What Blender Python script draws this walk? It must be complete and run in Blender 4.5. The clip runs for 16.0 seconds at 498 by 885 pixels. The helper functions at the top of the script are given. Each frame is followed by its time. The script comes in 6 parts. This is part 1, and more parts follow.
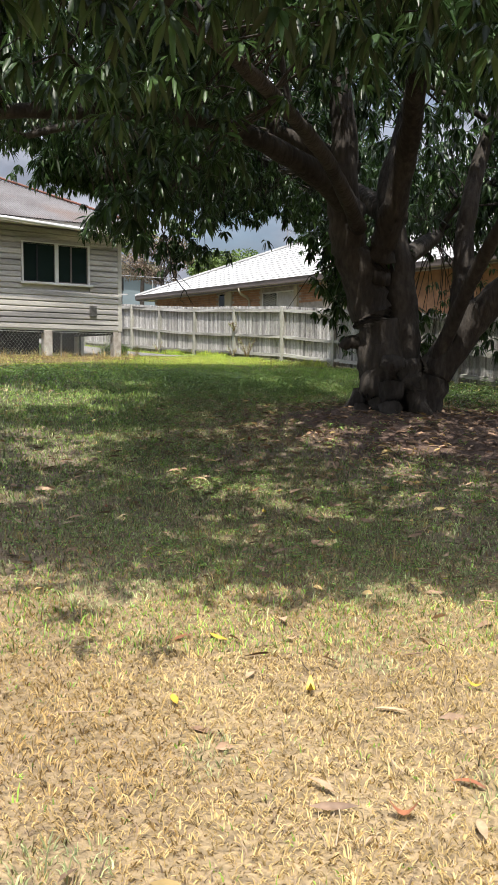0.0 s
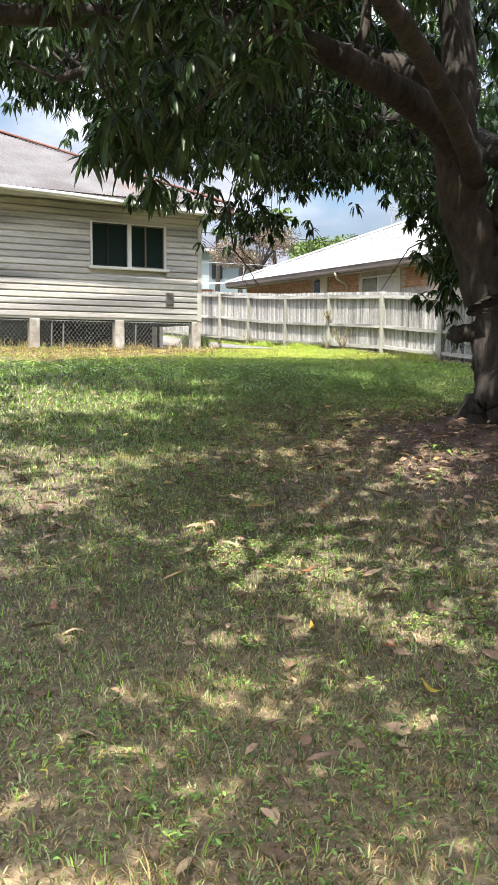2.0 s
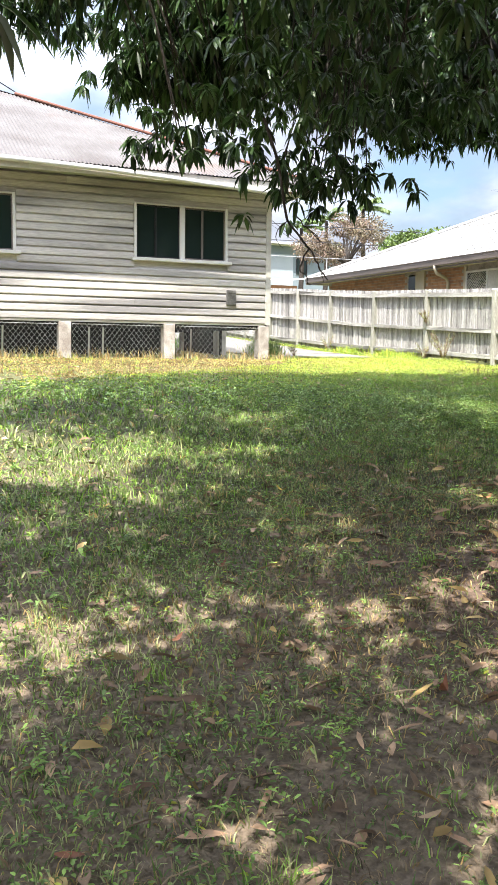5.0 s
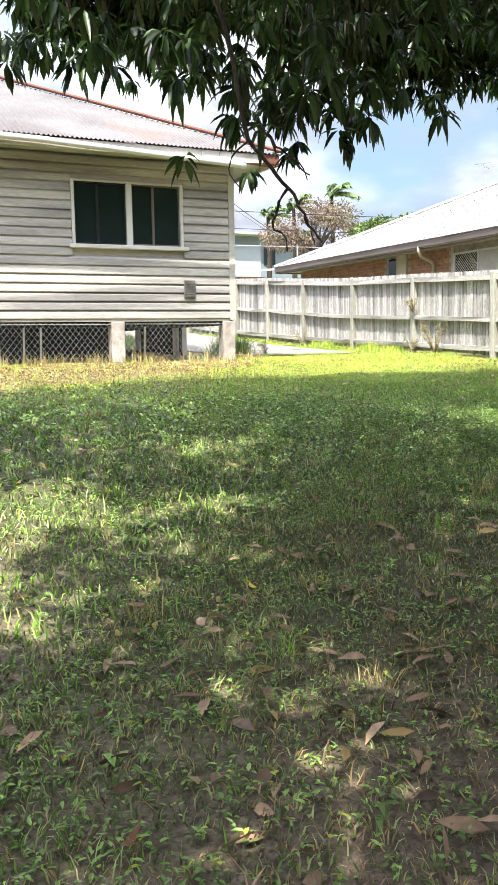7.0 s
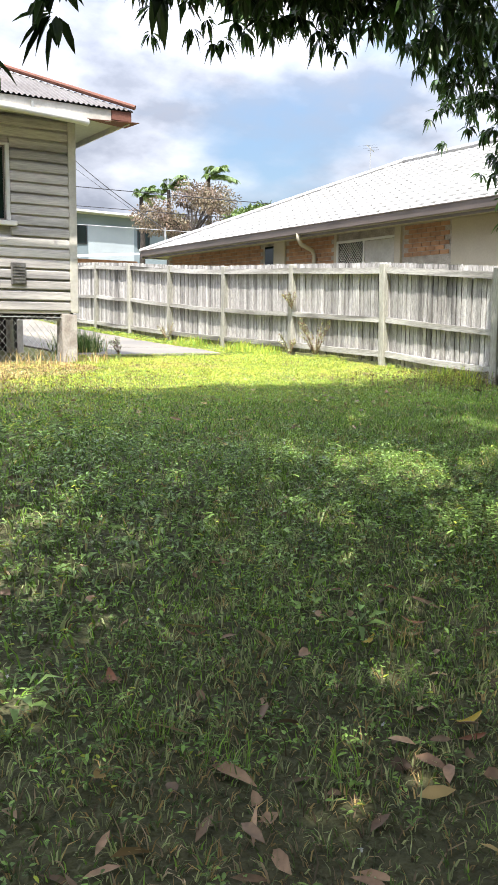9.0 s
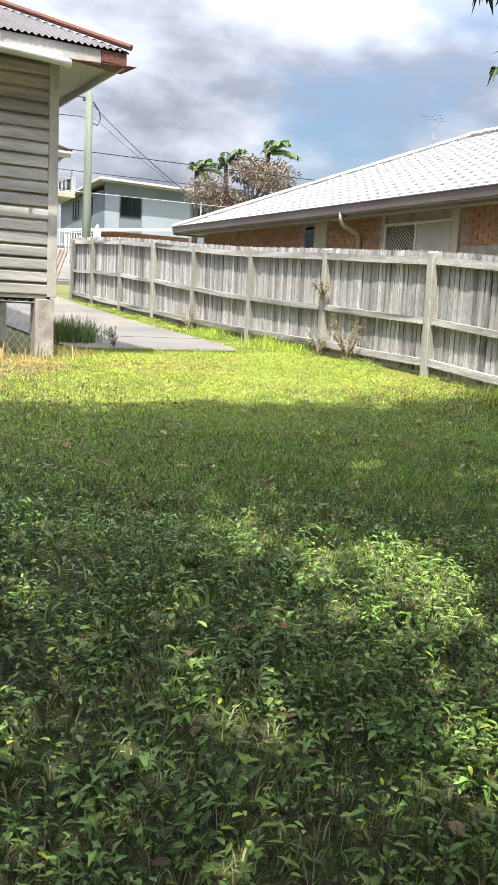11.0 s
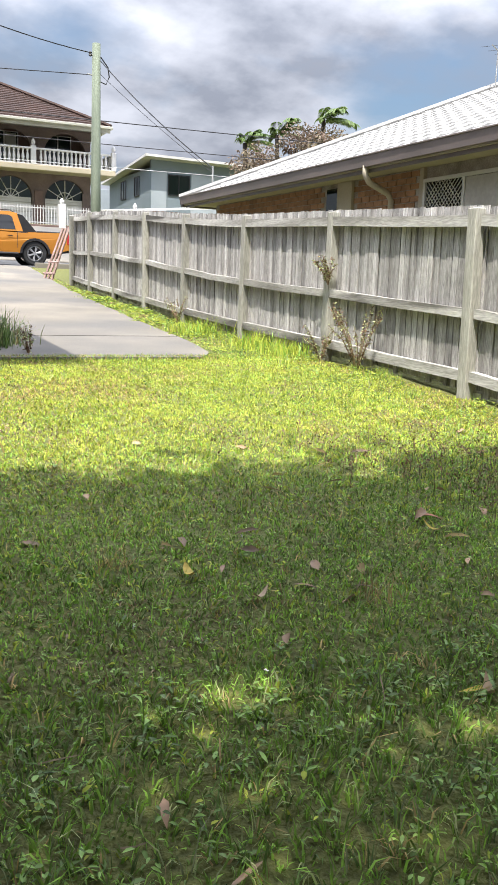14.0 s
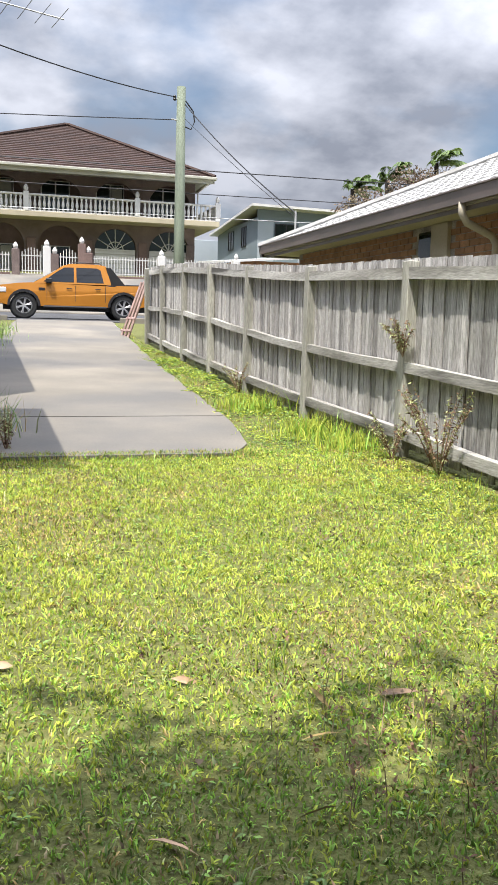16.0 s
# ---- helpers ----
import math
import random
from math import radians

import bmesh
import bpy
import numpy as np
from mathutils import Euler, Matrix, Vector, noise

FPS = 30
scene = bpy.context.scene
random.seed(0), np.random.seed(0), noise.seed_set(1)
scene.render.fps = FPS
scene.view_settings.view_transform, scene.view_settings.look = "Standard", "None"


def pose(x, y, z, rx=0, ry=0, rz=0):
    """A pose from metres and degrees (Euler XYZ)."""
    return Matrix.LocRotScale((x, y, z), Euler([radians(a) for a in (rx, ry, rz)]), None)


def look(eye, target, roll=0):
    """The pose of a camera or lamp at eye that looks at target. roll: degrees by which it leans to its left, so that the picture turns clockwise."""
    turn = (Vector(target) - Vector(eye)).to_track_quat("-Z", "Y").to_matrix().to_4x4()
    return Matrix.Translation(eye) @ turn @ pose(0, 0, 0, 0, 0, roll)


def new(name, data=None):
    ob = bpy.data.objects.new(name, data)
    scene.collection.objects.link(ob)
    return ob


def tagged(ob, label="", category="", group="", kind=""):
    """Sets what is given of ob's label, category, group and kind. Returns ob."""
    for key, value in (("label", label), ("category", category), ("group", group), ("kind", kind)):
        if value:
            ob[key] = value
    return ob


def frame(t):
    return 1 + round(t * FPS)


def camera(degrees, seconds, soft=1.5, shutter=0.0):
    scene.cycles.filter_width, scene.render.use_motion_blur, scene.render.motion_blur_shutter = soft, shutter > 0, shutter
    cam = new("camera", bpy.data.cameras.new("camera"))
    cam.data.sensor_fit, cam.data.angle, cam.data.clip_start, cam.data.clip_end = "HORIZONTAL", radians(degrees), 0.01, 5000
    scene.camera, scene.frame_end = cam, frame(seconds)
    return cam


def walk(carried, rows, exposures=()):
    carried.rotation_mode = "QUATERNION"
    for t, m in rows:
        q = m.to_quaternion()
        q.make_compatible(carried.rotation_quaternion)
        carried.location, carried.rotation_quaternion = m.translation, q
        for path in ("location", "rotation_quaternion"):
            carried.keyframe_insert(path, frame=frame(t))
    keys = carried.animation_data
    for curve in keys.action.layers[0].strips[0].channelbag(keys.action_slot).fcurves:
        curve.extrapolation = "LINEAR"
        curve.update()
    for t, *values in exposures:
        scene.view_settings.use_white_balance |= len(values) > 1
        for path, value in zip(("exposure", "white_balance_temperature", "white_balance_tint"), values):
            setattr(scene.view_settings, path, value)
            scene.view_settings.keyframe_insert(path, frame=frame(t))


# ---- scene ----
cam = camera(32.3, 16.0)
METRES, EYE, TILT, LEAN, TURN = 21.4, 1.5, 0.0, 0.0, -35.9
ROWS = [
    (0.0, 0.0, 0.0, 0.0, 0.04, -5.28, -0.48),
    (0.5, 0.007, 0.0315, 0.0017, 3.11, -5.86, -0.25),
    (1.0, 0.0097, 0.0641, 0.0024, 5.15, -5.99, -0.04),
    (1.5, 0.0124, 0.0987, 0.0034, 6.33, -6.03, -0.05),
    (2.0, 0.0136, 0.1311, 0.0042, 7.02, -6.01, -0.46),
    (2.5, 0.0113, 0.1658, 0.0065, 7.83, -6.0, -1.07),
    (3.0, 0.0099, 0.1983, 0.01, 9.07, -6.03, -1.6),
    (3.5, 0.005, 0.2303, 0.013, 10.35, -5.84, -1.92),
    (4.0, 0.0026, 0.2626, 0.0153, 11.73, -5.61, -1.89),
    (6.5, -0.0159, 0.4127, 0.0213, 12.84, -7.26, 0.51),
    (7.0, -0.0227, 0.4427, 0.0224, 10.82, -6.73, 0.94),
    (7.5, -0.027, 0.4754, 0.0238, 8.11, -6.49, 1.19),
    (8.0, -0.0277, 0.5065, 0.0256, 5.23, -6.74, 0.83),
    (8.5, -0.026, 0.5391, 0.0286, 2.8, -7.2, -0.14),
    (11.0, 0.0012, 0.6843, 0.0422, 7.1, -9.08, -2.93),
    (11.5, 0.0085, 0.7128, 0.043, 9.28, -9.5, -2.87),
    (12.0, 0.0118, 0.7438, 0.0431, 10.97, -9.73, -2.58),
    (12.5, 0.0172, 0.775, 0.0431, 12.05, -9.73, -2.4),
    (13.0, 0.0218, 0.8074, 0.0426, 12.43, -9.8, -2.2),
    (13.5, 0.026, 0.8399, 0.0454, 12.22, -10.09, -2.02),
    (14.0, 0.0304, 0.8695, 0.0465, 11.89, -10.41, -1.98),
    (14.5, 0.0322, 0.8998, 0.0497, 12.21, -10.43, -1.77),
    (15.0, 0.0353, 0.9307, 0.0521, 13.72, -9.88, -1.58),
    (15.5, 0.0347, 0.9584, 0.0546, 16.41, -8.85, -1.51),
    (16.0, 0.0336, 0.9881, 0.0576, 19.66, -7.57, -1.39),
]
walk(cam, [(t, pose(0, 0, EYE, TILT, LEAN, TURN) @ pose(METRES * x, METRES * y, METRES * z, 90 + pitch, roll, yaw)) for t, x, y, z, yaw, pitch, roll in ROWS],
     exposures=[(0.0, 0.6), (1.0, 0.75), (2.0, 1.25), (3.0, 1.62), (4.0, 1.55), (7.0, 1.55), (8.5, 1.38), (11.0, 1.0), (12.5, 0.85), (14.5, 0.78), (16.0, 0.6)])
SUN = Vector((-0.31, -0.37, 1.0)).normalized()

world = bpy.data.worlds.new("sky")
scene.world = world
world.use_nodes = True


def build_sky():
    nt = world.node_tree
    nt.nodes.clear()
    n, l = nt.nodes.new, nt.links.new
    out, bg = n("ShaderNodeOutputWorld"), n("ShaderNodeBackground")
    sky = n("ShaderNodeTexSky")
    sky.sky_type, sky.sun_disc = "NISHITA", False
    sky.sun_elevation, sky.sun_rotation = math.asin(SUN.z), math.atan2(SUN.x, SUN.y)
    dim = n("ShaderNodeVectorMath")
    dim.operation = "SCALE"
    dim.inputs["Scale"].default_value = 0.11
    l(sky.outputs[0], dim.inputs[0])
    tc, sep = n("ShaderNodeTexCoord"), n("ShaderNodeSeparateXYZ")
    l(tc.outputs["Generated"], sep.inputs[0])
    up = n("ShaderNodeMath"); up.operation = "MAXIMUM"; up.inputs[1].default_value = 0.0
    l(sep.outputs[2], up.inputs[0])
    add = n("ShaderNodeMath"); add.inputs[1].default_value = 0.34
    l(up.outputs[0], add.inputs[0])
    comb = n("ShaderNodeCombineXYZ")
    for k in (0, 1):
        div = n("ShaderNodeMath"); div.operation = "DIVIDE"
        l(sep.outputs[k], div.inputs[0]); l(add.outputs[0], div.inputs[1]); l(div.outputs[0], comb.inputs[k])
    big, fine = n("ShaderNodeTexNoise"), n("ShaderNodeTexNoise")
    for t, s, d in ((big, 2.3, 7), (fine, 3.2, 9)):
        t.inputs["Scale"].default_value, t.inputs["Detail"].default_value = s, d
        t.inputs["Roughness"].default_value = 0.52
        l(comb.outputs[0], t.inputs["Vector"])
    cover = n("ShaderNodeValToRGB")
    cover.color_ramp.elements[0].position, cover.color_ramp.elements[1].position = 0.30, 0.52
    l(big.outputs[0], cover.inputs[0])
    shade = n("ShaderNodeValToRGB")
    e = shade.color_ramp.elements
    e[0].position, e[0].color = 0.38, (0.74, 0.77, 0.87, 1)
    e[1].position, e[1].color = 0.60, (0.33, 0.36, 0.44, 1)
    l(fine.outputs[0], shade.inputs[0])
    mix = n("ShaderNodeMix"); mix.data_type = "RGBA"
    l(cover.outputs[0], mix.inputs["Factor"]); l(dim.outputs[0], mix.inputs["A"]); l(shade.outputs[0], mix.inputs["B"])
    rise = n("ShaderNodeMath"); rise.operation = "MULTIPLY_ADD"
    rise.inputs[1].default_value, rise.inputs[2].default_value = 5.2 * SKY, 0.63 * SKY
    sq = n("ShaderNodeMath"); sq.operation = "POWER"; sq.inputs[1].default_value = 2.0
    l(up.outputs[0], sq.inputs[0]); l(sq.outputs[0], rise.inputs[0])
    l(mix.outputs["Result"], bg.inputs[0]); l(rise.outputs[0], bg.inputs[1])
    l(bg.outputs[0], out.inputs[0])


SKY = 0.8
build_sky()
lamp = bpy.data.lights.new("sun", "SUN")
lamp.energy, lamp.angle, lamp.color = 5.0, radians(0.6), (1.0, 0.95, 0.87)
sun = new("sun", lamp)
sun.matrix_world = look(SUN * 60, (0, 0, 0))

# ---- materials ----


def material(name, base, rough=0.75, metal=0.0, dark=None, scale=1.5, fine=40.0, vary=0.5, bump=0.25, stretch=(1, 1, 1),
             each=0.0, island=0.0, second=None, second_at=(0.5, 0.62), spec=0.4, trans=0.0, depth=0.01):
    """A surface with stains and grain at two scales; each/island: brightness spread from piece to piece."""
    m = bpy.data.materials.new(name)
    m.use_nodes = True
    nt = m.node_tree
    n, l = nt.nodes.new, nt.links.new
    p = nt.nodes["Principled BSDF"]
    p.inputs["Roughness"].default_value, p.inputs["Metallic"].default_value = rough, metal
    p.inputs["Specular IOR Level"].default_value = spec
    tc, mp = n("ShaderNodeTexCoord"), n("ShaderNodeMapping")
    mp.inputs["Scale"].default_value = stretch
    l(tc.outputs["Object"], mp.inputs[0])
    a, b = n("ShaderNodeTexNoise"), n("ShaderNodeTexNoise")
    for t, s, d in ((a, scale, 5), (b, fine, 3)):
        t.inputs["Scale"].default_value, t.inputs["Detail"].default_value = s, d
        l(mp.outputs[0], t.inputs["Vector"])
    dark = dark or tuple(c * 0.6 for c in base)
    m1 = n("ShaderNodeMix"); m1.data_type = "RGBA"
    r1 = n("ShaderNodeMapRange"); r1.inputs[1].default_value, r1.inputs[2].default_value = 0.35, 0.68
    l(a.outputs[0], r1.inputs[0]); l(r1.outputs[0], m1.inputs["Factor"])
    m1.inputs["A"].default_value, m1.inputs["B"].default_value = (*base, 1), (*dark, 1)
    colour = m1.outputs["Result"]
    if second:
        c = n("ShaderNodeTexNoise"); c.inputs["Scale"].default_value, c.inputs["Detail"].default_value = scale * 0.6, 6
        l(mp.outputs[0], c.inputs["Vector"])
        rr = n("ShaderNodeMapRange"); rr.inputs[1].default_value, rr.inputs[2].default_value = second_at
        l(c.outputs[0], rr.inputs[0])
        m3 = n("ShaderNodeMix"); m3.data_type = "RGBA"
        l(rr.outputs[0], m3.inputs["Factor"]); l(colour, m3.inputs["A"]); m3.inputs["B"].default_value = (*second, 1)
        colour = m3.outputs["Result"]
    r2 = n("ShaderNodeMapRange")
    r2.inputs[1].default_value, r2.inputs[2].default_value = 0.3, 0.7
    r2.inputs[3].default_value, r2.inputs[4].default_value = 1 - vary * 0.5, 1 + vary * 0.4
    l(b.outputs[0], r2.inputs[0])
    factor = r2.outputs[0]
    for spread, node, socket in ((each, "ShaderNodeObjectInfo", "Random"), (island, "ShaderNodeNewGeometry", "Random Per Island")):
        if spread:
            oi = n(node)
            r3 = n("ShaderNodeMapRange"); r3.inputs[3].default_value, r3.inputs[4].default_value = 1 - spread, 1 + spread
            l(oi.outputs[socket], r3.inputs[0])
            mu = n("ShaderNodeMath"); mu.operation = "MULTIPLY"
            l(factor, mu.inputs[0]); l(r3.outputs[0], mu.inputs[1])
            factor = mu.outputs[0]
    sc = n("ShaderNodeVectorMath"); sc.operation = "SCALE"
    l(colour, sc.inputs[0]); l(factor, sc.inputs["Scale"])
    l(sc.outputs[0], p.inputs["Base Color"])
    if bump:
        bp = n("ShaderNodeBump"); bp.inputs["Strength"].default_value, bp.inputs["Distance"].default_value = bump, depth
        l(b.outputs[0], bp.inputs["Height"]); l(bp.outputs[0], p.inputs["Normal"])
    if trans:
        tr, ms = n("ShaderNodeBsdfTranslucent"), n("ShaderNodeMixShader")
        ms.inputs[0].default_value = trans
        l(sc.outputs[0], tr.inputs[0]); l(p.outputs[0], ms.inputs[1]); l(tr.outputs[0], ms.inputs[2])
        l(ms.outputs[0], nt.nodes["Material Output"].inputs[0])
    return m


def glass(name, tint, rough=0.06):
    m = bpy.data.materials.new(name)
    m.use_nodes = True
    p = m.node_tree.nodes["Principled BSDF"]
    p.inputs["Base Color"].default_value = (*tint, 1)
    p.inputs["Roughness"].default_value = rough
    p.inputs["Specular IOR Level"].default_value = 0.5
    return m


STRAW = material("dry_grass", (0.53, 0.395, 0.18), 0.7, dark=(0.33, 0.22, 0.085), scale=1.2, fine=8, island=0.5, trans=0.25, bump=0, spec=0.25)
OLIVE = material("tired_grass", (0.40, 0.43, 0.20), 0.5, dark=(0.27, 0.30, 0.12), scale=1.0, fine=8, island=0.6, trans=0.2, bump=0, spec=0.45)
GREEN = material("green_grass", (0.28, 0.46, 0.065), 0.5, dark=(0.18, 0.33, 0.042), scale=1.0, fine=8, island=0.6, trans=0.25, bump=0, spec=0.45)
LIME = material("sunlit_lime_grass", (0.50, 0.54, 0.095), 0.6, dark=(0.40, 0.46, 0.07), scale=0.8, fine=8, island=0.35, trans=0.35, bump=0, spec=0.2)
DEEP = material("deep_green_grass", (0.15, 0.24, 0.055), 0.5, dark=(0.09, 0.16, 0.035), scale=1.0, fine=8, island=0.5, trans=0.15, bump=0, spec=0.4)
DUN = material("dead_brown_grass", (0.34, 0.26, 0.165), 0.75, dark=(0.19, 0.13, 0.085), scale=1.4, fine=8, island=0.6, trans=0.1, bump=0, spec=0.25)
WEED = material("weed_leaf", (0.27, 0.41, 0.10), 0.45, dark=(0.16, 0.28, 0.06), scale=2, fine=20, island=0.55, trans=0.2, bump=0, spec=0.5)
SEEDHEAD = material("brown_seed_heads", (0.19, 0.11, 0.065), 0.8, dark=(0.10, 0.06, 0.04), scale=2, fine=20, island=0.4, bump=0, spec=0.2)
LITTER = material("dead_leaf", (0.38, 0.25, 0.155), 0.6, dark=(0.17, 0.10, 0.06), scale=3, fine=30, island=0.6, bump=0.2, spec=0.35)
BARK = material("grey_bark", (0.052, 0.044, 0.037), 0.9, dark=(0.02, 0.016, 0.013), scale=2.2, fine=18, stretch=(1, 1, 0.35), vary=0.9, bump=1.0, depth=0.03,
                second=(0.09, 0.08, 0.066), second_at=(0.62, 0.72))
MANGO = material("mango_leaf", (0.055, 0.10, 0.028), 0.38, dark=(0.026, 0.055, 0.017), scale=0.9, fine=12, island=0.65, trans=0.38, bump=0, spec=0.4)
TIMBER = material("weathered_timber", (0.45, 0.437, 0.415), 0.85, dark=(0.235, 0.222, 0.207), scale=1.3, fine=24, stretch=(8, 8, 0.45), vary=1.1, bump=0.6, each=0.3, depth=0.005,
                  second=(0.055, 0.052, 0.048), second_at=(0.56, 0.72))
RAILWOOD = material("weathered_rail", (0.47, 0.455, 0.42), 0.85, dark=(0.20, 0.19, 0.165), scale=1.3, fine=22, stretch=(5, 0.5, 5), vary=0.6, bump=0.5, each=0.12,
                    second=(0.08, 0.075, 0.065), second_at=(0.54, 0.68), depth=0.004)
POSTWOOD = material("grey_post", (0.35, 0.34, 0.29), 0.85, dark=(0.21, 0.205, 0.175), scale=1.3, fine=22, stretch=(5, 5, 0.5), vary=0.6, bump=0.5, each=0.12, depth=0.004)
BOARD = material("flaking_cream_paint", (0.50, 0.475, 0.435), 0.7, dark=(0.39, 0.365, 0.335), scale=1.5, fine=24, stretch=(0.25, 1, 3.2), vary=0.45, bump=0.3, each=0.12,
                 second=(0.20, 0.19, 0.185), second_at=(0.45, 0.62), depth=0.003)
TRIMW = material("old_white_paint", (0.52, 0.50, 0.45), 0.6, dark=(0.36, 0.34, 0.30), scale=1.5, fine=20, vary=0.2, bump=0.15, each=0.05)
SOFFIT = material("soffit_paint", (0.42, 0.42, 0.36), 0.7, dark=(0.32, 0.32, 0.27), scale=1.0, fine=20, vary=0.15, bump=0.1)
IRON = material("old_roof_iron", (0.13, 0.122, 0.12), 0.8, 0.0, dark=(0.085, 0.075, 0.072), scale=0.9, fine=14, vary=0.3, bump=0.1, second=(0.12, 0.085, 0.07), second_at=(0.56, 0.74), spec=0.2)
RUST = material("rusty_iron", (0.16, 0.065, 0.045), 0.8, 0.1, dark=(0.14, 0.06, 0.04), scale=3, fine=40, vary=0.4, bump=0.3)
WINDOW = glass("dark_window_glass", (0.012, 0.02, 0.018))
ZINC = material("tarnished_zinc", (0.16, 0.155, 0.15), 0.6, 0.3, dark=(0.08, 0.075, 0.07), scale=6, fine=40, vary=0.4, bump=0.2)
CONCRETE = material("concrete", (0.225, 0.20, 0.162), 0.85, dark=(0.15, 0.135, 0.112), scale=0.7, fine=60, vary=0.25, bump=0.25, second=(0.125, 0.118, 0.108), second_at=(0.46, 0.66), depth=0.004)
STUMP = material("painted_stump", (0.48, 0.45, 0.41), 0.85, dark=(0.27, 0.23, 0.20), scale=4, fine=40, vary=0.4, bump=0.35)
WIRE = material("galvanised_wire", (0.50, 0.50, 0.48), 0.45, 0.6, scale=5, fine=60, vary=0.2, bump=0)
# near black for the shade under the house; also fills the slab joint
SHADE_AND_JOINT = material("underfloor_shade_and_joint", (0.012, 0.011, 0.010), 0.95, spec=0.1, scale=3, fine=30, bump=0.2)
TILEW = material("white_roof_tile", (0.36, 0.355, 0.345), 0.7, dark=(0.29, 0.285, 0.27), scale=2, fine=30, vary=0.2, bump=0.15, island=0.1, each=0.1)
GUTTER = material("brown_gutter", (0.17, 0.14, 0.13), 0.4, dark=(0.13, 0.11, 0.10), scale=1, fine=30, vary=0.1, bump=0)
CREAM = material("cream_render", (0.46, 0.41, 0.32), 0.8, scale=1, fine=40, dark=(0.40, 0.35, 0.27), vary=0.12, bump=0.1)
BRICK = material("orange_brick", (0.40, 0.22, 0.12), 0.85, dark=(0.28, 0.155, 0.09), scale=6, fine=50, vary=0.3, bump=0.3, each=0.15)
MORTAR = material("mortar", (0.40, 0.36, 0.31), 0.9, scale=6, fine=60, bump=0.2)
BROWNB = material("brown_house_brick", (0.17, 0.13, 0.118), 0.85, dark=(0.115, 0.088, 0.08), scale=1.5, fine=30, vary=0.5, bump=0.2, each=0.1)
PINKB = material("pink_render", (0.17, 0.115, 0.10), 0.85, dark=(0.12, 0.08, 0.07), scale=1.5, fine=30, vary=0.3, bump=0.2)
BROWNT = material("brown_roof_tile", (0.052, 0.028, 0.021), 0.8, dark=(0.035, 0.02, 0.016), scale=1.2, fine=30, vary=0.3, bump=0.15, island=0.12)
WHITE = material("white_paint", (0.60, 0.59, 0.57), 0.5, dark=(0.50, 0.49, 0.47), scale=1, fine=20, vary=0.08, bump=0.05)
CREAMS = material("yellow_cream_slab", (0.42, 0.37, 0.27), 0.6, scale=1, fine=20, dark=(0.34, 0.30, 0.22), vary=0.1, bump=0.05)
GREYH = material("grey_blue_cladding", (0.19, 0.23, 0.255), 0.7, dark=(0.16, 0.20, 0.22), scale=0.6, fine=20, vary=0.1, bump=0.05)
GREYW = material("pale_cladding", (0.36, 0.40, 0.43), 0.7, dark=(0.31, 0.35, 0.38), scale=0.6, fine=20, vary=0.1, bump=0.05)
POLEW = material("green_treated_pole", (0.18, 0.21, 0.155), 0.85, dark=(0.10, 0.12, 0.09), scale=1.2, fine=30, stretch=(5, 5, 0.4), vary=0.5, bump=0.4)
CABLE = material("black_cable", (0.02, 0.02, 0.022), 0.6, scale=3, fine=20, bump=0)
ORANGE = material("orange_car_paint", (0.47, 0.19, 0.025), 0.25, 0.3, dark=(0.40, 0.16, 0.02), scale=0.8, fine=90, vary=0.06, bump=0, spec=0.6)
BLACKP = material("black_plastic", (0.018, 0.018, 0.02), 0.5, scale=3, fine=60, vary=0.2, bump=0.1)
TYRE = material("tyre_rubber", (0.025, 0.025, 0.025), 0.85, scale=5, fine=40, bump=0.3)
ALLOY = material("alloy_rim", (0.42, 0.42, 0.43), 0.5, 0.5, scale=5, fine=40, vary=0.1, bump=0)
CARGLASS = glass("car_glass", (0.015, 0.017, 0.02), 0.04)
LAMPW = glass("headlamp", (0.55, 0.56, 0.58), 0.1)
LAMPR = glass("tail_lamp", (0.35, 0.02, 0.02), 0.15)
ASPHALT = material("asphalt", (0.075, 0.075, 0.078), 0.9, dark=(0.05, 0.05, 0.052), scale=1.5, fine=80, vary=0.4, bump=0.3)
PALM = material("palm_frond", (0.14, 0.20, 0.055), 0.5, dark=(0.08, 0.13, 0.035), scale=1, fine=10, island=0.35, trans=0.25, bump=0)
BUSHB = material("bronze_foliage", (0.22, 0.15, 0.12), 0.7, dark=(0.13, 0.125, 0.06), scale=0.5, fine=10, island=0.45, trans=0.2, bump=0)
BUSHG = material("far_foliage", (0.13, 0.19, 0.05), 0.7, dark=(0.08, 0.12, 0.03), scale=0.5, fine=10, island=0.4, trans=0.2, bump=0)
PINKW = material("pinkish_timber", (0.45, 0.30, 0.27), 0.8, scale=3, fine=30, stretch=(4, 4, 0.5), bump=0.2)


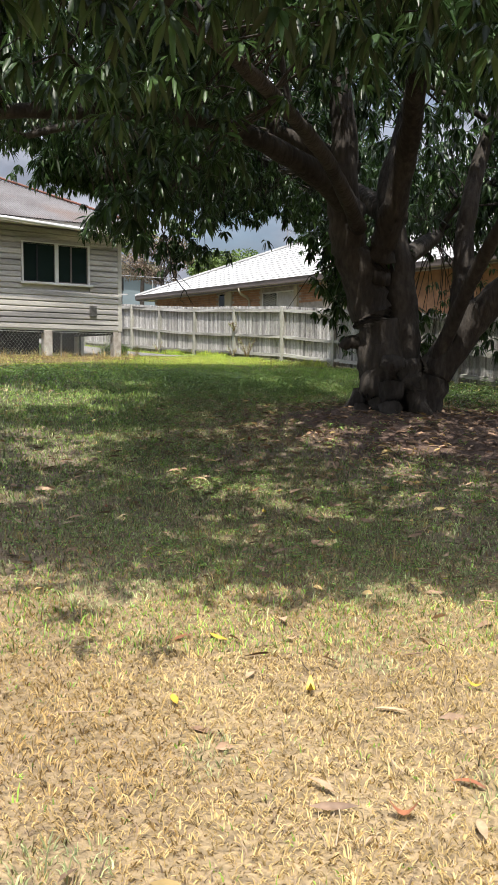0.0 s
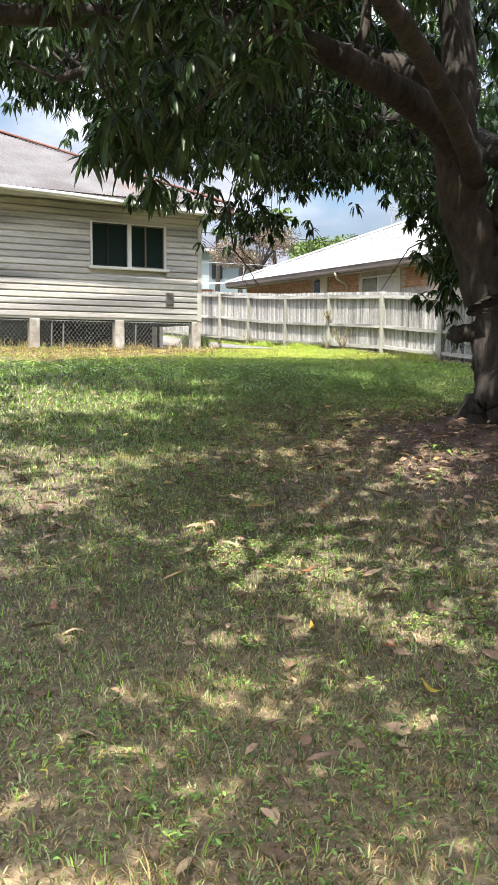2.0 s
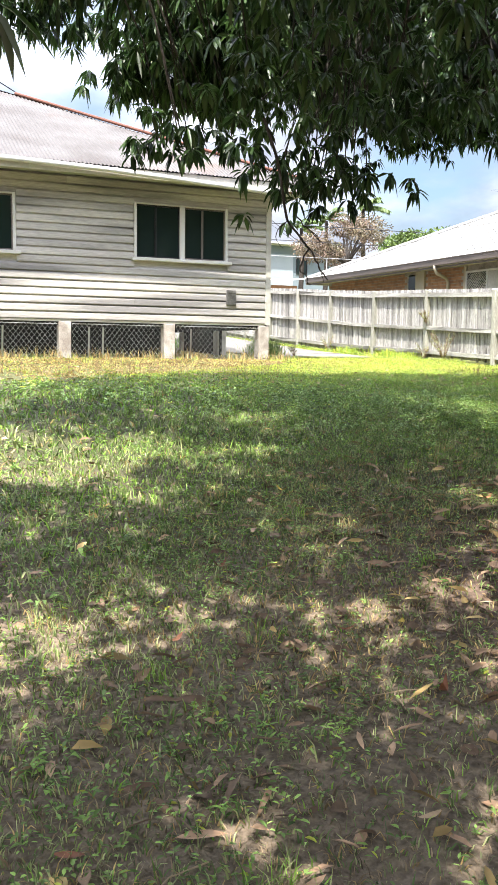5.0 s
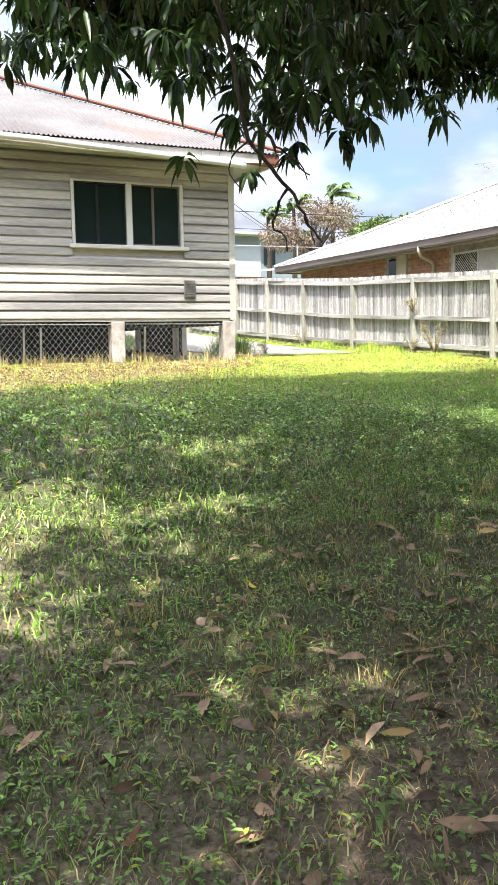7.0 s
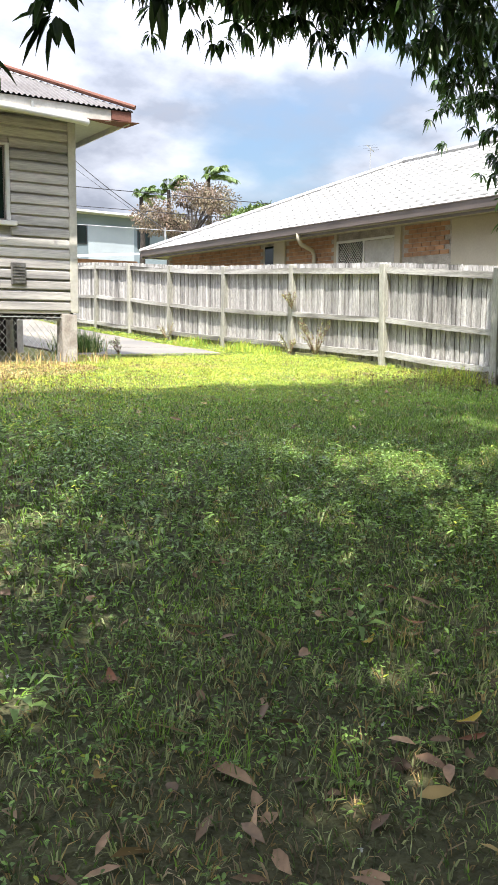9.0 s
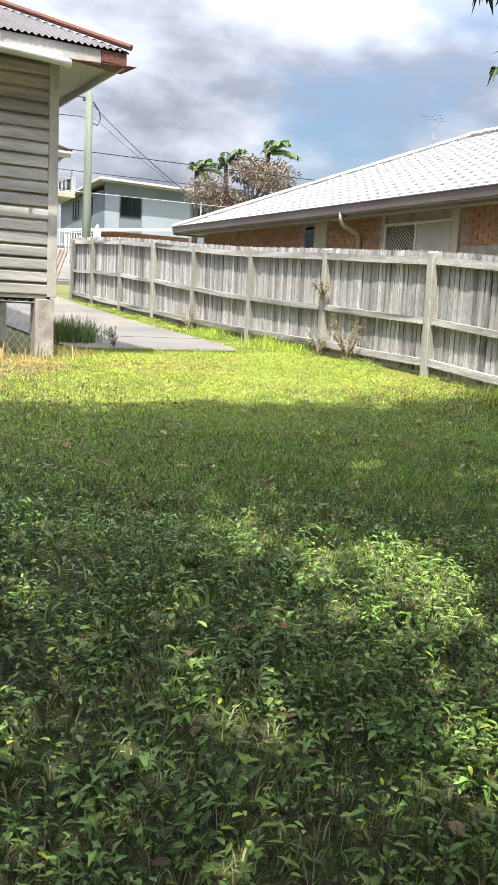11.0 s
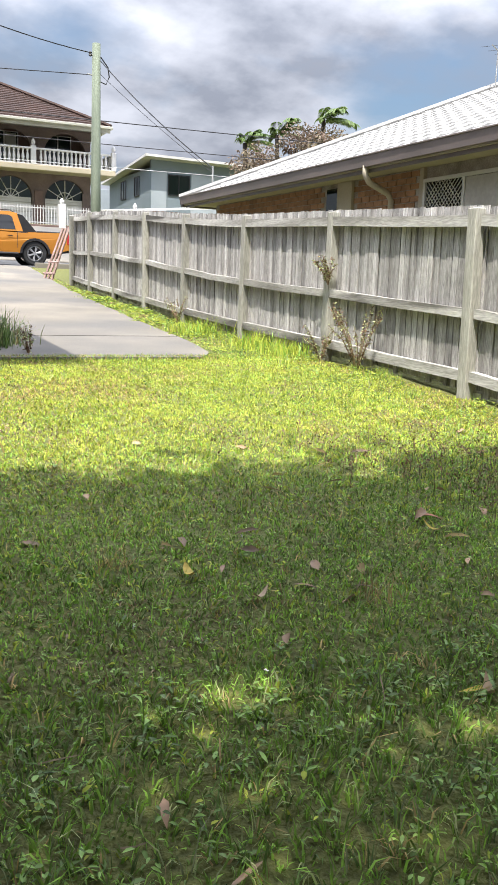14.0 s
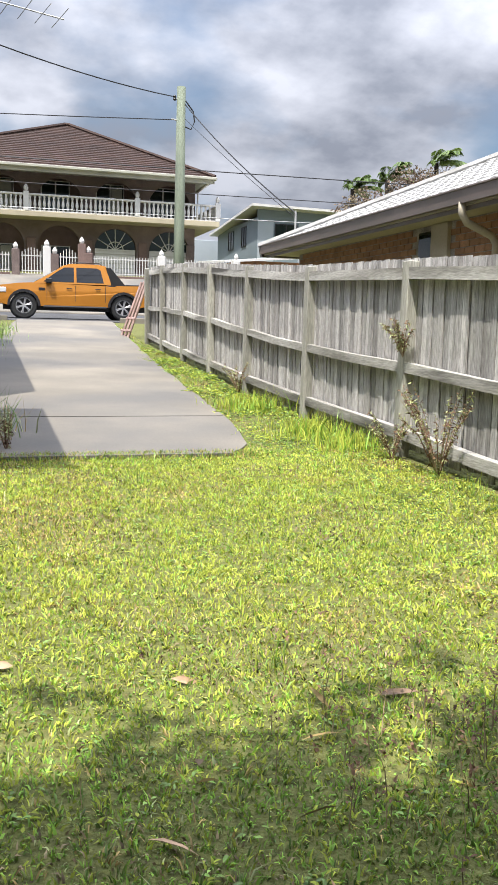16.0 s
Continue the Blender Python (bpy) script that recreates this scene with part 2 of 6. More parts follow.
def ground_material():
    m = material("soil_thatch_and_gap_shade", (0.30, 0.23, 0.14), 0.95, dark=(0.16, 0.12, 0.08), scale=1.3, fine=30, vary=0.8, bump=1.0, depth=0.03)
    nt = m.node_tree
    n, l = nt.nodes.new, nt.links.new
    scale = [x for x in nt.nodes if x.bl_idname == "ShaderNodeVectorMath"][0]
    old = scale.inputs[0].links[0].from_socket
    tc = n("ShaderNodeTexCoord")
    nz = n("ShaderNodeTexNoise"); nz.inputs["Scale"].default_value, nz.inputs["Detail"].default_value = 0.7, 4
    l(tc.outputs["Object"], nz.inputs["Vector"])
    dot = n("ShaderNodeVectorMath"); dot.operation = "DOT_PRODUCT"
    dot.inputs[1].default_value = (0.586, 0.81, 0)
    l(tc.outputs["Object"], dot.inputs[0])
    ad = n("ShaderNodeMath"); ad.operation = "MULTIPLY_ADD"; ad.inputs[1].default_value = 4.0
    l(nz.outputs[0], ad.inputs[0]); l(dot.outputs["Value"], ad.inputs[2])
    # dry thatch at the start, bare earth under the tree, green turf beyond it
    # earth and turf tones lowered too: shade between the blades, put into the colour
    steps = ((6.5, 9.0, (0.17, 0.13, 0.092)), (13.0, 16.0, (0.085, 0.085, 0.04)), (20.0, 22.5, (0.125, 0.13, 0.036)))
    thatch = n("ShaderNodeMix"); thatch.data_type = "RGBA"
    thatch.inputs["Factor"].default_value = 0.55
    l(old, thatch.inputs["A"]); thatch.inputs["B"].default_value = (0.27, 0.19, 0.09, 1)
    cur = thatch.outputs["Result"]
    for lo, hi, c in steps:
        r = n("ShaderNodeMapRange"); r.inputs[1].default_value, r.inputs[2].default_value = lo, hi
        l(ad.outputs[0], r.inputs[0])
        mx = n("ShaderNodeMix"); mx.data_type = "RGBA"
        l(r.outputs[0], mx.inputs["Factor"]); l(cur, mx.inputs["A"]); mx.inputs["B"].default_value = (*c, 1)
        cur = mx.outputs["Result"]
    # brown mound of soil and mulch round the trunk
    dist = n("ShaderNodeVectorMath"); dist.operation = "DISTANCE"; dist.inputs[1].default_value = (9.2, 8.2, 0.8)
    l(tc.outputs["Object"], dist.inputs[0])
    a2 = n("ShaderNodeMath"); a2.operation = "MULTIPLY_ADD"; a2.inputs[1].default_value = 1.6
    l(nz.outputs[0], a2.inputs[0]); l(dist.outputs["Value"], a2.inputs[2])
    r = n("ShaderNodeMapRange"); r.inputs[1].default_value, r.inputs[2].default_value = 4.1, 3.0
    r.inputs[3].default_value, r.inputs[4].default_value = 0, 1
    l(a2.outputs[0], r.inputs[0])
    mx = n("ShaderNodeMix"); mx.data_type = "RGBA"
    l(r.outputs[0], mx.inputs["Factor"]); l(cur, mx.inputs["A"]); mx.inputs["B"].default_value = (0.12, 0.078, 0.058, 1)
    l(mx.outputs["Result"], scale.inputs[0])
    return m


SOIL = ground_material()

# ---- mesh helpers ----


class Shape:
    """Gathers vertices and faces of one mesh, in world metres."""

    def __init__(self):
        self.v, self.f = [], []

    def add(self, verts, faces):
        k = len(self.v)
        self.v += [tuple(p) for p in verts]
        self.f += [tuple(i + k for i in q) for q in faces]
        return self

    def box(self, x0, x1, y0, y1, z0, z1, bevel=0.0, m=None):
        if bevel <= 0:
            vs = [(x, y, z) for x in (x0, x1) for y in (y0, y1) for z in (z0, z1)]
            fs = [(0, 1, 3, 2), (4, 6, 7, 5), (0, 4, 5, 1), (2, 3, 7, 6), (0, 2, 6, 4), (1, 5, 7, 3)]
        else:
            vs, fs, ix = [], [], {}
            b = min(bevel, abs(x1 - x0) / 2.1, abs(y1 - y0) / 2.1, abs(z1 - z0) / 2.1)
            for i, x in enumerate((x0, x1)):
                for j, y in enumerate((y0, y1)):
                    for k, z in enumerate((z0, z1)):
                        dx, dy, dz = (b if i == 0 else -b), (b if j == 0 else -b), (b if k == 0 else -b)
                        for a, p in enumerate(((x, y + dy, z + dz), (x + dx, y, z + dz), (x + dx, y + dy, z))):
                            ix[i, j, k, a] = len(vs)
                            vs.append(p)
            for s in (0, 1):
                for a in range(3):
                    quad = []
                    for u, w in ((0, 0), (1, 0), (1, 1), (0, 1)):
                        c = [u, w]
                        c.insert(a, s)
                        quad.append(ix[(*c, a)])
                    fs.append(tuple(quad))
            for a in range(3):
                o = [q for q in range(3) if q != a]
                for u in (0, 1):
                    for w in (0, 1):
                        c0, c1 = [0, 0, 0], [0, 0, 0]
                        c0[a], c1[a] = 0, 1
                        c0[o[0]] = c1[o[0]] = u
                        c0[o[1]] = c1[o[1]] = w
                        fs.append((ix[(*c0, o[0])], ix[(*c0, o[1])], ix[(*c1, o[1])], ix[(*c1, o[0])]))
            for i in (0, 1):
                for j in (0, 1):
                    for k in (0, 1):
                        fs.append((ix[i, j, k, 0], ix[i, j, k, 1], ix[i, j, k, 2]))
        if m is not None:
            vs = [m @ Vector(p) for p in vs]
        return self.add(vs, fs)

    def tube(self, pts, radii, n=8, cap=True):
        pts = [Vector(p) for p in pts]
        radii = radii if hasattr(radii, "__len__") else [radii] * len(pts)
        vs, fs = [], []
        for i, p in enumerate(pts):
            d = (pts[min(i + 1, len(pts) - 1)] - pts[max(i - 1, 0)]).normalized()
            side = d.cross(Vector((0, 0, 1)) if abs(d.z) < 0.9 else Vector((1, 0, 0))).normalized()
            other = d.cross(side)
            for k in range(n):
                a = math.tau * k / n
                vs.append(p + radii[i] * (math.cos(a) * side + math.sin(a) * other))
        for i in range(len(pts) - 1):
            for k in range(n):
                fs.append((i * n + k, i * n + (k + 1) % n, (i + 1) * n + (k + 1) % n, (i + 1) * n + k))
        if cap:
            fs += [tuple(range(n))[::-1], tuple(range((len(pts) - 1) * n, len(pts) * n))]
        return self.add(vs, fs)

    def prism(self, poly, axis, a, b):
        """A polygon in the plane across the axis, from a to b along it."""
        n = len(poly)

        def at(p, t):
            q = list(p)
            q.insert(axis, t)
            return q
        vs = [at(p, a) for p in poly] + [at(p, b) for p in poly]
        fs = [(i, (i + 1) % n, n + (i + 1) % n, n + i) for i in range(n)] + [tuple(range(n))[::-1], tuple(range(n, 2 * n))]
        return self.add(vs, fs)

    def lathe(self, profile, x, y, z, n=10):
        vs, fs = [], []
        for r, h in profile:
            vs += [(x + r * math.cos(math.tau * k / n), y + r * math.sin(math.tau * k / n), z + h) for k in range(n)]
        for i in range(len(profile) - 1):
            fs += [(i * n + k, i * n + (k + 1) % n, (i + 1) * n + (k + 1) % n, (i + 1) * n + k) for k in range(n)]
        fs += [tuple(range(n))[::-1], tuple(range((len(profile) - 1) * n, len(profile) * n))]
        return self.add(vs, fs)


ORIGIN = {}


def to_mesh(name, shape, mat, loc, smooth=False):
    me = bpy.data.meshes.new(name)
    me.from_pydata([(p[0] - loc[0], p[1] - loc[1], p[2] - loc[2]) for p in shape.v], [], shape.f)
    b = bmesh.new()
    b.from_mesh(me)
    if len(b.faces) < 60000:
        bmesh.ops.recalc_face_normals(b, faces=b.faces)
    b.to_mesh(me)
    b.free()
    me.materials.append(mat)
    if smooth:
        me.polygons.foreach_set("use_smooth", [True] * len(me.polygons))
    return me


def thing(name, loc, label="", category="", group="", kind=""):
    ob = new(name)
    ob.location = loc
    ob.empty_display_size = 0.2
    ORIGIN[ob] = Vector(loc)
    return tagged(ob, label, category, group, kind)


def part(name, shape, mat, parent, label="", smooth=False, kind=""):
    ob = new(name, to_mesh(name, shape, mat, ORIGIN[parent], smooth))
    ob.parent = parent
    ORIGIN[ob] = ORIGIN[parent]
    return tagged(ob, label, kind=kind)


def solid(name, shape, mat, loc=(0, 0, 0), label="", category="", group="", kind="", smooth=False):
    ob = new(name, to_mesh(name, shape, mat, loc, smooth))
    ob.location = loc
    ORIGIN[ob] = Vector(loc)
    return tagged(ob, label, category, group, kind)


def raw(name, verts, loops, size, mat, slots=None, smooth=False):
    """A large mesh from numpy arrays; size is the number of corners of each face."""
    me = bpy.data.meshes.new(name)
    me.vertices.add(len(verts))
    me.vertices.foreach_set("co", np.asarray(verts, np.float32).ravel())
    size = np.asarray(size, np.int32)
    me.loops.add(int(size.sum()))
    me.loops.foreach_set("vertex_index", np.asarray(loops, np.int32).ravel())
    me.polygons.add(len(size))
    me.polygons.foreach_set("loop_start", np.concatenate(([0], np.cumsum(size)[:-1])).astype(np.int32))
    for m in (mat if isinstance(mat, (list, tuple)) else [mat]):
        me.materials.append(m)
    if slots is not None:
        me.polygons.foreach_set("material_index", np.asarray(slots, np.int32))
    if smooth:
        me.polygons.foreach_set("use_smooth", np.ones(len(size), bool))
    me.update(calc_edges=True)
    return me


# ---- the lie of the land ----
RISE_Y = np.array([-60, 0, 5, 9, 12, 15.6, 18.6, 22, 24, 28, 36, 43, 50, 57, 64, 500.0])
RISE_Z = np.array([-1, 0, .3, .54, .80, 1.16, 1.40, 1.63, 1.66, 1.80, 2.25, 2.80, 2.95, 4.9, 5.4, 5.4])


def wobble(x, y, s, seed=0.0):
    """Smooth noise between about -1 and 1."""
    x, y = np.asarray(x, float) * s, np.asarray(y, float) * s
    return (np.sin(x * 1.7 + 1.3 * np.sin(y * 1.1 + seed) + seed) + np.sin(y * 1.9 + 1.7 * np.sin(x * 0.9 + 2 * seed) + 2.1)
            + np.sin((x + y) * 1.13 + 2.2 * np.sin((x - y) * 0.7 + seed))) / 3


def land(x, y):
    x, y = np.asarray(x, float), np.asarray(y, float)
    z = sum(np.interp(y + d, RISE_Y, RISE_Z) for d in (-0.9, -0.45, 0, 0.45, 0.9)) / 5
    z = z + 0.34 * np.exp(-((x - 8.9) ** 2 + (y - 8.7) ** 2) / (2 * 1.5 ** 2))
    z = z + 0.25 * np.clip((x - 9) / 6, 0, 1) * np.exp(-((y - 7) / 5.0) ** 2)
    return z


def height(x, y):
    lawn = np.clip((23.2 - np.asarray(y, float)) / 0.6, 0, 1)
    return land(x, y) + lawn * (0.018 * wobble(x, y, 2.1) + 0.012 * wobble(x, y, 5.3, 1.0))


def build_ground():
    def axis(a, b, lo, hi, step):
        mid = np.arange(a, b, step)
        out = [b + 0.2]
        while out[-1] < hi:
            out.append(out[-1] + (0.4 if b > 20 and out[-1] < 68 else max(0.4, (out[-1] - b) * 0.12)))
        back = [a - 0.2]
        while back[-1] > lo:
            back.append(back[-1] - max(0.4, (a - back[-1]) * 0.12))
        return np.array(back[::-1] + list(mid) + out)
    xs, ys = axis(-2, 17, -900, 900, 0.16), axis(-1, 26, -300, 1500, 0.16)
    X, Y = np.meshgrid(xs, ys, indexing="ij")
    V = np.stack([X, Y, height(X, Y)], -1).reshape(-1, 3)
    i = np.arange(len(xs) * len(ys)).reshape(len(xs), len(ys))
    L = np.stack([i[:-1, :-1], i[1:, :-1], i[1:, 1:], i[:-1, 1:]], -1).reshape(-1, 4)
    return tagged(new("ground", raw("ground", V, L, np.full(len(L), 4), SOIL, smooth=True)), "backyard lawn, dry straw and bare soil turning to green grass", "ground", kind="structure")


build_ground()


def strip(left, right, ys, lift, name, mat, label, category):
    """A slab laid along y between two edges, on the land."""
    s = Shape()
    rows = []
    for y in ys:
        a, b = left(y), right(y)
        pts = []
        for k in range(7):
            x = a + (b - a) * k / 6
            pts.append((x, y, float(land(x, y)) + lift))
        rows.append(pts)
    n = 7
    vs = [p for r in rows for p in r]
    fs = [(i * n + k, i * n + k + 1, (i + 1) * n + k + 1, (i + 1) * n + k) for i in range(len(rows) - 1) for k in range(n - 1)]
    s.add(vs, fs)
    edge = [r[0] for r in rows] + rows[-1][1:-1] + [r[-1] for r in rows][::-1] + rows[0][1:-1][::-1]
    m = len(edge)
    s.add([(*p[:2], p[2]) for p in edge] + [(*p[:2], p[2] - 0.15) for p in edge], [(i, (i + 1) % m, m + (i + 1) % m, m + i) for i in range(m)])
    return solid(name, s, mat, label=label, category=category, kind="structure")


def drive_right(y):
    return float(np.interp(y, [23.6, 24, 24.8, 26.5, 29.4, 32.8, 36, 43.2], [14.85, 15.12, 15.28, 15.45, 15.62, 15.79, 16.0, 16.35])) + 0.012 * math.sin(y * 3)


def drive_left(y):
    return float(np.interp(y, [23.6, 34, 39, 43.2], [12.3, 12.4, 13.1, 13.6]))


strip(drive_left, drive_right, [23.6 + 0.245 * i for i in range(81)], 0.035, "driveway", CONCRETE, "pale stained concrete driveway, its near end overgrown by the lawn", "driveway")
for joint_y in (25.9,):
    x0, x1 = drive_left(joint_y) + 0.02, drive_right(joint_y) - 0.02
    z = float(land(x0, joint_y)) + 0.037
    solid("expansion_joint", Shape().box(x0, x1, joint_y, joint_y + 0.008, z - 0.02, z + 0.002), SHADE_AND_JOINT, label="dark expansion joint across the concrete driveway", category="joint", kind="structure")
strip(lambda y: -300, lambda y: 300, [43.25, 44, 45.5, 47, 49, 50.4], 0.02, "road", ASPHALT, "grey asphalt road across the end of the driveway", "road")
solid("kerb", Shape().box(16.6, 200, 43.05, 43.25, 2.6, 2.95, 0.02).box(-200, 13.3, 43.05, 43.25, 2.6, 2.95, 0.02), CONCRETE, label="concrete kerb beside the road", category="kerb", kind="structure")
solid("kerb", Shape().box(-200, 200, 50.4, 50.6, 2.7, 3.15, 0.02), CONCRETE, label="concrete kerb on the far side of the road", category="kerb", kind="structure")
strip(lambda y: -60, lambda y: 60, [50.6 + 0.5 * i for i in range(14)] + [57.6], 0.03, "forecourt", CONCRETE, "sloping concrete forecourt beyond the road", "pavement")


# ---- the old weatherboard house on stumps ----
WY, WX, BASE, TOP = 22.6, 11.72, 2.40, 5.14
LEFT, BACK = 3.0, 34.5
WINS = [(8.79, 10.72, 3.66, 4.70), (4.50, 6.43, 3.66, 4.70)]


def timber_house():
    h = thing("weatherboard_house", (7, 26, 1.7), "old cream weatherboard house with flaking paint, raised on low concrete stumps", "house")
    walls = part("wall", Shape().box(LEFT, WX - 0.02, WY + 0.03, WY + 0.13, BASE + 0.02, 3.66).box(LEFT, WX - 0.02, WY + 0.03, WY + 0.13, 4.70, TOP)
                 .box(10.72, WX - 0.02, WY + 0.03, WY + 0.13, 3.66, 4.70).box(6.43, 8.79, WY + 0.03, WY + 0.13, 3.66, 4.70).box(LEFT, 4.50, WY + 0.03, WY + 0.13, 3.66, 4.70)
                 .box(WX - 0.12, WX - 0.02, WY + 0.13, BACK, BASE + 0.02, TOP).box(LEFT, WX - 0.12, BACK - 0.1, BACK, BASE + 0.02, TOP).box(LEFT, LEFT + 0.1, WY + 0.13, BACK - 0.1, BASE + 0.02, TOP), BOARD, h)
    part("floor_frame", Shape().box(LEFT, WX - 0.03, WY + 0.04, BACK, BASE - 0.12, BASE + 0.015), SHADE_AND_JOINT, h, "underfloor timber, coloured near black for the shade under the house")
    part("ceiling_board", Shape().box(LEFT, WX, WY, BACK, TOP + 0.01, TOP + 0.05), SOFFIT, h)
    rng = random.Random(4)
    pitch = 0.152
    rows = int((TOP - BASE) / pitch) + 1
    for i in range(rows):
        z0 = BASE + i * pitch
        z1 = min(z0 + pitch, TOP)
        if z1 - z0 < 0.03:
            continue
        cuts = [(LEFT, WX - 0.09)]
        for a, b, c, d in WINS:
            if z1 > c - 0.05 and z0 < d + 0.05:
                new_cuts = []
                for u, w in cuts:
                    if a > u and b < w:
                        new_cuts += [(u, a - 0.04), (b + 0.04, w)]
                    else:
                        new_cuts.append((u, w))
                cuts = new_cuts
        for u, w in cuts:
            ends = [u, w]
            if w - u > 5:
                ends.insert(1, u + (w - u) * rng.uniform(0.3, 0.7))
            for a, b in zip(ends, ends[1:]):
                out = 0.004 * rng.random()
                y0, y1 = WY - 0.020 - out, WY + 0.012
                prof = [(WY + 0.03, z0), (y0, z0 + 0.002), (y0 - 0.002, z0 + 0.012), (y0 + 0.004, z0 + pitch * 0.72), (y1, z1 - 0.012), (y1 + 0.004, z1), (WY + 0.03, z1)]
                part("weatherboard", Shape().prism(prof, 0, a + 0.001, b - 0.001), BOARD, h)
        part("side_weatherboard", Shape().prism([(WX + 0.0, z0), (WX + 0.018, z0 + 0.003), (WX + 0.012, z1 - 0.03), (WX - 0.0, z1), (WX - 0.02, z1), (WX - 0.02, z0)], 1, WY + 0.1, 33.5), BOARD, h)
    part("corner_board", Shape().box(WX - 0.09, WX + 0.03, WY - 0.03, WY + 0.02, BASE - 0.03, TOP, 0.006).box(WX + 0.003, WX + 0.03, WY + 0.021, WY + 0.1, BASE - 0.03, TOP, 0.004), TRIMW, h)
    part("base_board", Shape().box(LEFT, WX - 0.091, WY - 0.005, WY + 0.03, BASE - 0.05, BASE - 0.003, 0.004), TRIMW, h)
    for a, b, c, d in WINS:
        w = part("window", Shape().box(a + 0.03, b - 0.03, WY + 0.045, WY + 0.055, c + 0.03, d - 0.03), WINDOW, h, "dark sliding window with a white frame")
        mid = (a + b) / 2 + 0.01
        part("frame", Shape().box(a - 0.035, a + 0.02, WY - 0.03, WY + 0.06, c, d, 0.005).box(b - 0.02, b + 0.035, WY - 0.03, WY + 0.06, c, d, 0.005)
             .box(a - 0.035, b + 0.035, WY - 0.03, WY + 0.06, d, d + 0.03, 0.005).box(mid - 0.05, mid + 0.05, WY - 0.028, WY + 0.06, c + 0.001, d - 0.001, 0.005), WHITE, w)
        part("sill", Shape().box(a - 0.09, b + 0.12, WY - 0.07, WY + 0.05, c - 0.07, c - 0.002, 0.008), WHITE, w)
        for u, v in ((a + 0.02, mid - 0.05), (mid + 0.05, b - 0.02)):
            s = Shape()
            q = (u + v) / 2 - 0.05
            for x0, x1, yy in ((u, q + 0.02, 0.0), (q - 0.02, v, 0.014)):
                y0, y1 = WY + 0.012 + yy, WY + 0.024 + yy
                s.box(x0, x0 + 0.022, y0, y1, c, d).box(x1 - 0.022, x1, y0, y1, c, d)
                s.box(x0 + 0.022, x1 - 0.022, y0, y1, c, c + 0.03).box(x0 + 0.022, x1 - 0.022, y0, y1, d - 0.025, d)
            part("sash", s, BLACKP if u < mid - 0.5 else GUTTER, w, "thin dark sash")
        part("curtain", Shape().box(b - 0.14, b - 0.04, WY + 0.07, WY + 0.08, c + 0.03, d - 0.03), SOFFIT, w, "pale curtain edge")
    v = part("wall_vent", Shape().box(10.73, 10.95, WY - 0.05, WY - 0.02, 2.76, 3.08, 0.01), ZINC, h, "dark grey rusty wall vent")
    for k in range(6):
        part("louvre", Shape().box(10.75, 10.93, WY - 0.058, WY - 0.051, 2.79 + k * 0.045, 2.81 + k * 0.045), ZINC, v)
    # stumps
    for yy, rowname in ((22.70, 0), (25.2, 1), (27.8, 1), (30.5, 1)):
        for x in (11.61, 9.5, 7.37, 5.2):
            g0 = float(land(x, yy)) - 0.2
            part("stump", Shape().box(x - 0.12, x + 0.12, yy - 0.12, yy + 0.12, g0, BASE - (0.052 if rowname == 0 else 0.125), 0.012), STUMP, h, "chipped painted concrete stump")
    for x in (8.05, 8.35, 10.3, 6.3):
        part("prop", Shape().tube([(x, 23.6, float(land(x, 23.6)) - 0.1), (x + 0.02, 23.6, BASE - 0.12)], 0.02, 6), TRIMW, h, "thin steel prop")
    # battens added behind the stumps; their black colour stands for the underfloor shade
    s = Shape()
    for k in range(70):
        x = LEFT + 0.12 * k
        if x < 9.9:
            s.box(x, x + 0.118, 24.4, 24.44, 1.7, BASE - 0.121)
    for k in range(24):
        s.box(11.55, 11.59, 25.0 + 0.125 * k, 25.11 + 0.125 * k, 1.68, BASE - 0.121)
    part("rear_batten_screen", s, SHADE_AND_JOINT, h, "near black battens added to hold the shade under the house", kind="stuff")
    # hipped corrugated iron roof
    ex, ey, ez, slope, ridge_y = 12.36, 21.98, 5.27, 0.47, 27.6
    pitch_w = 0.076
    xs = np.arange(LEFT - 0.5, ex, pitch_w / 6)
    wave = 0.013 * np.cos(xs / pitch_w * math.tau)
    vs, fs = [], []
    for i, (x, w) in enumerate(zip(xs, wave)):
        y1 = min(ridge_y, ey + (ex - x))
        vs += [(x, ey - 0.04, ez - 0.02 + w), (x, y1, ez + (y1 - ey) * slope + w)]
    fs = [(2 * i, 2 * i + 2, 2 * i + 3, 2 * i + 1) for i in range(len(xs) - 1)]
    ys = np.arange(ey, 25.25, pitch_w / 6)
    k0 = len(vs)
    for y in ys:
        w = 0.013 * math.cos(y / pitch_w * math.tau)
        x1 = ex - (y - ey)
        vs += [(ex + 0.04, y, ez - 0.02 + w), (x1, y, ez + (y - ey) * slope + w)]
    fs += [(k0 + 2 * i, k0 + 2 * i + 2, k0 + 2 * i + 3, k0 + 2 * i + 1) for i in range(len(ys) - 1)]
    roof = part("roof", Shape().add(vs, fs), IRON, h, "weathered grey corrugated iron roof with rusty patches", smooth=True)
    # unseen raised block added behind: its height sets the shadow on the driveway
    part("rear_roof", Shape().add([(LEFT - 0.5, ridge_y, ez + (ridge_y - ey) * slope), (6.9, ridge_y, ez + (ridge_y - ey) * slope), (9.1, 25.25, ez + 3.27 * slope), (11.9, 25.25, ez), (11.9, 35, ez), (LEFT - 0.5, 35, ez)],
                                   [(0, 1, 4, 5), (1, 2, 3, 4)]).box(6.0, 11.95, 26.4, 35.2, 5.3, 6.75, 0.02), IRON, roof)
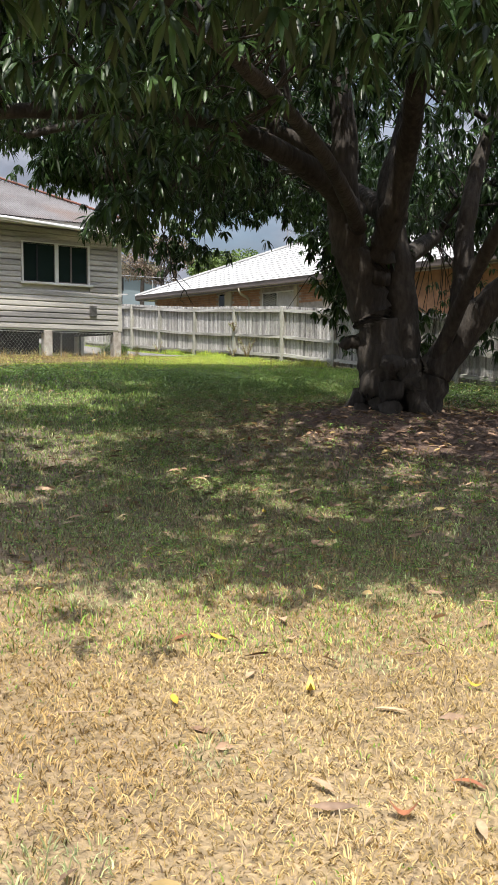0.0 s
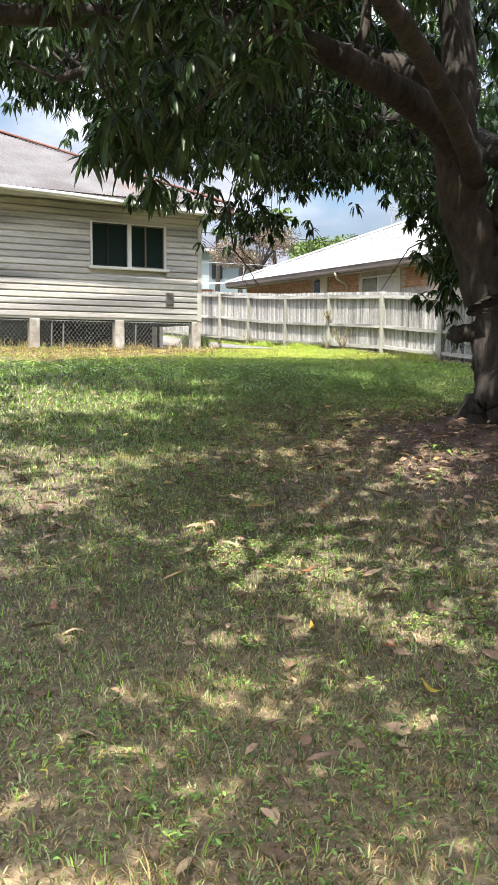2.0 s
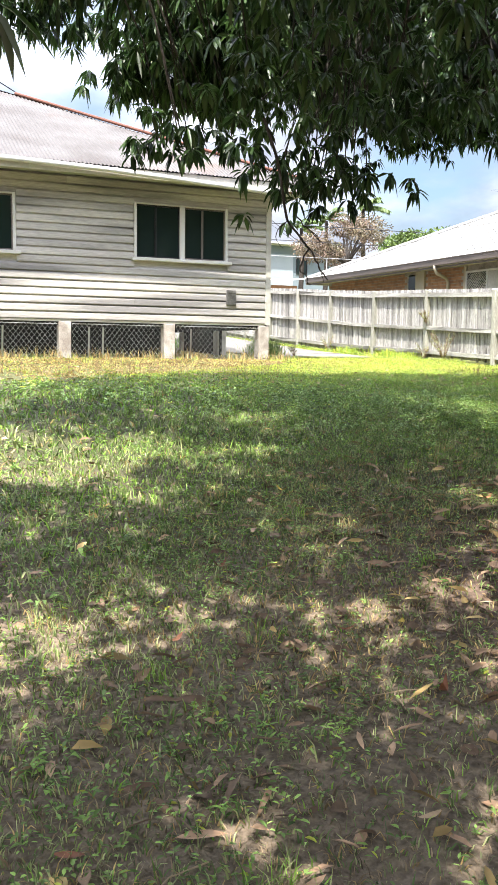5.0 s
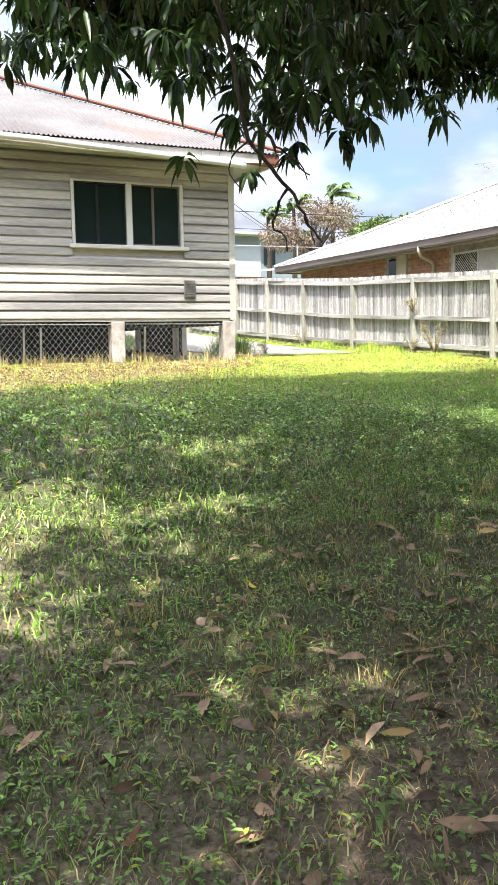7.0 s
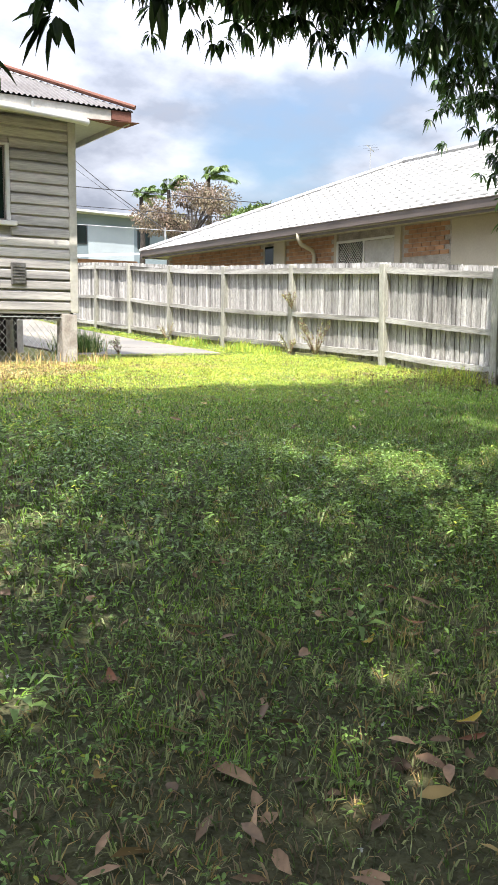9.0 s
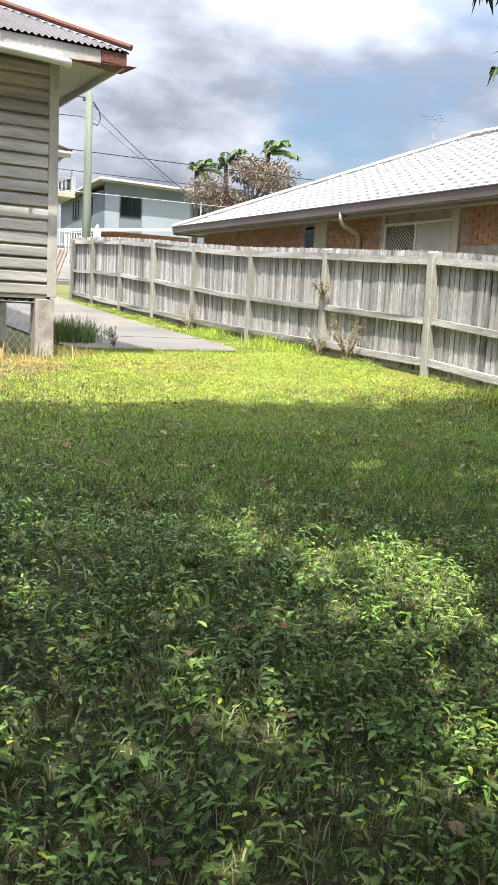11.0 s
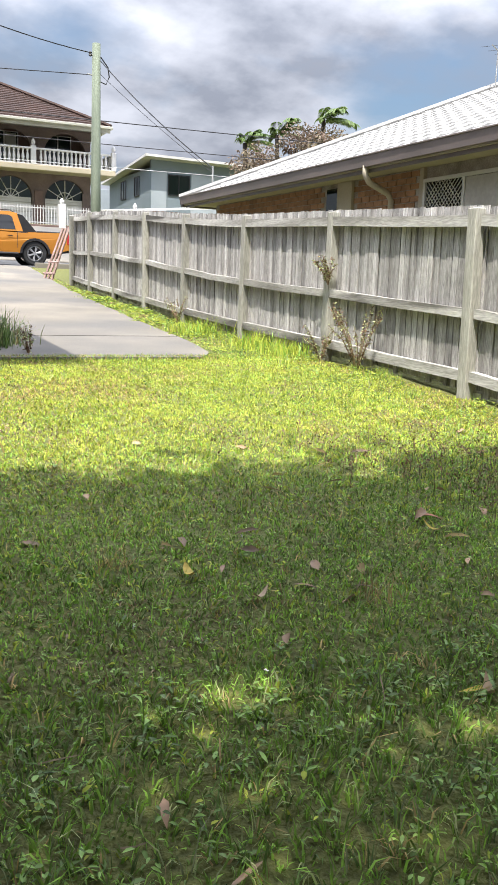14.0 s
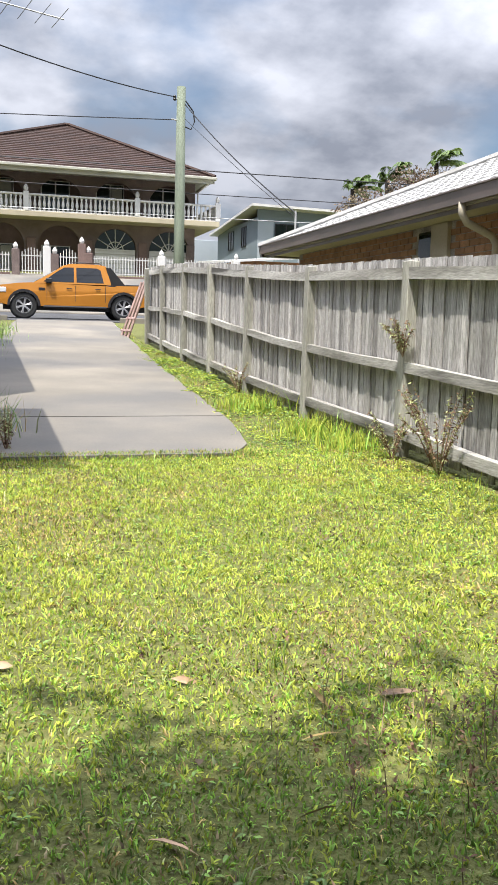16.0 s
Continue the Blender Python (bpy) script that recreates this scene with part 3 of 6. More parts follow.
    hip = [(ex + 0.05 - k * 0.25, ey - 0.05 + k * 0.25, ez + 0.03 + k * 0.25 * slope) for k in range(22)]
    part("hip_cap", Shape().tube(hip, 0.035, 8), RUST, roof, "rusty hip capping")
    part("ridge_cap", Shape().tube([(ex - 5.5, ridge_y, ez + 5.6 * slope + .02), (LEFT - 0.5, ridge_y, ez + 5.6 * slope + .02)], 0.06, 8), RUST, roof, "red rusty ridge capping")
    part("soffit", Shape().box(LEFT - 0.5, ex - 0.03, ey + 0.03, WY - 0.035, ez - 0.125, ez - 0.105).box(WX + 0.035, ex - 0.03, WY - 0.034, 25.2, ez - 0.125, ez - 0.105), SOFFIT, h, "cream soffit sheet")
    part("fascia", Shape().box(LEFT - 0.5, ex - 0.3, ey, ey + 0.028, ez - 0.20, ez - 0.035, 0.004).box(ex - 0.028, ex, ey + 0.03, 25.25, ez - 0.20, ez - 0.035, 0.004), TRIMW, h, "grey white fascia")
    part("barge_end", Shape().box(ex - 0.299, ex + 0.01, ey - 0.012, ey + 0.028, ez - 0.17, ez - 0.035, 0.004), RUST, h, "dark rotted fascia end")
    part("barge_end", Shape().box(ex - 0.029, ex + 0.012, 25.0, 25.3, ez - 0.30, ez - 0.04, 0.004), RUST, h, "dark rotted fascia end")
    part("corner_flashing", Shape().add([(ex - 0.75, ey - 0.02, ez - 0.21), (ex + 0.13, ey - 0.03, ez - 0.165), (ex + 0.05, ey + 0.3, ez - 0.19), (ex - 0.75, ey - 0.02, ez - 0.215), (ex + 0.13, ey - 0.03, ez - 0.172), (ex + 0.05, ey + 0.3, ez - 0.196)],
                                         [(0, 1, 2), (5, 4, 3), (0, 3, 4, 1), (1, 4, 5, 2), (2, 5, 3, 0)]), RUST, h, "rusty flashing at the eave corner")
    part("waste_pipe", Shape().tube([(3.0, 21.91, 5.25), (6.5, 21.91, 5.20), (8.2, 21.91, 5.165), (8.35, 21.91, 5.155), (11.55, 21.91, 5.01), (11.68, 21.93, 5.0)], 0.05, 10), WHITE, h, "white plastic pipe under the eave", smooth=True)
    for x in (5.2, 7.0, 8.9, 10.9):
        part("pipe_clip", Shape().box(x - 0.015, x + 0.015, 21.95, 21.978, 5.03 + 0.03 * (11 - x), 5.2, 0.002), WIRE, h)
    # chain link between the front stumps
    s = Shape()
    r = 0.0029
    for a, b in ((9.63, 11.48), (7.5, 9.37), (5.33, 7.24), (3.3, 5.07)):
        y, z0, z1 = 22.58, float(land((a + b) / 2, 22.6)) + 0.01, BASE - 0.07
        step, hgt = 0.1, z1 - z0
        for sign in (1, -1):
            for k in range(-12, int((b - a) / step) + 13):
                x0 = a + k * step
                x1 = x0 + sign * hgt * 0.8
                t0, t1 = 0.0, 1.0
                lo, hi = sorted(((a - x0) / (x1 - x0), (b - x0) / (x1 - x0)))
                t0, t1 = max(t0, lo), min(t1, hi)
                if t1 - t0 > 0.03:
                    p = Vector((x0 + (x1 - x0) * t0, y + 0.003 * sign, z0 + hgt * t0))
                    q = Vector((x0 + (x1 - x0) * t1, y + 0.003 * sign, z0 + hgt * t1))
                    s.tube([p, q], r, 3, cap=False)
        s.tube([(a, y - 0.005, z1 - 0.02), (b, y - 0.005, z1 - 0.03)], 0.004, 4)
    part("chain_link", s, WIRE, h, "galvanised chain link mesh")
    return h


timber_house()


# ---- timber paling fence ----
FX = 16.38
POSTS = [2.4, 4.8, 7.2, 9.5, 11.7, 14.0, 16.3, 18.55, 20.9, 23.5, 25.95, 28.4, 30.55, 32.75, 34.85, 36.8]


def fence_top(y):
    return float(np.interp(y, [2, 9, 17.7, 20.9, 23.5, 26, 28.5, 30.6, 32.8, 34.9, 36.9], [1.95, 2.35, 2.99, 3.24, 3.36, 3.46, 3.62, 3.78, 3.92, 4.02, 4.07]))


def paling_fence():
    f = thing("paling_fence", (FX, 20, 1.5), "tall weathered grey timber paling fence with three rails", "fence")
    rng = random.Random(9)
    for i, y in enumerate(POSTS):
        z0, z1 = float(land(FX, y)) - 0.25, fence_top(y) - 0.025
        lean = (0.0, 0.0)
        m = Matrix.Translation((FX, y, z0)) @ pose(0, 0, 0, rng.uniform(-1, 1), rng.uniform(-.8, .8), 0)
        if y > 36:
            m = Matrix.Translation((FX, y, z0)) @ pose(0, 0, 0, 8, -2, 0)
        part("post", Shape().box(-0.065, 0.04, -0.062, 0.062, 0, z1 - z0, 0.008, m), POSTWOOD, f)
    for a, b in zip(POSTS, POSTS[1:]):
        for d, hh in ((0.13, 0.10), (0.93, 0.085), (None, 0.095)):
            za = fence_top(a) - d if d else float(land(FX, a)) + 0.20
            zb = fence_top(b) - d if d else float(land(FX, b)) + 0.20
            sag = rng.uniform(0, 0.018)
            vs = []
            for t in (0, 0.5, 1):
                y = a + 0.064 + (b - a - 0.128) * t
                z = za + (zb - za) * t - sag * (t == 0.5)
                vs += [(FX - 0.042, y, z - hh / 2), (FX - 0.042, y, z + hh / 2), (FX + 0.035, y, z + hh / 2), (FX + 0.035, y, z - hh / 2)]
            fs = [(0, 1, 2, 3), (11, 10, 9, 8)] + [(4 * i + k, 4 * i + 4 + k, 4 * i + 4 + (k + 1) % 4, 4 * i + (k + 1) % 4) for i in (0, 1) for k in range(4)]
            part("rail", Shape().add(vs, fs), RAILWOOD, f)
    y, far = 2.4, Shape()
    while y < 36.85:
        w = rng.uniform(0.088, 0.104)
        x0 = FX + 0.038 + rng.choice((0, 0, 0.010, 0.012)) + rng.uniform(0, 0.004)
        z0 = float(land(FX, y)) + rng.uniform(0.03, 0.09)
        z1 = fence_top(y) + rng.uniform(-0.006, 0.006)
        tilt = rng.uniform(-0.006, 0.006)
        n = w - rng.uniform(0.007, 0.018)
        vs = [(x0, y, z0), (x0, y + n, z0), (x0, y + n + tilt, z1), (x0, y + tilt, z1), (x0 + 0.015, y, z0), (x0 + 0.015, y + n, z0), (x0 + 0.015, y + n + tilt, z1), (x0 + 0.015, y + tilt, z1)]
        fs = [(0, 1, 2, 3), (4, 7, 6, 5), (0, 4, 5, 1), (1, 5, 6, 2), (2, 6, 7, 3), (3, 7, 4, 0)]
        if y > 11:
            part("paling", Shape().add(vs, fs), TIMBER, f)
        else:
            far.add(vs, fs)
        y += w
    part("paling_row", far, TIMBER, f, kind="stuff")
    # second row of boards added behind, so the gaps between palings stay dark
    lap, y = Shape(), 2.45
    while y < 36.8:
        za, zb = float(land(FX, y)) + 0.06, fence_top(y) - 0.01
        lap.add([(FX + 0.072, y, za), (FX + 0.072, y + 0.125, za), (FX + 0.072, y + 0.125, zb), (FX + 0.072, y, zb), (FX + 0.085, y, za), (FX + 0.085, y + 0.125, za), (FX + 0.085, y + 0.125, zb), (FX + 0.085, y, zb)],
                [(0, 1, 2, 3), (4, 7, 6, 5), (0, 4, 5, 1), (1, 5, 6, 2), (2, 6, 7, 3), (3, 7, 4, 0)])
        y += 0.13
    part("lapped_paling", lap, TIMBER, f, kind="stuff")
    return f


paling_fence()

# ---- low brick house beyond the fence ----


def brick_house():
    h = thing("brick_house", (23, 22, 1.8), "low orange brick house with a white tiled hip roof", "house")
    gx, gz, y0, y1, sl = 18.0, 4.28, 6.0, 33.3, 0.435
    wx = 18.62
    part("wall", Shape().box(wx, wx + 0.2, y0 + 0.6, y1 - 0.6, 1.2, gz - 0.12).box(wx + 0.2, 28, y1 - 0.8, y1 - 0.6, 1.2, gz - 0.12), MORTAR, h, "brick wall")
    part("soffit", Shape().box(gx + 0.06, wx + 0.2, y0, y1, gz - 0.12, gz - 0.10).box(wx + 0.2, 28.6, y1 - 0.6, y1, gz - 0.12, gz - 0.10), CREAM, h, "cream eave soffit")
    rng = random.Random(2)
    for a, b, label in ((26.85, 27.3, "cream wall panel"), (22.95, 23.12, "cream pillar"), (24.93, 25.02, "cream window reveal"), (20.2, 21.6, "cream wall panel")):
        part("wall_panel", Shape().box(wx - 0.06, wx - 0.002, a, b, 1.5, gz - 0.125, 0.004), CREAM, h, label)
    # visible courses of bricks above the fence line
    for k in range(9):
        z = gz - 0.215 - k * 0.086
        y = 21.7 + (k % 2) * 0.12
        while y < y1 - 0.9:
            skip = any(a - 0.2 < y < b + 0.0 for a, b in ((26.85, 27.3), (22.95, 23.12), (23.12, 25.02), (27.3, 27.75)))
            if not skip and k < 7:
                part("brick", Shape().box(wx - 0.012, wx - 0.001, y, y + 0.225, z, z + 0.074), BRICK, h)
            y += 0.24
    part("brick_course", Shape().box(wx - 0.02, wx - 0.001, y0 + 0.7, 20.2, 1.4, gz - 0.13), BRICK, h, kind="stuff")
    w = part("window", Shape().box(wx - 0.03, wx - 0.024, 23.16, 24.88, 2.9, gz - 0.33), WINDOW, h, "window with a diamond security mesh and a pale blind")
    part("frame", Shape().box(wx - 0.06, wx - 0.002, 23.12, 24.93, gz - 0.33, gz - 0.28, 0.004).box(wx - 0.06, wx - 0.002, 24.88, 24.93, 2.9, gz - 0.33, 0.004).box(wx - 0.06, wx - 0.002, 24.02, 24.07, 2.9, gz - 0.33, 0.004), WHITE, w)
    part("blind", Shape().box(wx - 0.045, wx - 0.035, 23.14, 24.01, 2.9, gz - 0.335), TRIMW, w, "pale grey blind")
    s = Shape()
    for k in range(16):
        for sg in (1, -1):
            ya = 24.07 + k * 0.075 - 0.3
            p, q = (wx - 0.05, ya if sg > 0 else ya + 0.3, gz - 0.93), (wx - 0.05, ya + 0.6 if sg > 0 else ya - 0.3, gz - 0.33)
            t0 = max(0.0, min((24.08 - p[1]) / (q[1] - p[1]), (24.87 - p[1]) / (q[1] - p[1])))
            t1 = min(1.0, max((24.08 - p[1]) / (q[1] - p[1]), (24.87 - p[1]) / (q[1] - p[1])))
            if t1 > t0 + 0.05:
                s.tube([Vector(p).lerp(Vector(q), t0), Vector(p).lerp(Vector(q), t1)], 0.008, 4, cap=False)
    part("security_mesh", s, TRIMW, w)
    part("small_window", Shape().box(wx - 0.03, wx - 0.002, 27.32, 27.7, 2.9, gz - 0.2), WINDOW, h, "narrow dark window")
    # gutter: an open quad profile
    prof = [(gx, gz - 0.10), (gx - 0.02, gz + 0.045), (gx - 0.035, gz + 0.05), (gx - 0.035, gz + 0.065), (gx - 0.01, gz + 0.065), (gx + 0.012, gz - 0.085), (gx + 0.09, gz - 0.085), (gx + 0.09, gz - 0.10)]
    part("gutter", Shape().prism([(x, z) for x, z in prof], 1, y0, y1 + 0.02), GUTTER, h, "dark brown gutter")
    part("fascia", Shape().box(gx + 0.092, gx + 0.115, y0, y1 - 0.1, gz - 0.17, gz + 0.03).box(gx + 0.02, 28.6, y1 - 0.09, y1 + 0.03, gz - 0.15, gz + 0.03), GUTTER, h)
    part("downpipe", Shape().tube([(gx + 0.04, 25.6, gz - 0.08), (gx + 0.04, 25.6, gz - 0.2), (gx + 0.12, 25.62, gz - 0.3), (wx - 0.12, 25.7, gz - 0.42), (wx - 0.06, 25.7, gz - 0.52), (wx - 0.06, 25.7, 1.8)], 0.045, 10), CREAM, h, "cream downpipe with an offset bend", smooth=True)
    # roof tiles
    ridge_x = 23.3
    pitch, gauge = 0.30, 0.33
    n_rows = int((ridge_x - gx + 0.06) / (gauge * 0.917)) + 1
    near, rest = [], Shape()
    prof = [(0.0, 0.0), (0.04, 0.016), (0.10, 0.018), (0.15, 0.004), (0.22, 0.002), (0.28, 0.006), (0.302, 0.0)]
    tile = Shape()
    n = len(prof)
    run = gauge * 0.93
    vs = [(0, u, v + 0.022) for u, v in prof] + [(run, u, v + run * sl) for u, v in prof] + [(0, u, v - 0.005) for u, v in prof]
    fs = [(i, i + 1, n + i + 1, n + i) for i in range(n - 1)] + [(2 * n + i, 2 * n + i + 1, i + 1, i) for i in range(n - 1)]
    tile.add(vs, fs)
    tmesh = to_mesh("roof_tile", tile, TILEW, (0, 0, 0))
    roof = part("roof", Shape().add([(gx, y0, gz + .01), (gx, y1, gz + .01), (ridge_x, y1 - (ridge_x - gx), gz + (ridge_x - gx) * sl), (ridge_x, y0, gz + (ridge_x - gx) * sl), (2 * ridge_x - gx, y0, gz), (2 * ridge_x - gx, y1, gz)],
                                    [(0, 1, 2, 3), (1, 5, 2), (2, 5, 4, 3)]), TILEW, h, "white cement tile roof")
    count = 0
    for r in range(n_rows):
        x = gx + 0.005 + r * run * 0.985
        z = gz + 0.02 + (x - gx) * sl
        if x + run > ridge_x:
            break
        yy = y0 + (0.15 if r % 2 else 0)
        while yy < y1 - (x - gx) - pitch * 0.8:
            if yy > 21.5 and count < 300 and r < 9:
                ob = new("roof_tile", tmesh)
                ob.parent = roof
                ob.location = Vector((x, yy, z)) - ORIGIN[h]
                count += 1
            else:
                rest.add([(x + a, yy + b, z + c) for a, b, c in vs], fs)
            yy += pitch
    part("tile_field", rest, TILEW, roof, kind="stuff")
    caps = Shape()
    L = ridge_x - gx
    for k in range(22):
        t0, t1 = k / 22, (k + 1.12) / 22
        caps.tube([(gx + L * t0, y1 - L * t0, gz + L * t0 * sl + 0.05), (gx + L * t1, y1 - L * t1, gz + L * t1 * sl + 0.06)], [0.085, 0.075], 7)
    for k in range(50):
        y = y1 - L - k * 0.42
        if y > y0:
            caps.tube([(ridge_x, y, gz + L * sl + 0.06), (ridge_x, y - 0.45, gz + L * sl + 0.05)], [0.09, 0.08], 7)
    part("ridge_tiles", caps, TILEW, roof, "white hip and ridge cap tiles")
    a = thing("roof_antenna", (23.3, 29.3, gz + L * sl), "thin metal television antenna on the white roof", "antenna")
    ax, ay, az = 22.6, 28.6, 6.4
    part("mast", Shape().tube([(ax, ay, az - 0.2), (ax, ay, az + 0.62)], 0.012, 6), WIRE, a)
    part("boom", Shape().tube([(ax - 0.3, ay - 0.2, az + 0.6), (ax + 0.4, ay + 0.3, az + 0.58)], 0.01, 5), WIRE, a)
    for k in range(3):
        c = Vector((ax - 0.25 + 0.26 * k, ay - 0.17 + 0.18 * k, az + 0.6))
        d = Vector((0.09, -0.13, 0)).normalized() * (0.24 - 0.04 * k)
        part("element", Shape().tube([c - d, c + d], 0.0035, 4), CABLE, a)
    return h


brick_house()

# ---- the line walked ----
WAY = np.array([(0, 0), (1.0, 1.0), (3.35, 4.5), (5.1, 7.9), (6.3, 9.8), (9.5, 12.8), (12.9, 16.7), (14.2, 22.5)])


def off_way(P):
    best = np.full(len(P), 1e9)
    for a, b in zip(WAY, WAY[1:]):
        ab = b - a
        t = np.clip(((P - a) @ ab) / (ab @ ab), 0, 1)
        best = np.minimum(best, np.linalg.norm(P - (a + t[:, None] * ab), axis=1))
    return best


# ---- the mango tree ----
DROOP = np.array([(5.7, 11.6, 4.7), (5.1, 10.5, 4.6), (4.8, 12.4, 5.2), (1.2, 2.2, 2.6), (2.8, 2.4, 3.1), (3, 4, 3.1), (5.4, 5.6, 4.3), (4.0, 7.6, 3.05), (3.4, 9, 4.1), (3.8, 10.6, 4.2), (2.6, 5.8, 3.4), (7, 7.6, 4.9), (9, 9, 4.4),
                  (7.4, 11.6, 3.5), (9.3, 12.6, 3.9), (9.6, 14.2, 4.3), (11, 16.2, 5.2), (12.6, 16.8, 5.5), (8.8, 16, 5), (6, 13.2, 5.2), (5.5, 16, 5.9), (14, 15, 4.2), (15.2, 17.8, 4.6), (13.4, 16.9, 5.5), (12, 8, 3.1), (12, 4.5, 3.0), (8, 4.6, 3.6), (12.2, 12.5, 3.6)])
LOW = [(15.6, 17.2, 4.6, 0.3, 46), (15.6, 17.2, 3.8, 0.2, 24), (8.9, 10.1, 3.1, 0.36, 16), (9.0, 10.3, 2.4, 0.22, 6), (11.2, 9.8, 3.1, 0.8, 26), (12.3, 10.6, 2.9, 0.8, 20), (12.6, 9.2, 2.5, 0.5, 8),
       (11.0, 16.9, 5.3, 0.24, 10), (11.6, 16.9, 5.2, 0.2, 8), (12.4, 16.7, 5.3, 0.22, 8), (7.85, 12.55, 3.35, 0.17, 7), (7.45, 12.4, 3.55, 0.2, 8),
       (4.1, 7.7, 3.0, 0.14, 7), (6.4, 12.6, 3.72, 0.15, 6), (6.75, 12.6, 3.75, 0.14, 5)]
# thin places in the crown, by where their sun patches fall on the lawn: x, y, radius
THIN = [(11.35, 14.95, .27), (11.1, 15.8, .12), (3.65, 8.25, .42), (4.5, 9.5, .38), (5.3, 13.35, .75), (6.5, 13.45, .42), (7.45, 13.2, .3), (8.0, 14.95, .15), (6.42, 10.12, .05),
        (3.85, 5.65, .17), (4.4, 5.0, .22), (3.87, 5.22, .1), (3.3, 4.93, .18), (3.48, 4.67, .14), (3.95, 4.55, .2), (4.4, 5.95, .25), (2.9, 6.8, .35), (2.6, 4.0, .25), (2.75, 5.0, .15), (5.5, 7.15, .1), (4.6, 6.75, .16),
        (6.8, 9.25, .16), (7.05, 8.2, .22), (4.45, 5.0, .18), (12.43, 17.1, .12), (13.1, 17.15, .13), (13.42, 17.9, .1), (12.7, 17.25, .1), (11.3, 15.36, .12)]
# thick places, by where their shade falls
THICK = [(6.5, 9.6, .5), (12.4, 18.3, .5), (13.3, 18.0, .4), (11.4, 17.6, .5), (10.4, 17.9, .5), (5.9, 10.2, .55), (6.9, 10.0, .4), (7.1, 10.9, .4), (7.6, 11.5, .5), (8.3, 12.1, .6), (8.6, 13.3, .7), (9.8, 14.0, .8), (7.4, 12.2, .5), (4.4, 7.7, .5), (5.4, 7.9, .5), (3.4, 6.4, .4), (5.0, 8.6, .4), (6.1, 11.3, .5), (10.4, 16.2, .5), (11.9, 16.2, .4), (12.1, 17.8, .4), (9.6, 15.4, .6)]
CX, CY = 8.0, 9.7


def underside(x, y):
    d = (x - DROOP[:, 0]) ** 2 + (y - DROOP[:, 1]) ** 2
    w = 1 / (d + 0.25) ** 1.8
    return float((w * DROOP[:, 2]).sum() / w.sum())


def reach(x, y):
    """0 at the middle of the crown, 1 at its rim."""
    dx, dy = x - CX, y - CY
    s, c = dx * 0.586 + dy * 0.81, dx * 0.81 - dy * 0.586
    a = math.atan2(c, s)
    edge = 1 + 0.07 * math.sin(3 * a + 1) + 0.05 * math.sin(7 * a) + 0.035 * math.sin(13 * a + 2)
    return math.hypot(s / 10.0, c / 7.6) / edge


def crown_top(x, y):
    return 9.6 - 5.0 * reach(x, y) ** 2.2 + 0.5 * float(wobble(x, y, 0.9))


def limb(points, r0, r1, rng, knots=7, rough=0.05):
    pts = [Vector(p) for p in points]
    out = []
    for i in range(len(pts) - 1):
        a, b = pts[max(i - 1, 0)], pts[i]
        c, d = pts[i + 1], pts[min(i + 2, len(pts) - 1)]
        for k in range(knots):
            t = k / knots
            out.append(0.5 * ((2 * b) + (c - a) * t + (2 * a - 5 * b + 4 * c - d) * t * t + (3 * b - a - 3 * c + d) * t ** 3))
    out.append(pts[-1])
    n = len(out)
    rad = [r0 + (r1 - r0) * (i / (n - 1)) ** 0.8 for i in range(n)]
    out = [p + Vector([rng.uniform(-1, 1) * rough * rad[i] * 2 for _ in range(3)]) if 0 < i < n - 1 else p for i, p in enumerate(out)]
    rad = [r * rng.uniform(0.93, 1.08) for r in rad]
    return out, rad


def leaf_arrays(base, direction, length, width, sag, roll, simple=False):
    """Many folded, drooping, pointed leaves at once."""
    n = len(base)
    d = direction / np.linalg.norm(direction, axis=1, keepdims=True)
    side = np.cross(d, np.array([0, 0, 1.0]))
    side /= np.maximum(np.linalg.norm(side, axis=1, keepdims=True), 1e-3)
    up = np.cross(side, d)
    c, s = np.cos(roll)[:, None], np.sin(roll)[:, None]
    side, up = side * c + up * s, up * c - side * s
    if simple:
        t, u, f = np.array([0.0, 0.42, 0.42, 0.42, 1.0]), np.array([0.0, -1, 0, 1, 0]), np.array([0.0, 0.2, 0, 0.2, 0])
        V = (base[:, None] + d[:, None] * (length[:, None] * t)[..., None] + side[:, None] * (width[:, None] * u / 2)[..., None]
             + up[:, None] * (width[:, None] * f)[..., None])
        V[..., 2] -= (sag * length)[:, None] * (t ** 2)[None]
        loops = (np.array([0, 2, 4, 1, 0, 3, 4, 2])[None] + np.arange(n)[:, None] * 5).ravel()
        return V.reshape(-1, 3), loops, np.full(2 * n, 4)
    t = np.array([0.0, 0.33, 0.33, 0.33, 0.7, 0.7, 0.7, 1.0])
    u = np.array([0.0, -1, 0, 1, -0.8, 0, 0.8, 0.0])
    f = np.array([0.0, 0.22, 0, 0.22, 0.18, 0, 0.18, 0.0])
    V = (base[:, None] + d[:, None] * (length[:, None] * t)[..., None] + side[:, None] * (width[:, None] * u / 2)[..., None]
         + up[:, None] * (width[:, None] * f)[..., None])
    V[..., 2] -= (sag * length)[:, None] * (t ** 2)[None]
    faces = [(0, 2, 1), (0, 3, 2), (1, 2, 5, 4), (2, 3, 6, 5), (4, 5, 7), (5, 6, 7)]
    k = np.arange(n)[:, None] * 8
    loops = (np.concatenate([np.array(q) for q in faces])[None] + k).ravel()
    size = np.tile([3, 3, 4, 4, 3, 3], n)
    return V.reshape(-1, 3), loops, size


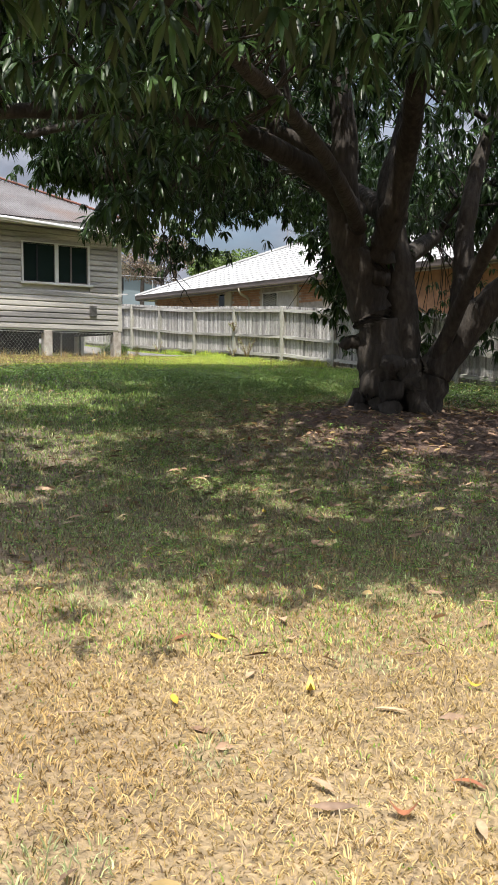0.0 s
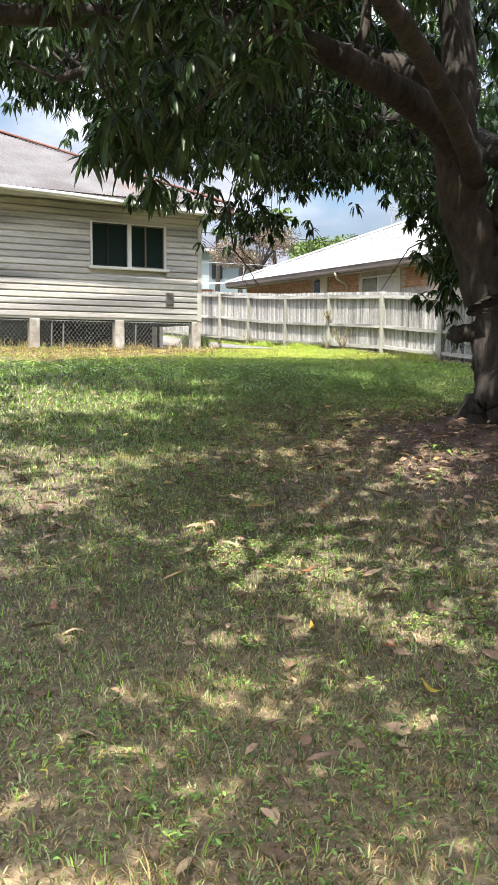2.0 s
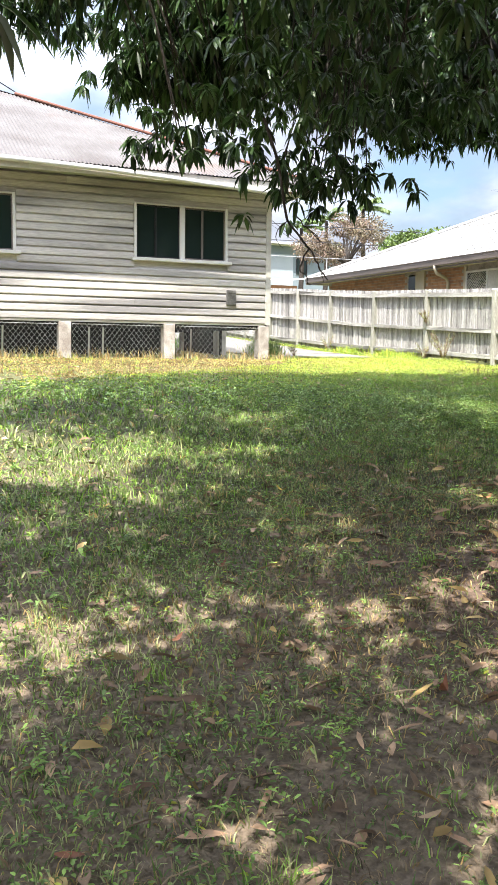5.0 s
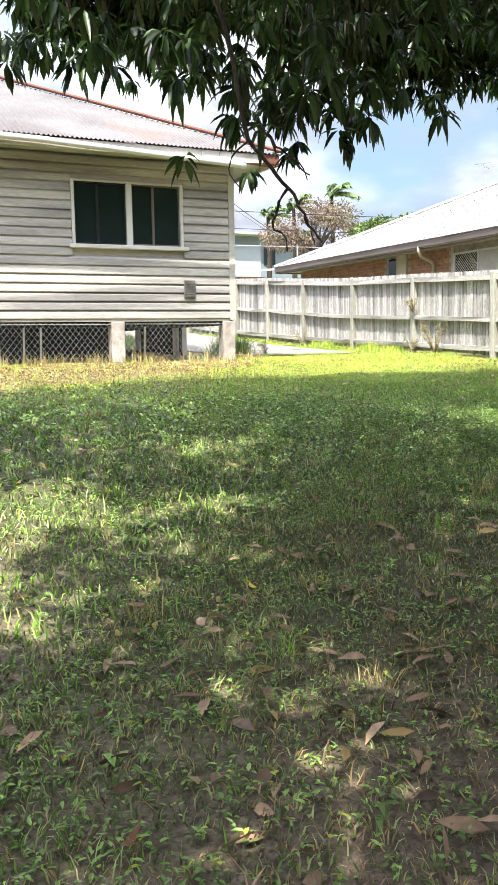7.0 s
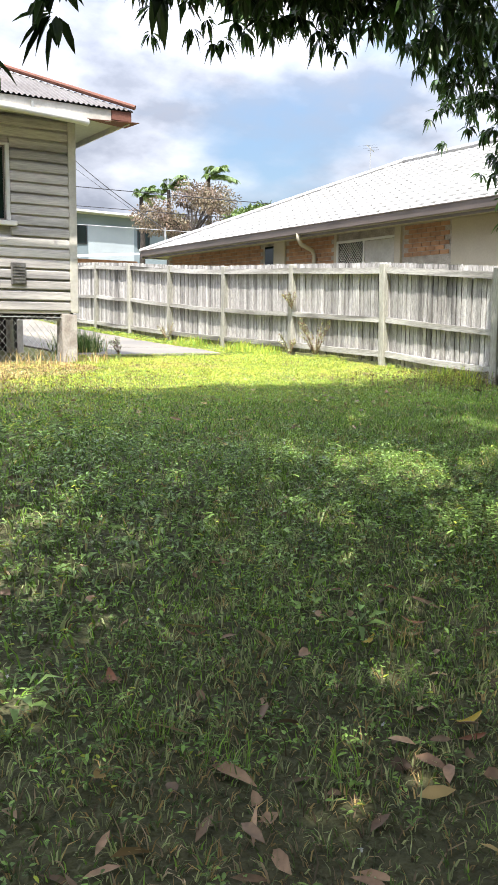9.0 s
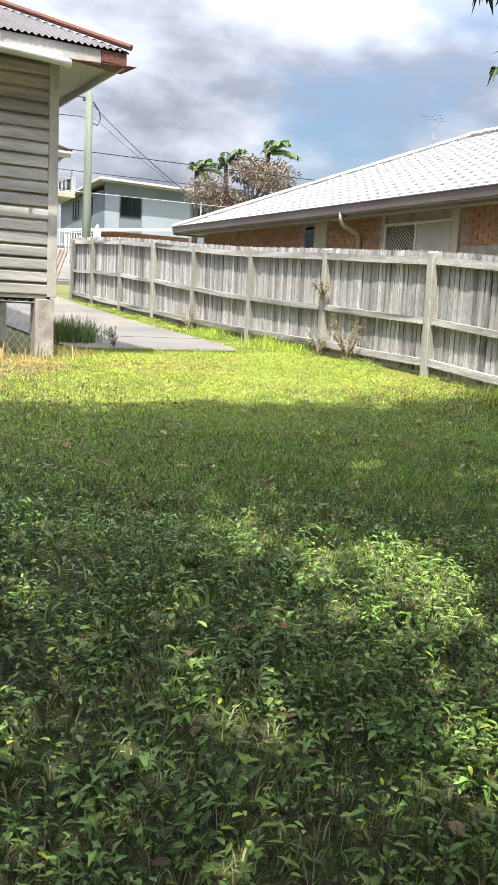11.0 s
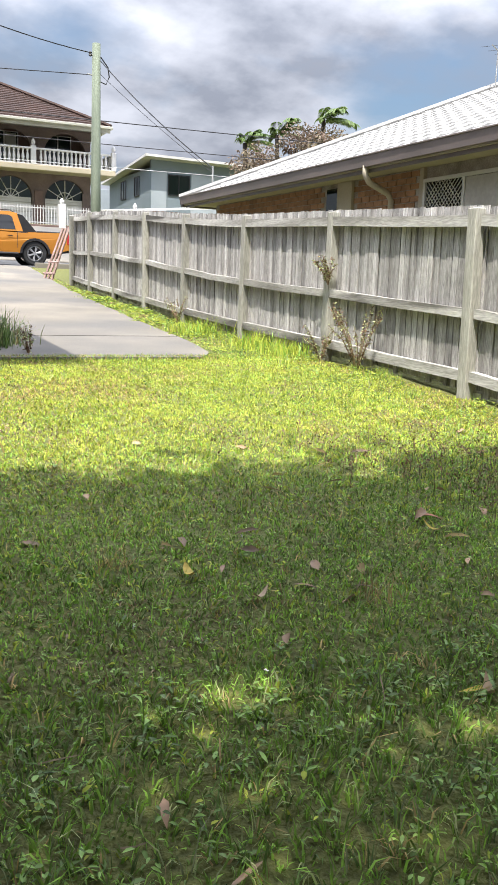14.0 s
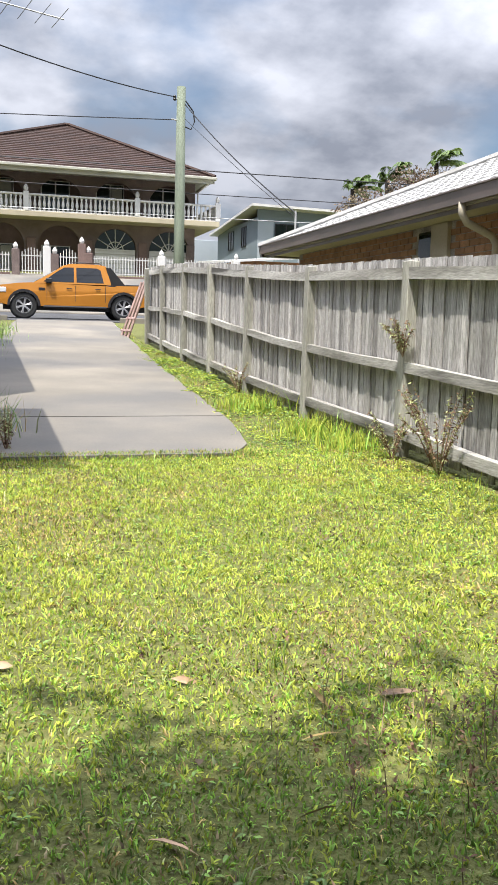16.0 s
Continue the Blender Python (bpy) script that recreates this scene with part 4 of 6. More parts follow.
def mango_tree():
    rng = random.Random(11)
    nr = np.random.RandomState(5)
    F, R = Vector((0.586, 0.81, 0)), Vector((0.81, -0.586, 0))

    def at(r, z, f=12.4):
        return F * f + R * r + Vector((0, 0, z))
    tree = thing("mango_tree", at(2.0, 0.8), "large spreading mango tree with dark forked trunk and dense drooping leaves", "tree")
    limbs = [
        ([at(2.0, 0.3), at(1.98, 0.95), at(1.84, 1.9), at(1.58, 2.7), at(1.32, 3.5), at(1.30, 4.6), at(1.15, 6.0), at(0.8, 7.8)], 0.45, 0.10),
        ([at(2.2, 0.3, 12.45), at(2.15, 1.1, 12.45), at(2.2, 2.0, 12.5), at(2.15, 2.9, 12.6), at(2.0, 3.9, 12.7), at(2.3, 5.2, 12.9), at(2.9, 7.6, 13.2)], 0.36, 0.10),
        ([at(2.35, 0.35, 12.3), at(2.55, 1.25, 12.3), at(2.95, 1.85, 12.2), at(3.4, 2.45, 12.0), at(4.3, 3.0, 11.6), at(5.4, 3.9, 11), at(6.4, 5.2, 10.4)], 0.34, 0.09),
        ([at(2.95, 1.8, 12.25), at(3.05, 2.7, 12.4), at(3.1, 3.6, 12.6), at(3.5, 5.0, 12.9), at(4.3, 7.0, 13.4)], 0.22, 0.07),
        ([at(1.75, 2.7), at(1.9, 3.3, 12.2), at(2.05, 4.3, 11.6), at(1.9, 5.2, 10.2), at(1.4, 5.8, 8.2), at(0.8, 6.2, 6)], 0.24, 0.06),
        ([at(1.48, 3.6), at(0.7, 4.1, 11.6), at(-0.6, 4.4, 10.6), at(-2.2, 4.2, 9.6), at(-3.6, 3.9, 8.8)], 0.20, 0.05),
        ([at(1.45, 4.2), at(0.3, 4.9, 12.9), at(-1.6, 5.2, 13.2), at(-3.4, 4.9, 13.4)], 0.17, 0.05),
        ([at(2.1, 3.6, 12.7), at(1.5, 4.3, 14.0), at(0.9, 4.9, 15.6), at(0.5, 5.2, 17.6), at(0.2, 5.2, 19.4)], 0.20, 0.05),
        ([at(2.15, 3.0, 12.6), at(2.9, 3.5, 14.0), at(3.6, 4.2, 15.8), at(4.2, 4.8, 17.6)], 0.17, 0.05),
        ([at(1.5, 3.4, 12.2), at(1.0, 3.8, 10.6), at(0.4, 3.95, 8.8), at(-0.1, 3.85, 7.0), at(-0.6, 3.7, 5.2), at(-1.0, 3.7, 3.6)], 0.12, 0.03),
        ([at(2.6, 1.4, 12.3), at(3.0, 2.9, 11.2), at(3.3, 3.9, 9.6), at(3.3, 4.4, 7.6), at(3.0, 4.5, 5.6)], 0.12, 0.03),
    ]
    wood, tips = Shape(), []
    for pts, r0, r1 in limbs:
        p, r = limb(pts, r0, r1, rng)
        wood.tube(p, r, 14)
        tips += [(q, rr) for q, rr in zip(p, r) if q.z > 3.0]
    # root flare and the broken knob on the side
    for a in range(7):
        ang = a * 0.9 + 0.3
        c = at(2.05, 0.0)
        e = c + Vector((math.cos(ang), math.sin(ang), 0)) * rng.uniform(0.65, 0.85)
        z0 = float(land(e.x, e.y))
        p, r = limb([(e.x, e.y, z0 - 0.30), c + (e - c) * 0.62 + Vector((0, 0, 0.90)), c + (e - c) * 0.25 + Vector((0, 0, 1.5))], 0.07, 0.24, rng, 4)
        wood.tube(p, r, 9)
    p, r = limb([at(1.75, 1.75), at(1.45, 1.82), at(1.33, 1.72)], 0.13, 0.075, rng, 4)
    wood.tube(p, r, 10)
    part("trunk", wood, BARK, tree, "dark rough grey-brown trunk and limbs", smooth=True)
    # branches out to the rim
    boughs = Shape()
    joints = list(tips)
    for k in range(95):
        for _ in range(50):
            x, y = rng.uniform(-2.5, 18), rng.uniform(0, 20)
            if reach(x, y) < 0.93:
                break
        z = underside(x, y) + rng.uniform(0.4, 1.0) + (crown_top(x, y) - underside(x, y)) * rng.random() ** 2 * 0.8
        goal = Vector((x, y, z))
        src, sr = min(tips, key=lambda q: (q[0] - goal).length + rng.random() * 0.8)
        mid = src.lerp(goal, 0.5) + Vector((rng.uniform(-.5, .5), rng.uniform(-.5, .5), rng.uniform(0, .6)))
        p, r = limb([src, mid, goal], min(sr * 0.5, 0.07), 0.014, rng, 5, 0.4)
        boughs.tube(p, r, 6)
        joints += [(q, rr) for q, rr in zip(p, r)]
    part("bough", boughs, BARK, tree, "crooked dark boughs", smooth=True, kind="stuff")
    jp = np.array([q[0][:] for q in joints])
    clusters, twigs = [], Shape()
    while len(clusters) < 2440:
        x, y = rng.uniform(-3, 18.5), rng.uniform(-1, 20.5)
        q = reach(x, y)
        if q > 1:
            continue
        u, t = underside(x, y), crown_top(x, y)
        if t - u < 0.3:
            t = u + 0.3
        if rng.random() < 0.5:
            z = u + 0.12 + rng.expovariate(1.4)
        else:
            z = rng.uniform(u + 0.3, t)
        # an open hollow round the stem
        if z > t or math.hypot(x - 8.3, y - 8.6) < 2.2 and z < 5.0:
            continue
        drop = z - float(land(x, y))
        gx, gy = x + 0.31 * drop, y + 0.37 * drop
        if any(math.hypot(gx - a, gy - b) < r + 0.22 for a, b, r in THIN):
            continue
        if float(wobble(gx, gy, 1.3, 3.0)) > 0.86:
            continue
        clusters.append((x, y, z))
    for gx, gy, r in THICK:
        for _ in range(int(24 * r)):
            x, y, drop = gx + rng.gauss(0, r * 0.6), gy + rng.gauss(0, r * 0.6), rng.uniform(4.2, 6.2)
            if not any(math.hypot(x - a, y - b) < q + 0.22 for a, b, q in THIN) and reach(x - 0.31 * drop, y - 0.37 * drop) < 1:
                clusters.append((x - 0.31 * drop, y - 0.37 * drop, float(land(x, y)) + drop))
    for x, y, z, r, k in LOW:
        clusters += [(x + rng.gauss(0, r), y + rng.gauss(0, r), z + rng.uniform(-1, 1) * r * 1.5) for _ in range(k)]
    # fuller rims on the near and the far side
    for (xa, ya), (xb, yb), zlo, zhi, k in (((0.0, 3.6), (3.4, 1.2), 3.5, 6.2, 190), ((7.4, 17.3), (13.6, 16.1), 5.6, 7.2, 600), ((13.2, 15.9), (15.0, 16.2), 5.6, 6.8, 60)):
        for _ in range(k):
            t = rng.random()
            clusters.append((xa + (xb - xa) * t + rng.uniform(-0.2, 1.2) * (1 if zlo < 4 else 0.1), ya + (yb - ya) * t + rng.uniform(-0.2, 1.3) * (1 if zlo < 4 else -1), rng.uniform(zlo, zhi)))
    # the far rim keeps to one ragged line
    kept = []
    for x, y, z in clusters:
        drop = z - float(land(x, y))
        over = y + 0.37 * drop - (18.95 + 0.7 * float(wobble(x, 3.0, 1.1, 2.0)))
        if z > 3.8 and any(math.hypot(x + 0.31 * drop - a, y + 0.37 * drop - b) < r + 0.1 for a, b, r in THIN):
            continue
        if over > 0 and x > 5 and z > 3.8:
            y -= over + rng.random() * 0.9
        kept.append((x, y, z))
    clusters = kept
    for i, c in enumerate(clusters):
        c = Vector(c)
        d2 = ((jp - np.array(c[:])) ** 2).sum(1)
        j = Vector(jp[int(np.argmin(d2))])
        if (j - c).length < 2.6:
            m = j.lerp(c, 0.55) + Vector((rng.uniform(-.1, .1), rng.uniform(-.1, .1), rng.uniform(0.02, .25)))
            twigs.tube([j, m, c], [0.011, 0.008, 0.005], 4, cap=False)
    part("twig", twigs, BARK, tree, kind="stuff")
    C = np.array(clusters)
    per = 5
    ros = np.repeat(C, per, 0) + nr.normal(0, 1, (len(C) * per, 3)) * np.array([0.26, 0.26, 0.16])
    # headroom over the line walked
    head = (off_way(ros[:, :2]) < 1.15) & (ros[:, 2] < land(ros[:, 0], ros[:, 1]) + 2.25)
    ros = ros[~head]
    n = 11
    B = np.repeat(ros, n, 0)
    az = nr.uniform(0, math.tau, len(B))
    tilt = nr.uniform(-0.1, 2.0, len(B))
    D = np.stack([np.cos(az), np.sin(az), -tilt], 1)
    B = B + D * 0.015
    length, width = nr.uniform(0.11, 0.205, len(B)), nr.uniform(0.034, 0.056, len(B))
    sag, roll = nr.uniform(0.1, 0.6, len(B)), nr.uniform(-.6, .6, len(B))
    inner = B[:, 2] > 4.9
    length[inner] *= 1.25
    width[inner] *= 1.35
    far_side = (B[:, 1] > 10.3) & (B[:, 2] < 5.2)
    length[far_side] *= 0.74
    width[far_side] *= 0.84
    close = (off_way(B[:, :2]) < 4.5) & (B[:, 2] < 4.4)
    V, L, S = leaf_arrays(B[close], D[close], length[close], width[close], sag[close], roll[close])
    V2, L2, S2 = leaf_arrays(B[~close], D[~close], length[~close], width[~close] * 1.12, sag[~close], roll[~close], simple=True)
    V, L, S = np.concatenate([V, V2]), np.concatenate([L, L2 + len(V)]), np.concatenate([S, S2])
    crown = new("crown", raw("crown", V - np.array(ORIGIN[tree]), L, S, MANGO))
    crown.parent = tree
    crown["label"] = "dense dark green drooping mango leaves"
    # the bare dead twig that hangs from the rim
    dead = Shape()
    a, u = Vector((6.78, 11.04, 2.57)), Vector((0.81, -0.586, 0))

    def spot(r, z):
        return a + u * r + Vector((0.03, 0.04, 0)) * z + Vector((0, 0, z))
    for pts, r0 in (([spot(-0.34, 0.9), spot(-0.21, 0.5), spot(-0.15, 0.21), spot(-0.06, 0.09), spot(0, 0), spot(0.05, -0.07), spot(0.09, -0.14), spot(0.14, -0.21)], 0.013),
                    ([spot(-0.1, 0.24), spot(-0.04, 0.17), spot(0.01, 0.13), spot(0.05, 0.08), spot(0.09, 0.05)], 0.007), ([spot(0.0, 0.12), spot(0.05, 0.10), spot(0.08, 0.03)], 0.005),
                    ([spot(0, 0), spot(-0.04, -0.07), spot(-0.06, -0.14), spot(-0.01, -0.18), spot(0.0, -0.24)], 0.008), ([spot(0.08, -0.12), spot(0.1, -0.18), spot(0.11, -0.22)], 0.005),
                    ([spot(-0.15, 0.2), spot(-0.22, 0.14), spot(-0.23, 0.07), spot(-0.18, 0.01)], 0.005)):
        p, r = limb(pts, r0 * 0.85, r0 * 0.4, rng, 3, 0.5)
        dead.tube(p, r, 6)
    part("dead_twig", dead, BARK, tree, "bare forked dead twig")
    return tree


mango_tree()


# ---- grass, weeds and litter ----
def along(P):
    return P[:, 0] * 0.586 + P[:, 1] * 0.81


def scatter(n, nr, x0=-4, x1=16.3, y0=-1, y1=24.2):
    return np.stack([nr.uniform(x0, x1, n), nr.uniform(y0, y1, n)], 1)


def free(P):
    """Where plants can stand: not under the house, on the slab or in the trunk."""
    x, y = P[:, 0], P[:, 1]
    ok = ~((x < 11.9) & (y > 22.75))
    edge = 23.70 + 0.05 * np.sin(x * 5) + 0.04 * np.sin(x * 13) + 0.03 * np.sin(x * 31)
    rim = np.interp(y, [23.6, 24, 24.8, 26.5, 29.4, 32.8, 36, 43.2], [14.85, 15.12, 15.28, 15.45, 15.62, 15.79, 16.0, 16.35])
    ok &= ~((y > edge) & (x > 12.2) & (x < rim + 0.035 * np.sin(y * 7.3) + 0.03 * np.sin(y * 17) - 0.05))
    ok &= np.hypot(x - 8.9, y - 8.8) > 0.75
    return ok


def mound(P):
    return np.exp(-(((P[:, 0] - 9.2) / 2.6) ** 2 + ((P[:, 1] - 7.9) / 2.6) ** 2))


def clumped(P, cell, pull):
    """Draws points together into tufts; gives their places, a way outward and a number for each tuft."""
    c = np.floor(P / cell)
    h = [np.modf(np.abs(np.sin(c[:, 0] * a + c[:, 1] * b + e)) * 43758.5453)[0] for a, b, e in ((127.1, 311.7, 1.0), (269.5, 183.3, 2.0), (41.3, 97.9, 3.0))]
    centre = (c + 0.1 + 0.8 * np.stack(h[:2], 1)) * cell
    off = P - centre
    return centre + off * pull, np.arctan2(off[:, 1], off[:, 0]), h[2]


def blades(name, P, hgt, wid, lean, slots, mats, nr, label, curve=0.5, outward=None):
    n = len(P)
    base = np.column_stack([P, height(P[:, 0], P[:, 1]) - 0.004])
    yaw, la = nr.uniform(0, math.tau, n), nr.uniform(0, math.tau, n)
    if outward is not None:
        la = outward + nr.normal(0, 0.7, n)
    side = np.stack([np.cos(yaw), np.sin(yaw), np.zeros(n)], 1) * (wid / 2)[:, None]
    out = np.stack([np.cos(la), np.sin(la), np.zeros(n)], 1)
    up = np.array([0, 0, 1.0])
    mid = base + up * (hgt * 0.55 * np.cos(lean * 0.6))[:, None] + out * (hgt * 0.5 * np.sin(lean * 0.6))[:, None]
    tip = mid + up * (hgt * 0.5 * np.cos(lean * (1 + curve)))[:, None] + out * (hgt * 0.5 * np.sin(lean * (1 + curve)))[:, None]
    V = np.stack([base - side, base + side, mid + side * 0.8, mid - side * 0.8, tip], 1).reshape(-1, 3)
    k = np.arange(n)[:, None] * 5
    L = (np.array([0, 1, 2, 3, 3, 2, 4])[None] + k).ravel()
    return tagged(new(name, raw(name, V, L, np.tile([4, 3], n), mats, np.repeat(slots, 2))), label, "grass", kind="stuff")


def leaflets(base, direction, length, width, fold):
    """Small oval leaves, folded along the midrib and drooping at the tip."""
    n = len(base)
    d = direction / np.linalg.norm(direction, axis=1, keepdims=True)
    side = np.cross(d, np.array([0, 0, 1.0]))
    side /= np.maximum(np.linalg.norm(side, axis=1, keepdims=True), 1e-3)
    up = np.cross(side, d)
    V = np.stack([base + d * (length * t)[:, None] + side * (width * u / 2)[:, None] + up * (width * abs(u) * fold - length * 0.25 * t * t)[:, None]
                  for t, u in ((0, 0), (0.28, -0.9), (0.66, -0.85), (1.0, 0), (0.66, 0.85), (0.28, 0.9))], 1)
    L = (np.array([0, 1, 2, 3, 0, 3, 4, 5])[None] + np.arange(n)[:, None] * 6).ravel()
    return V.reshape(-1, 3), L, np.full(2 * n, 4)


GRASSES = [STRAW, OLIVE, GREEN, LIME, DEEP, DUN]


def lawn():
    nr = np.random.RandomState(3)
    parts = []
    for dens, lo, hi, size in ((3300, 0, 1.3, 1.15), (1050, 1.3, 3.0, 1.85), (350, 3.0, 6.0, 2.9), (190, 6.0, 20, 3.6)):
        P = scatter(int(dens * 20.3 * 25.2), nr)
        d = off_way(P)
        P = P[(d >= lo) & (d < hi) & free(P)]
        parts.append((P, np.full(len(P), size)))
    # bank of grass along the fence beyond the near end of the drive
    Q = np.stack([nr.uniform(14.6, 16.36, 42000), nr.uniform(23.4, 42.5, 42000)], 1)
    Q = Q[free(Q)]
    parts.append((Q, np.full(len(Q), 2.2)))
    Q = np.stack([nr.uniform(9.0, 13.6, 9000), nr.uniform(36.5, 43, 9000)], 1)
    Q = Q[free(Q) & (Q[:, 0] < np.interp(Q[:, 1], [34, 39, 43.2], [12.4, 13.1, 13.6]))]
    parts.append((Q, np.full(len(Q), 3.0)))
    P, size = np.concatenate([p[0] for p in parts]), np.concatenate([p[1] for p in parts])
    s = along(P) + 1.1 * wobble(P[:, 0], P[:, 1], 0.8, 2.0)
    n = len(P)
    right = (P[:, 0] * 0.81 - P[:, 1] * 0.586)
    dry = np.clip((6.6 - s) / 3.0, 0, 1)
    bare = np.clip(1 - np.abs(s - 9.5) / 5.0, 0, 1) * np.clip((right + 2.6) / 2.5, 0, 1)
    patch = wobble(P[:, 0], P[:, 1], 1.7, 4.0)
    keep = nr.random_sample(n) > np.clip(bare * (0.10 + 0.5 * patch) + 1.5 * mound(P) ** 1.2, 0, 0.985)
    P, size, s, dry, bare, patch, right = (a[keep] for a in (P, size, s, dry, bare, patch, right))
    n = len(P)
    small = size < 2
    P1, out1, t1 = clumped(P, 0.062, 0.62)
    P2, out2, t2 = clumped(P, 0.15, 0.72)
    P, outward, tuft = np.where(small[:, None], P1, P2), np.where(small, out1, out2), np.where(small, t1, t2)
    ok = free(P)
    P, size, s, dry, bare, patch, right, outward, tuft = (a[ok] for a in (P, size, s, dry, bare, patch, right, outward, tuft))
    n = len(P)
    rnd = 0.55 * tuft + 0.45 * nr.random_sample(n)
    rnd = np.clip((rnd - 0.5) * 1.35 + 0.5, 0, 1)
    patch2 = wobble(P[:, 0], P[:, 1], 2.6, 6.0)
    dull = np.clip((16.4 - s) / 2, 0, 1) * np.clip((right + 1.8) / 1.2, 0, 1) * np.clip((s - 6.5) / 1.5, 0, 1)
    lush = (1 - 0.85 * dull) * np.clip((s - 8) / 4, 0, 1) * np.clip(1 - (P[:, 1] - 16.5) / 2.5, 0, 1)
    # lime starts at the tree's shade edge: sunlight partly put into the colour
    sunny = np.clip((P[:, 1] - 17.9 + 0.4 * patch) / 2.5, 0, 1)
    slot = np.ones(n, int)
    slot[rnd < 0.10 + 0.35 * lush + 0.15 * np.clip(patch, 0, 1)] = 2
    slot[rnd > 1 - np.clip(0.12 + 0.84 * dry + 0.18 * bare - 0.1 * lush, 0, 0.97)] = 0
    slot[(dry > 0.3) & (patch2 > 0.45) & (rnd < 0.85)] = 1
    r2 = nr.random_sample(n)
    slot[(r2 < 0.16 * dull)] = 0
    slot[(r2 > 1 - 0.4 * dull) & (slot == 2)] = 1
    slot[(P[:, 1] > 15) & (slot == 1) & (nr.random_sample(n) < 0.6)] = 2
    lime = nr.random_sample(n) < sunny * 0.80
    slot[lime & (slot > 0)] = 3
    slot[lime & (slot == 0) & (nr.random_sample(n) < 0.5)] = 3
    mixed = (s > 3.6) & (s < 10) & (slot == 0) & (nr.random_sample(n) < 0.55)
    slot[mixed] = np.where(nr.random_sample(int(mixed.sum())) < 0.6, 2, 1)
    # dark and dead undergrowth; the dark tone thins out where the sun falls
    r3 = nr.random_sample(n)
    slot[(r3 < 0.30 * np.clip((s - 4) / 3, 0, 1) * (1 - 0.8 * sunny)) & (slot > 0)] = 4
    slot[(r3 > 1 - 0.26 * np.maximum(dull, np.clip((s - 4.5) / 2, 0, 1) * np.clip((11 - s) / 3, 0, 1)) - 0.10 * dry) & (slot != 3)] = 5
    # straw coloured strip before the stumps
    straw_strip = (P[:, 0] < 11.6) & (P[:, 1] > 18.5 + 0.3 * patch + 0.55 * np.clip(P[:, 0] - 6.5, 0, 9)) & (nr.random_sample(n) < 0.9)
    slot[straw_strip] = 0
    hgt = (nr.uniform(0.022, 0.05, n) + 0.028 * lush * nr.random_sample(n)) * (0.75 + 0.25 * size) * (0.65 + 0.8 * tuft)
    hgt[nr.random_sample(n) < 0.025] *= 2.0
    slot[(P[:, 1] > 23.4) & (nr.random_sample(n) < 0.25 + 0.4 * patch2)] = 0
    slot[(P[:, 1] > 23.4) & (slot == 3) & (nr.random_sample(n) < 0.6)] = 2
    hgt *= np.where(P[:, 1] > 23.4, 0.38 + 0.45 * np.clip(patch2, 0, 1), np.where(P[:, 1] > 17.0, 0.7, 1))
    lean = nr.uniform(0.25, 1.2, n) + 0.35 * (slot == 0)
    wid = nr.uniform(0.0032, 0.0065, n) * size
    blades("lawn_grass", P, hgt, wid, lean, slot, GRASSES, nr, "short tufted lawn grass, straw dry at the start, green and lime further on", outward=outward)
    # matted dry thatch lying flat
    T = scatter(900000, nr, -2.5, 7, -0.5, 8)
    T = T[(off_way(T) < 2.6) & (along(T) < 9.8)]
    w = np.clip((9.3 - along(T) + 0.8 * wobble(T[:, 0], T[:, 1], 1.3)) / 3, 0, 1) * np.clip(1.1 - off_way(T) / 3.2, 0.1, 1) * np.where(wobble(T[:, 0], T[:, 1], 2.6, 6.0) > 0.5, 0.35, 1)
    T = T[nr.random_sample(len(T)) < 0.36 * w]
    n = len(T)
    T, o, tf = clumped(T, 0.05, 0.7)
    blades("thatch", T, nr.uniform(0.02, 0.045, n), nr.uniform(0.003, 0.0058, n), nr.uniform(0.9, 1.5, n), np.where(tf + 0.5 * nr.random_sample(n) < 0.45, 5, np.where(nr.random_sample(n) < np.clip((along(T) - 4.2) / 2, 0, 0.75), 1, 0)), GRASSES, nr, "matted dry straw coloured grass", 0.35, o)
    # close turf on the sunny side
    T = scatter(330000, nr, 6, 16.3, 16.0, 24.0)
    T = T[free(T)]
    k = nr.random_sample(len(T)) < np.clip(1.15 - off_way(T) / 4.0, 0.12, 0.8) * np.clip((T[:, 1] - 15.8) / 1.5, 0, 1)
    T, o, tf = clumped(T[k], 0.055, 0.75)
    n = len(T)
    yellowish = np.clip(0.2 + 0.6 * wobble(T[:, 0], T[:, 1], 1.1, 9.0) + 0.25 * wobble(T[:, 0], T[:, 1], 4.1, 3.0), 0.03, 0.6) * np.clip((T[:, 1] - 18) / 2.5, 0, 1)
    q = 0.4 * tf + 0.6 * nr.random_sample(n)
    # fewer lime blades short of the shade edge: shade partly in the turf colour
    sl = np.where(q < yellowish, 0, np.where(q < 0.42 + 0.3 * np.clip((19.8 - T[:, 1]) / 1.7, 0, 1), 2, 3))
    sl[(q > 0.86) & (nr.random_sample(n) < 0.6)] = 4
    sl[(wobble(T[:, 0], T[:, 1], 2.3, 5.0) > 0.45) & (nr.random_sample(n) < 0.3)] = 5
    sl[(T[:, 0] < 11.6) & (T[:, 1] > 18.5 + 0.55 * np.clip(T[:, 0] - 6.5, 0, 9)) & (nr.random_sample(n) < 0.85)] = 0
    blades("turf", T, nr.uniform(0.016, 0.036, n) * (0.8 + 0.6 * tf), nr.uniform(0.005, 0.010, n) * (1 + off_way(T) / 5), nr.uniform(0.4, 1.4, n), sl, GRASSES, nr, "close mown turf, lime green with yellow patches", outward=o)
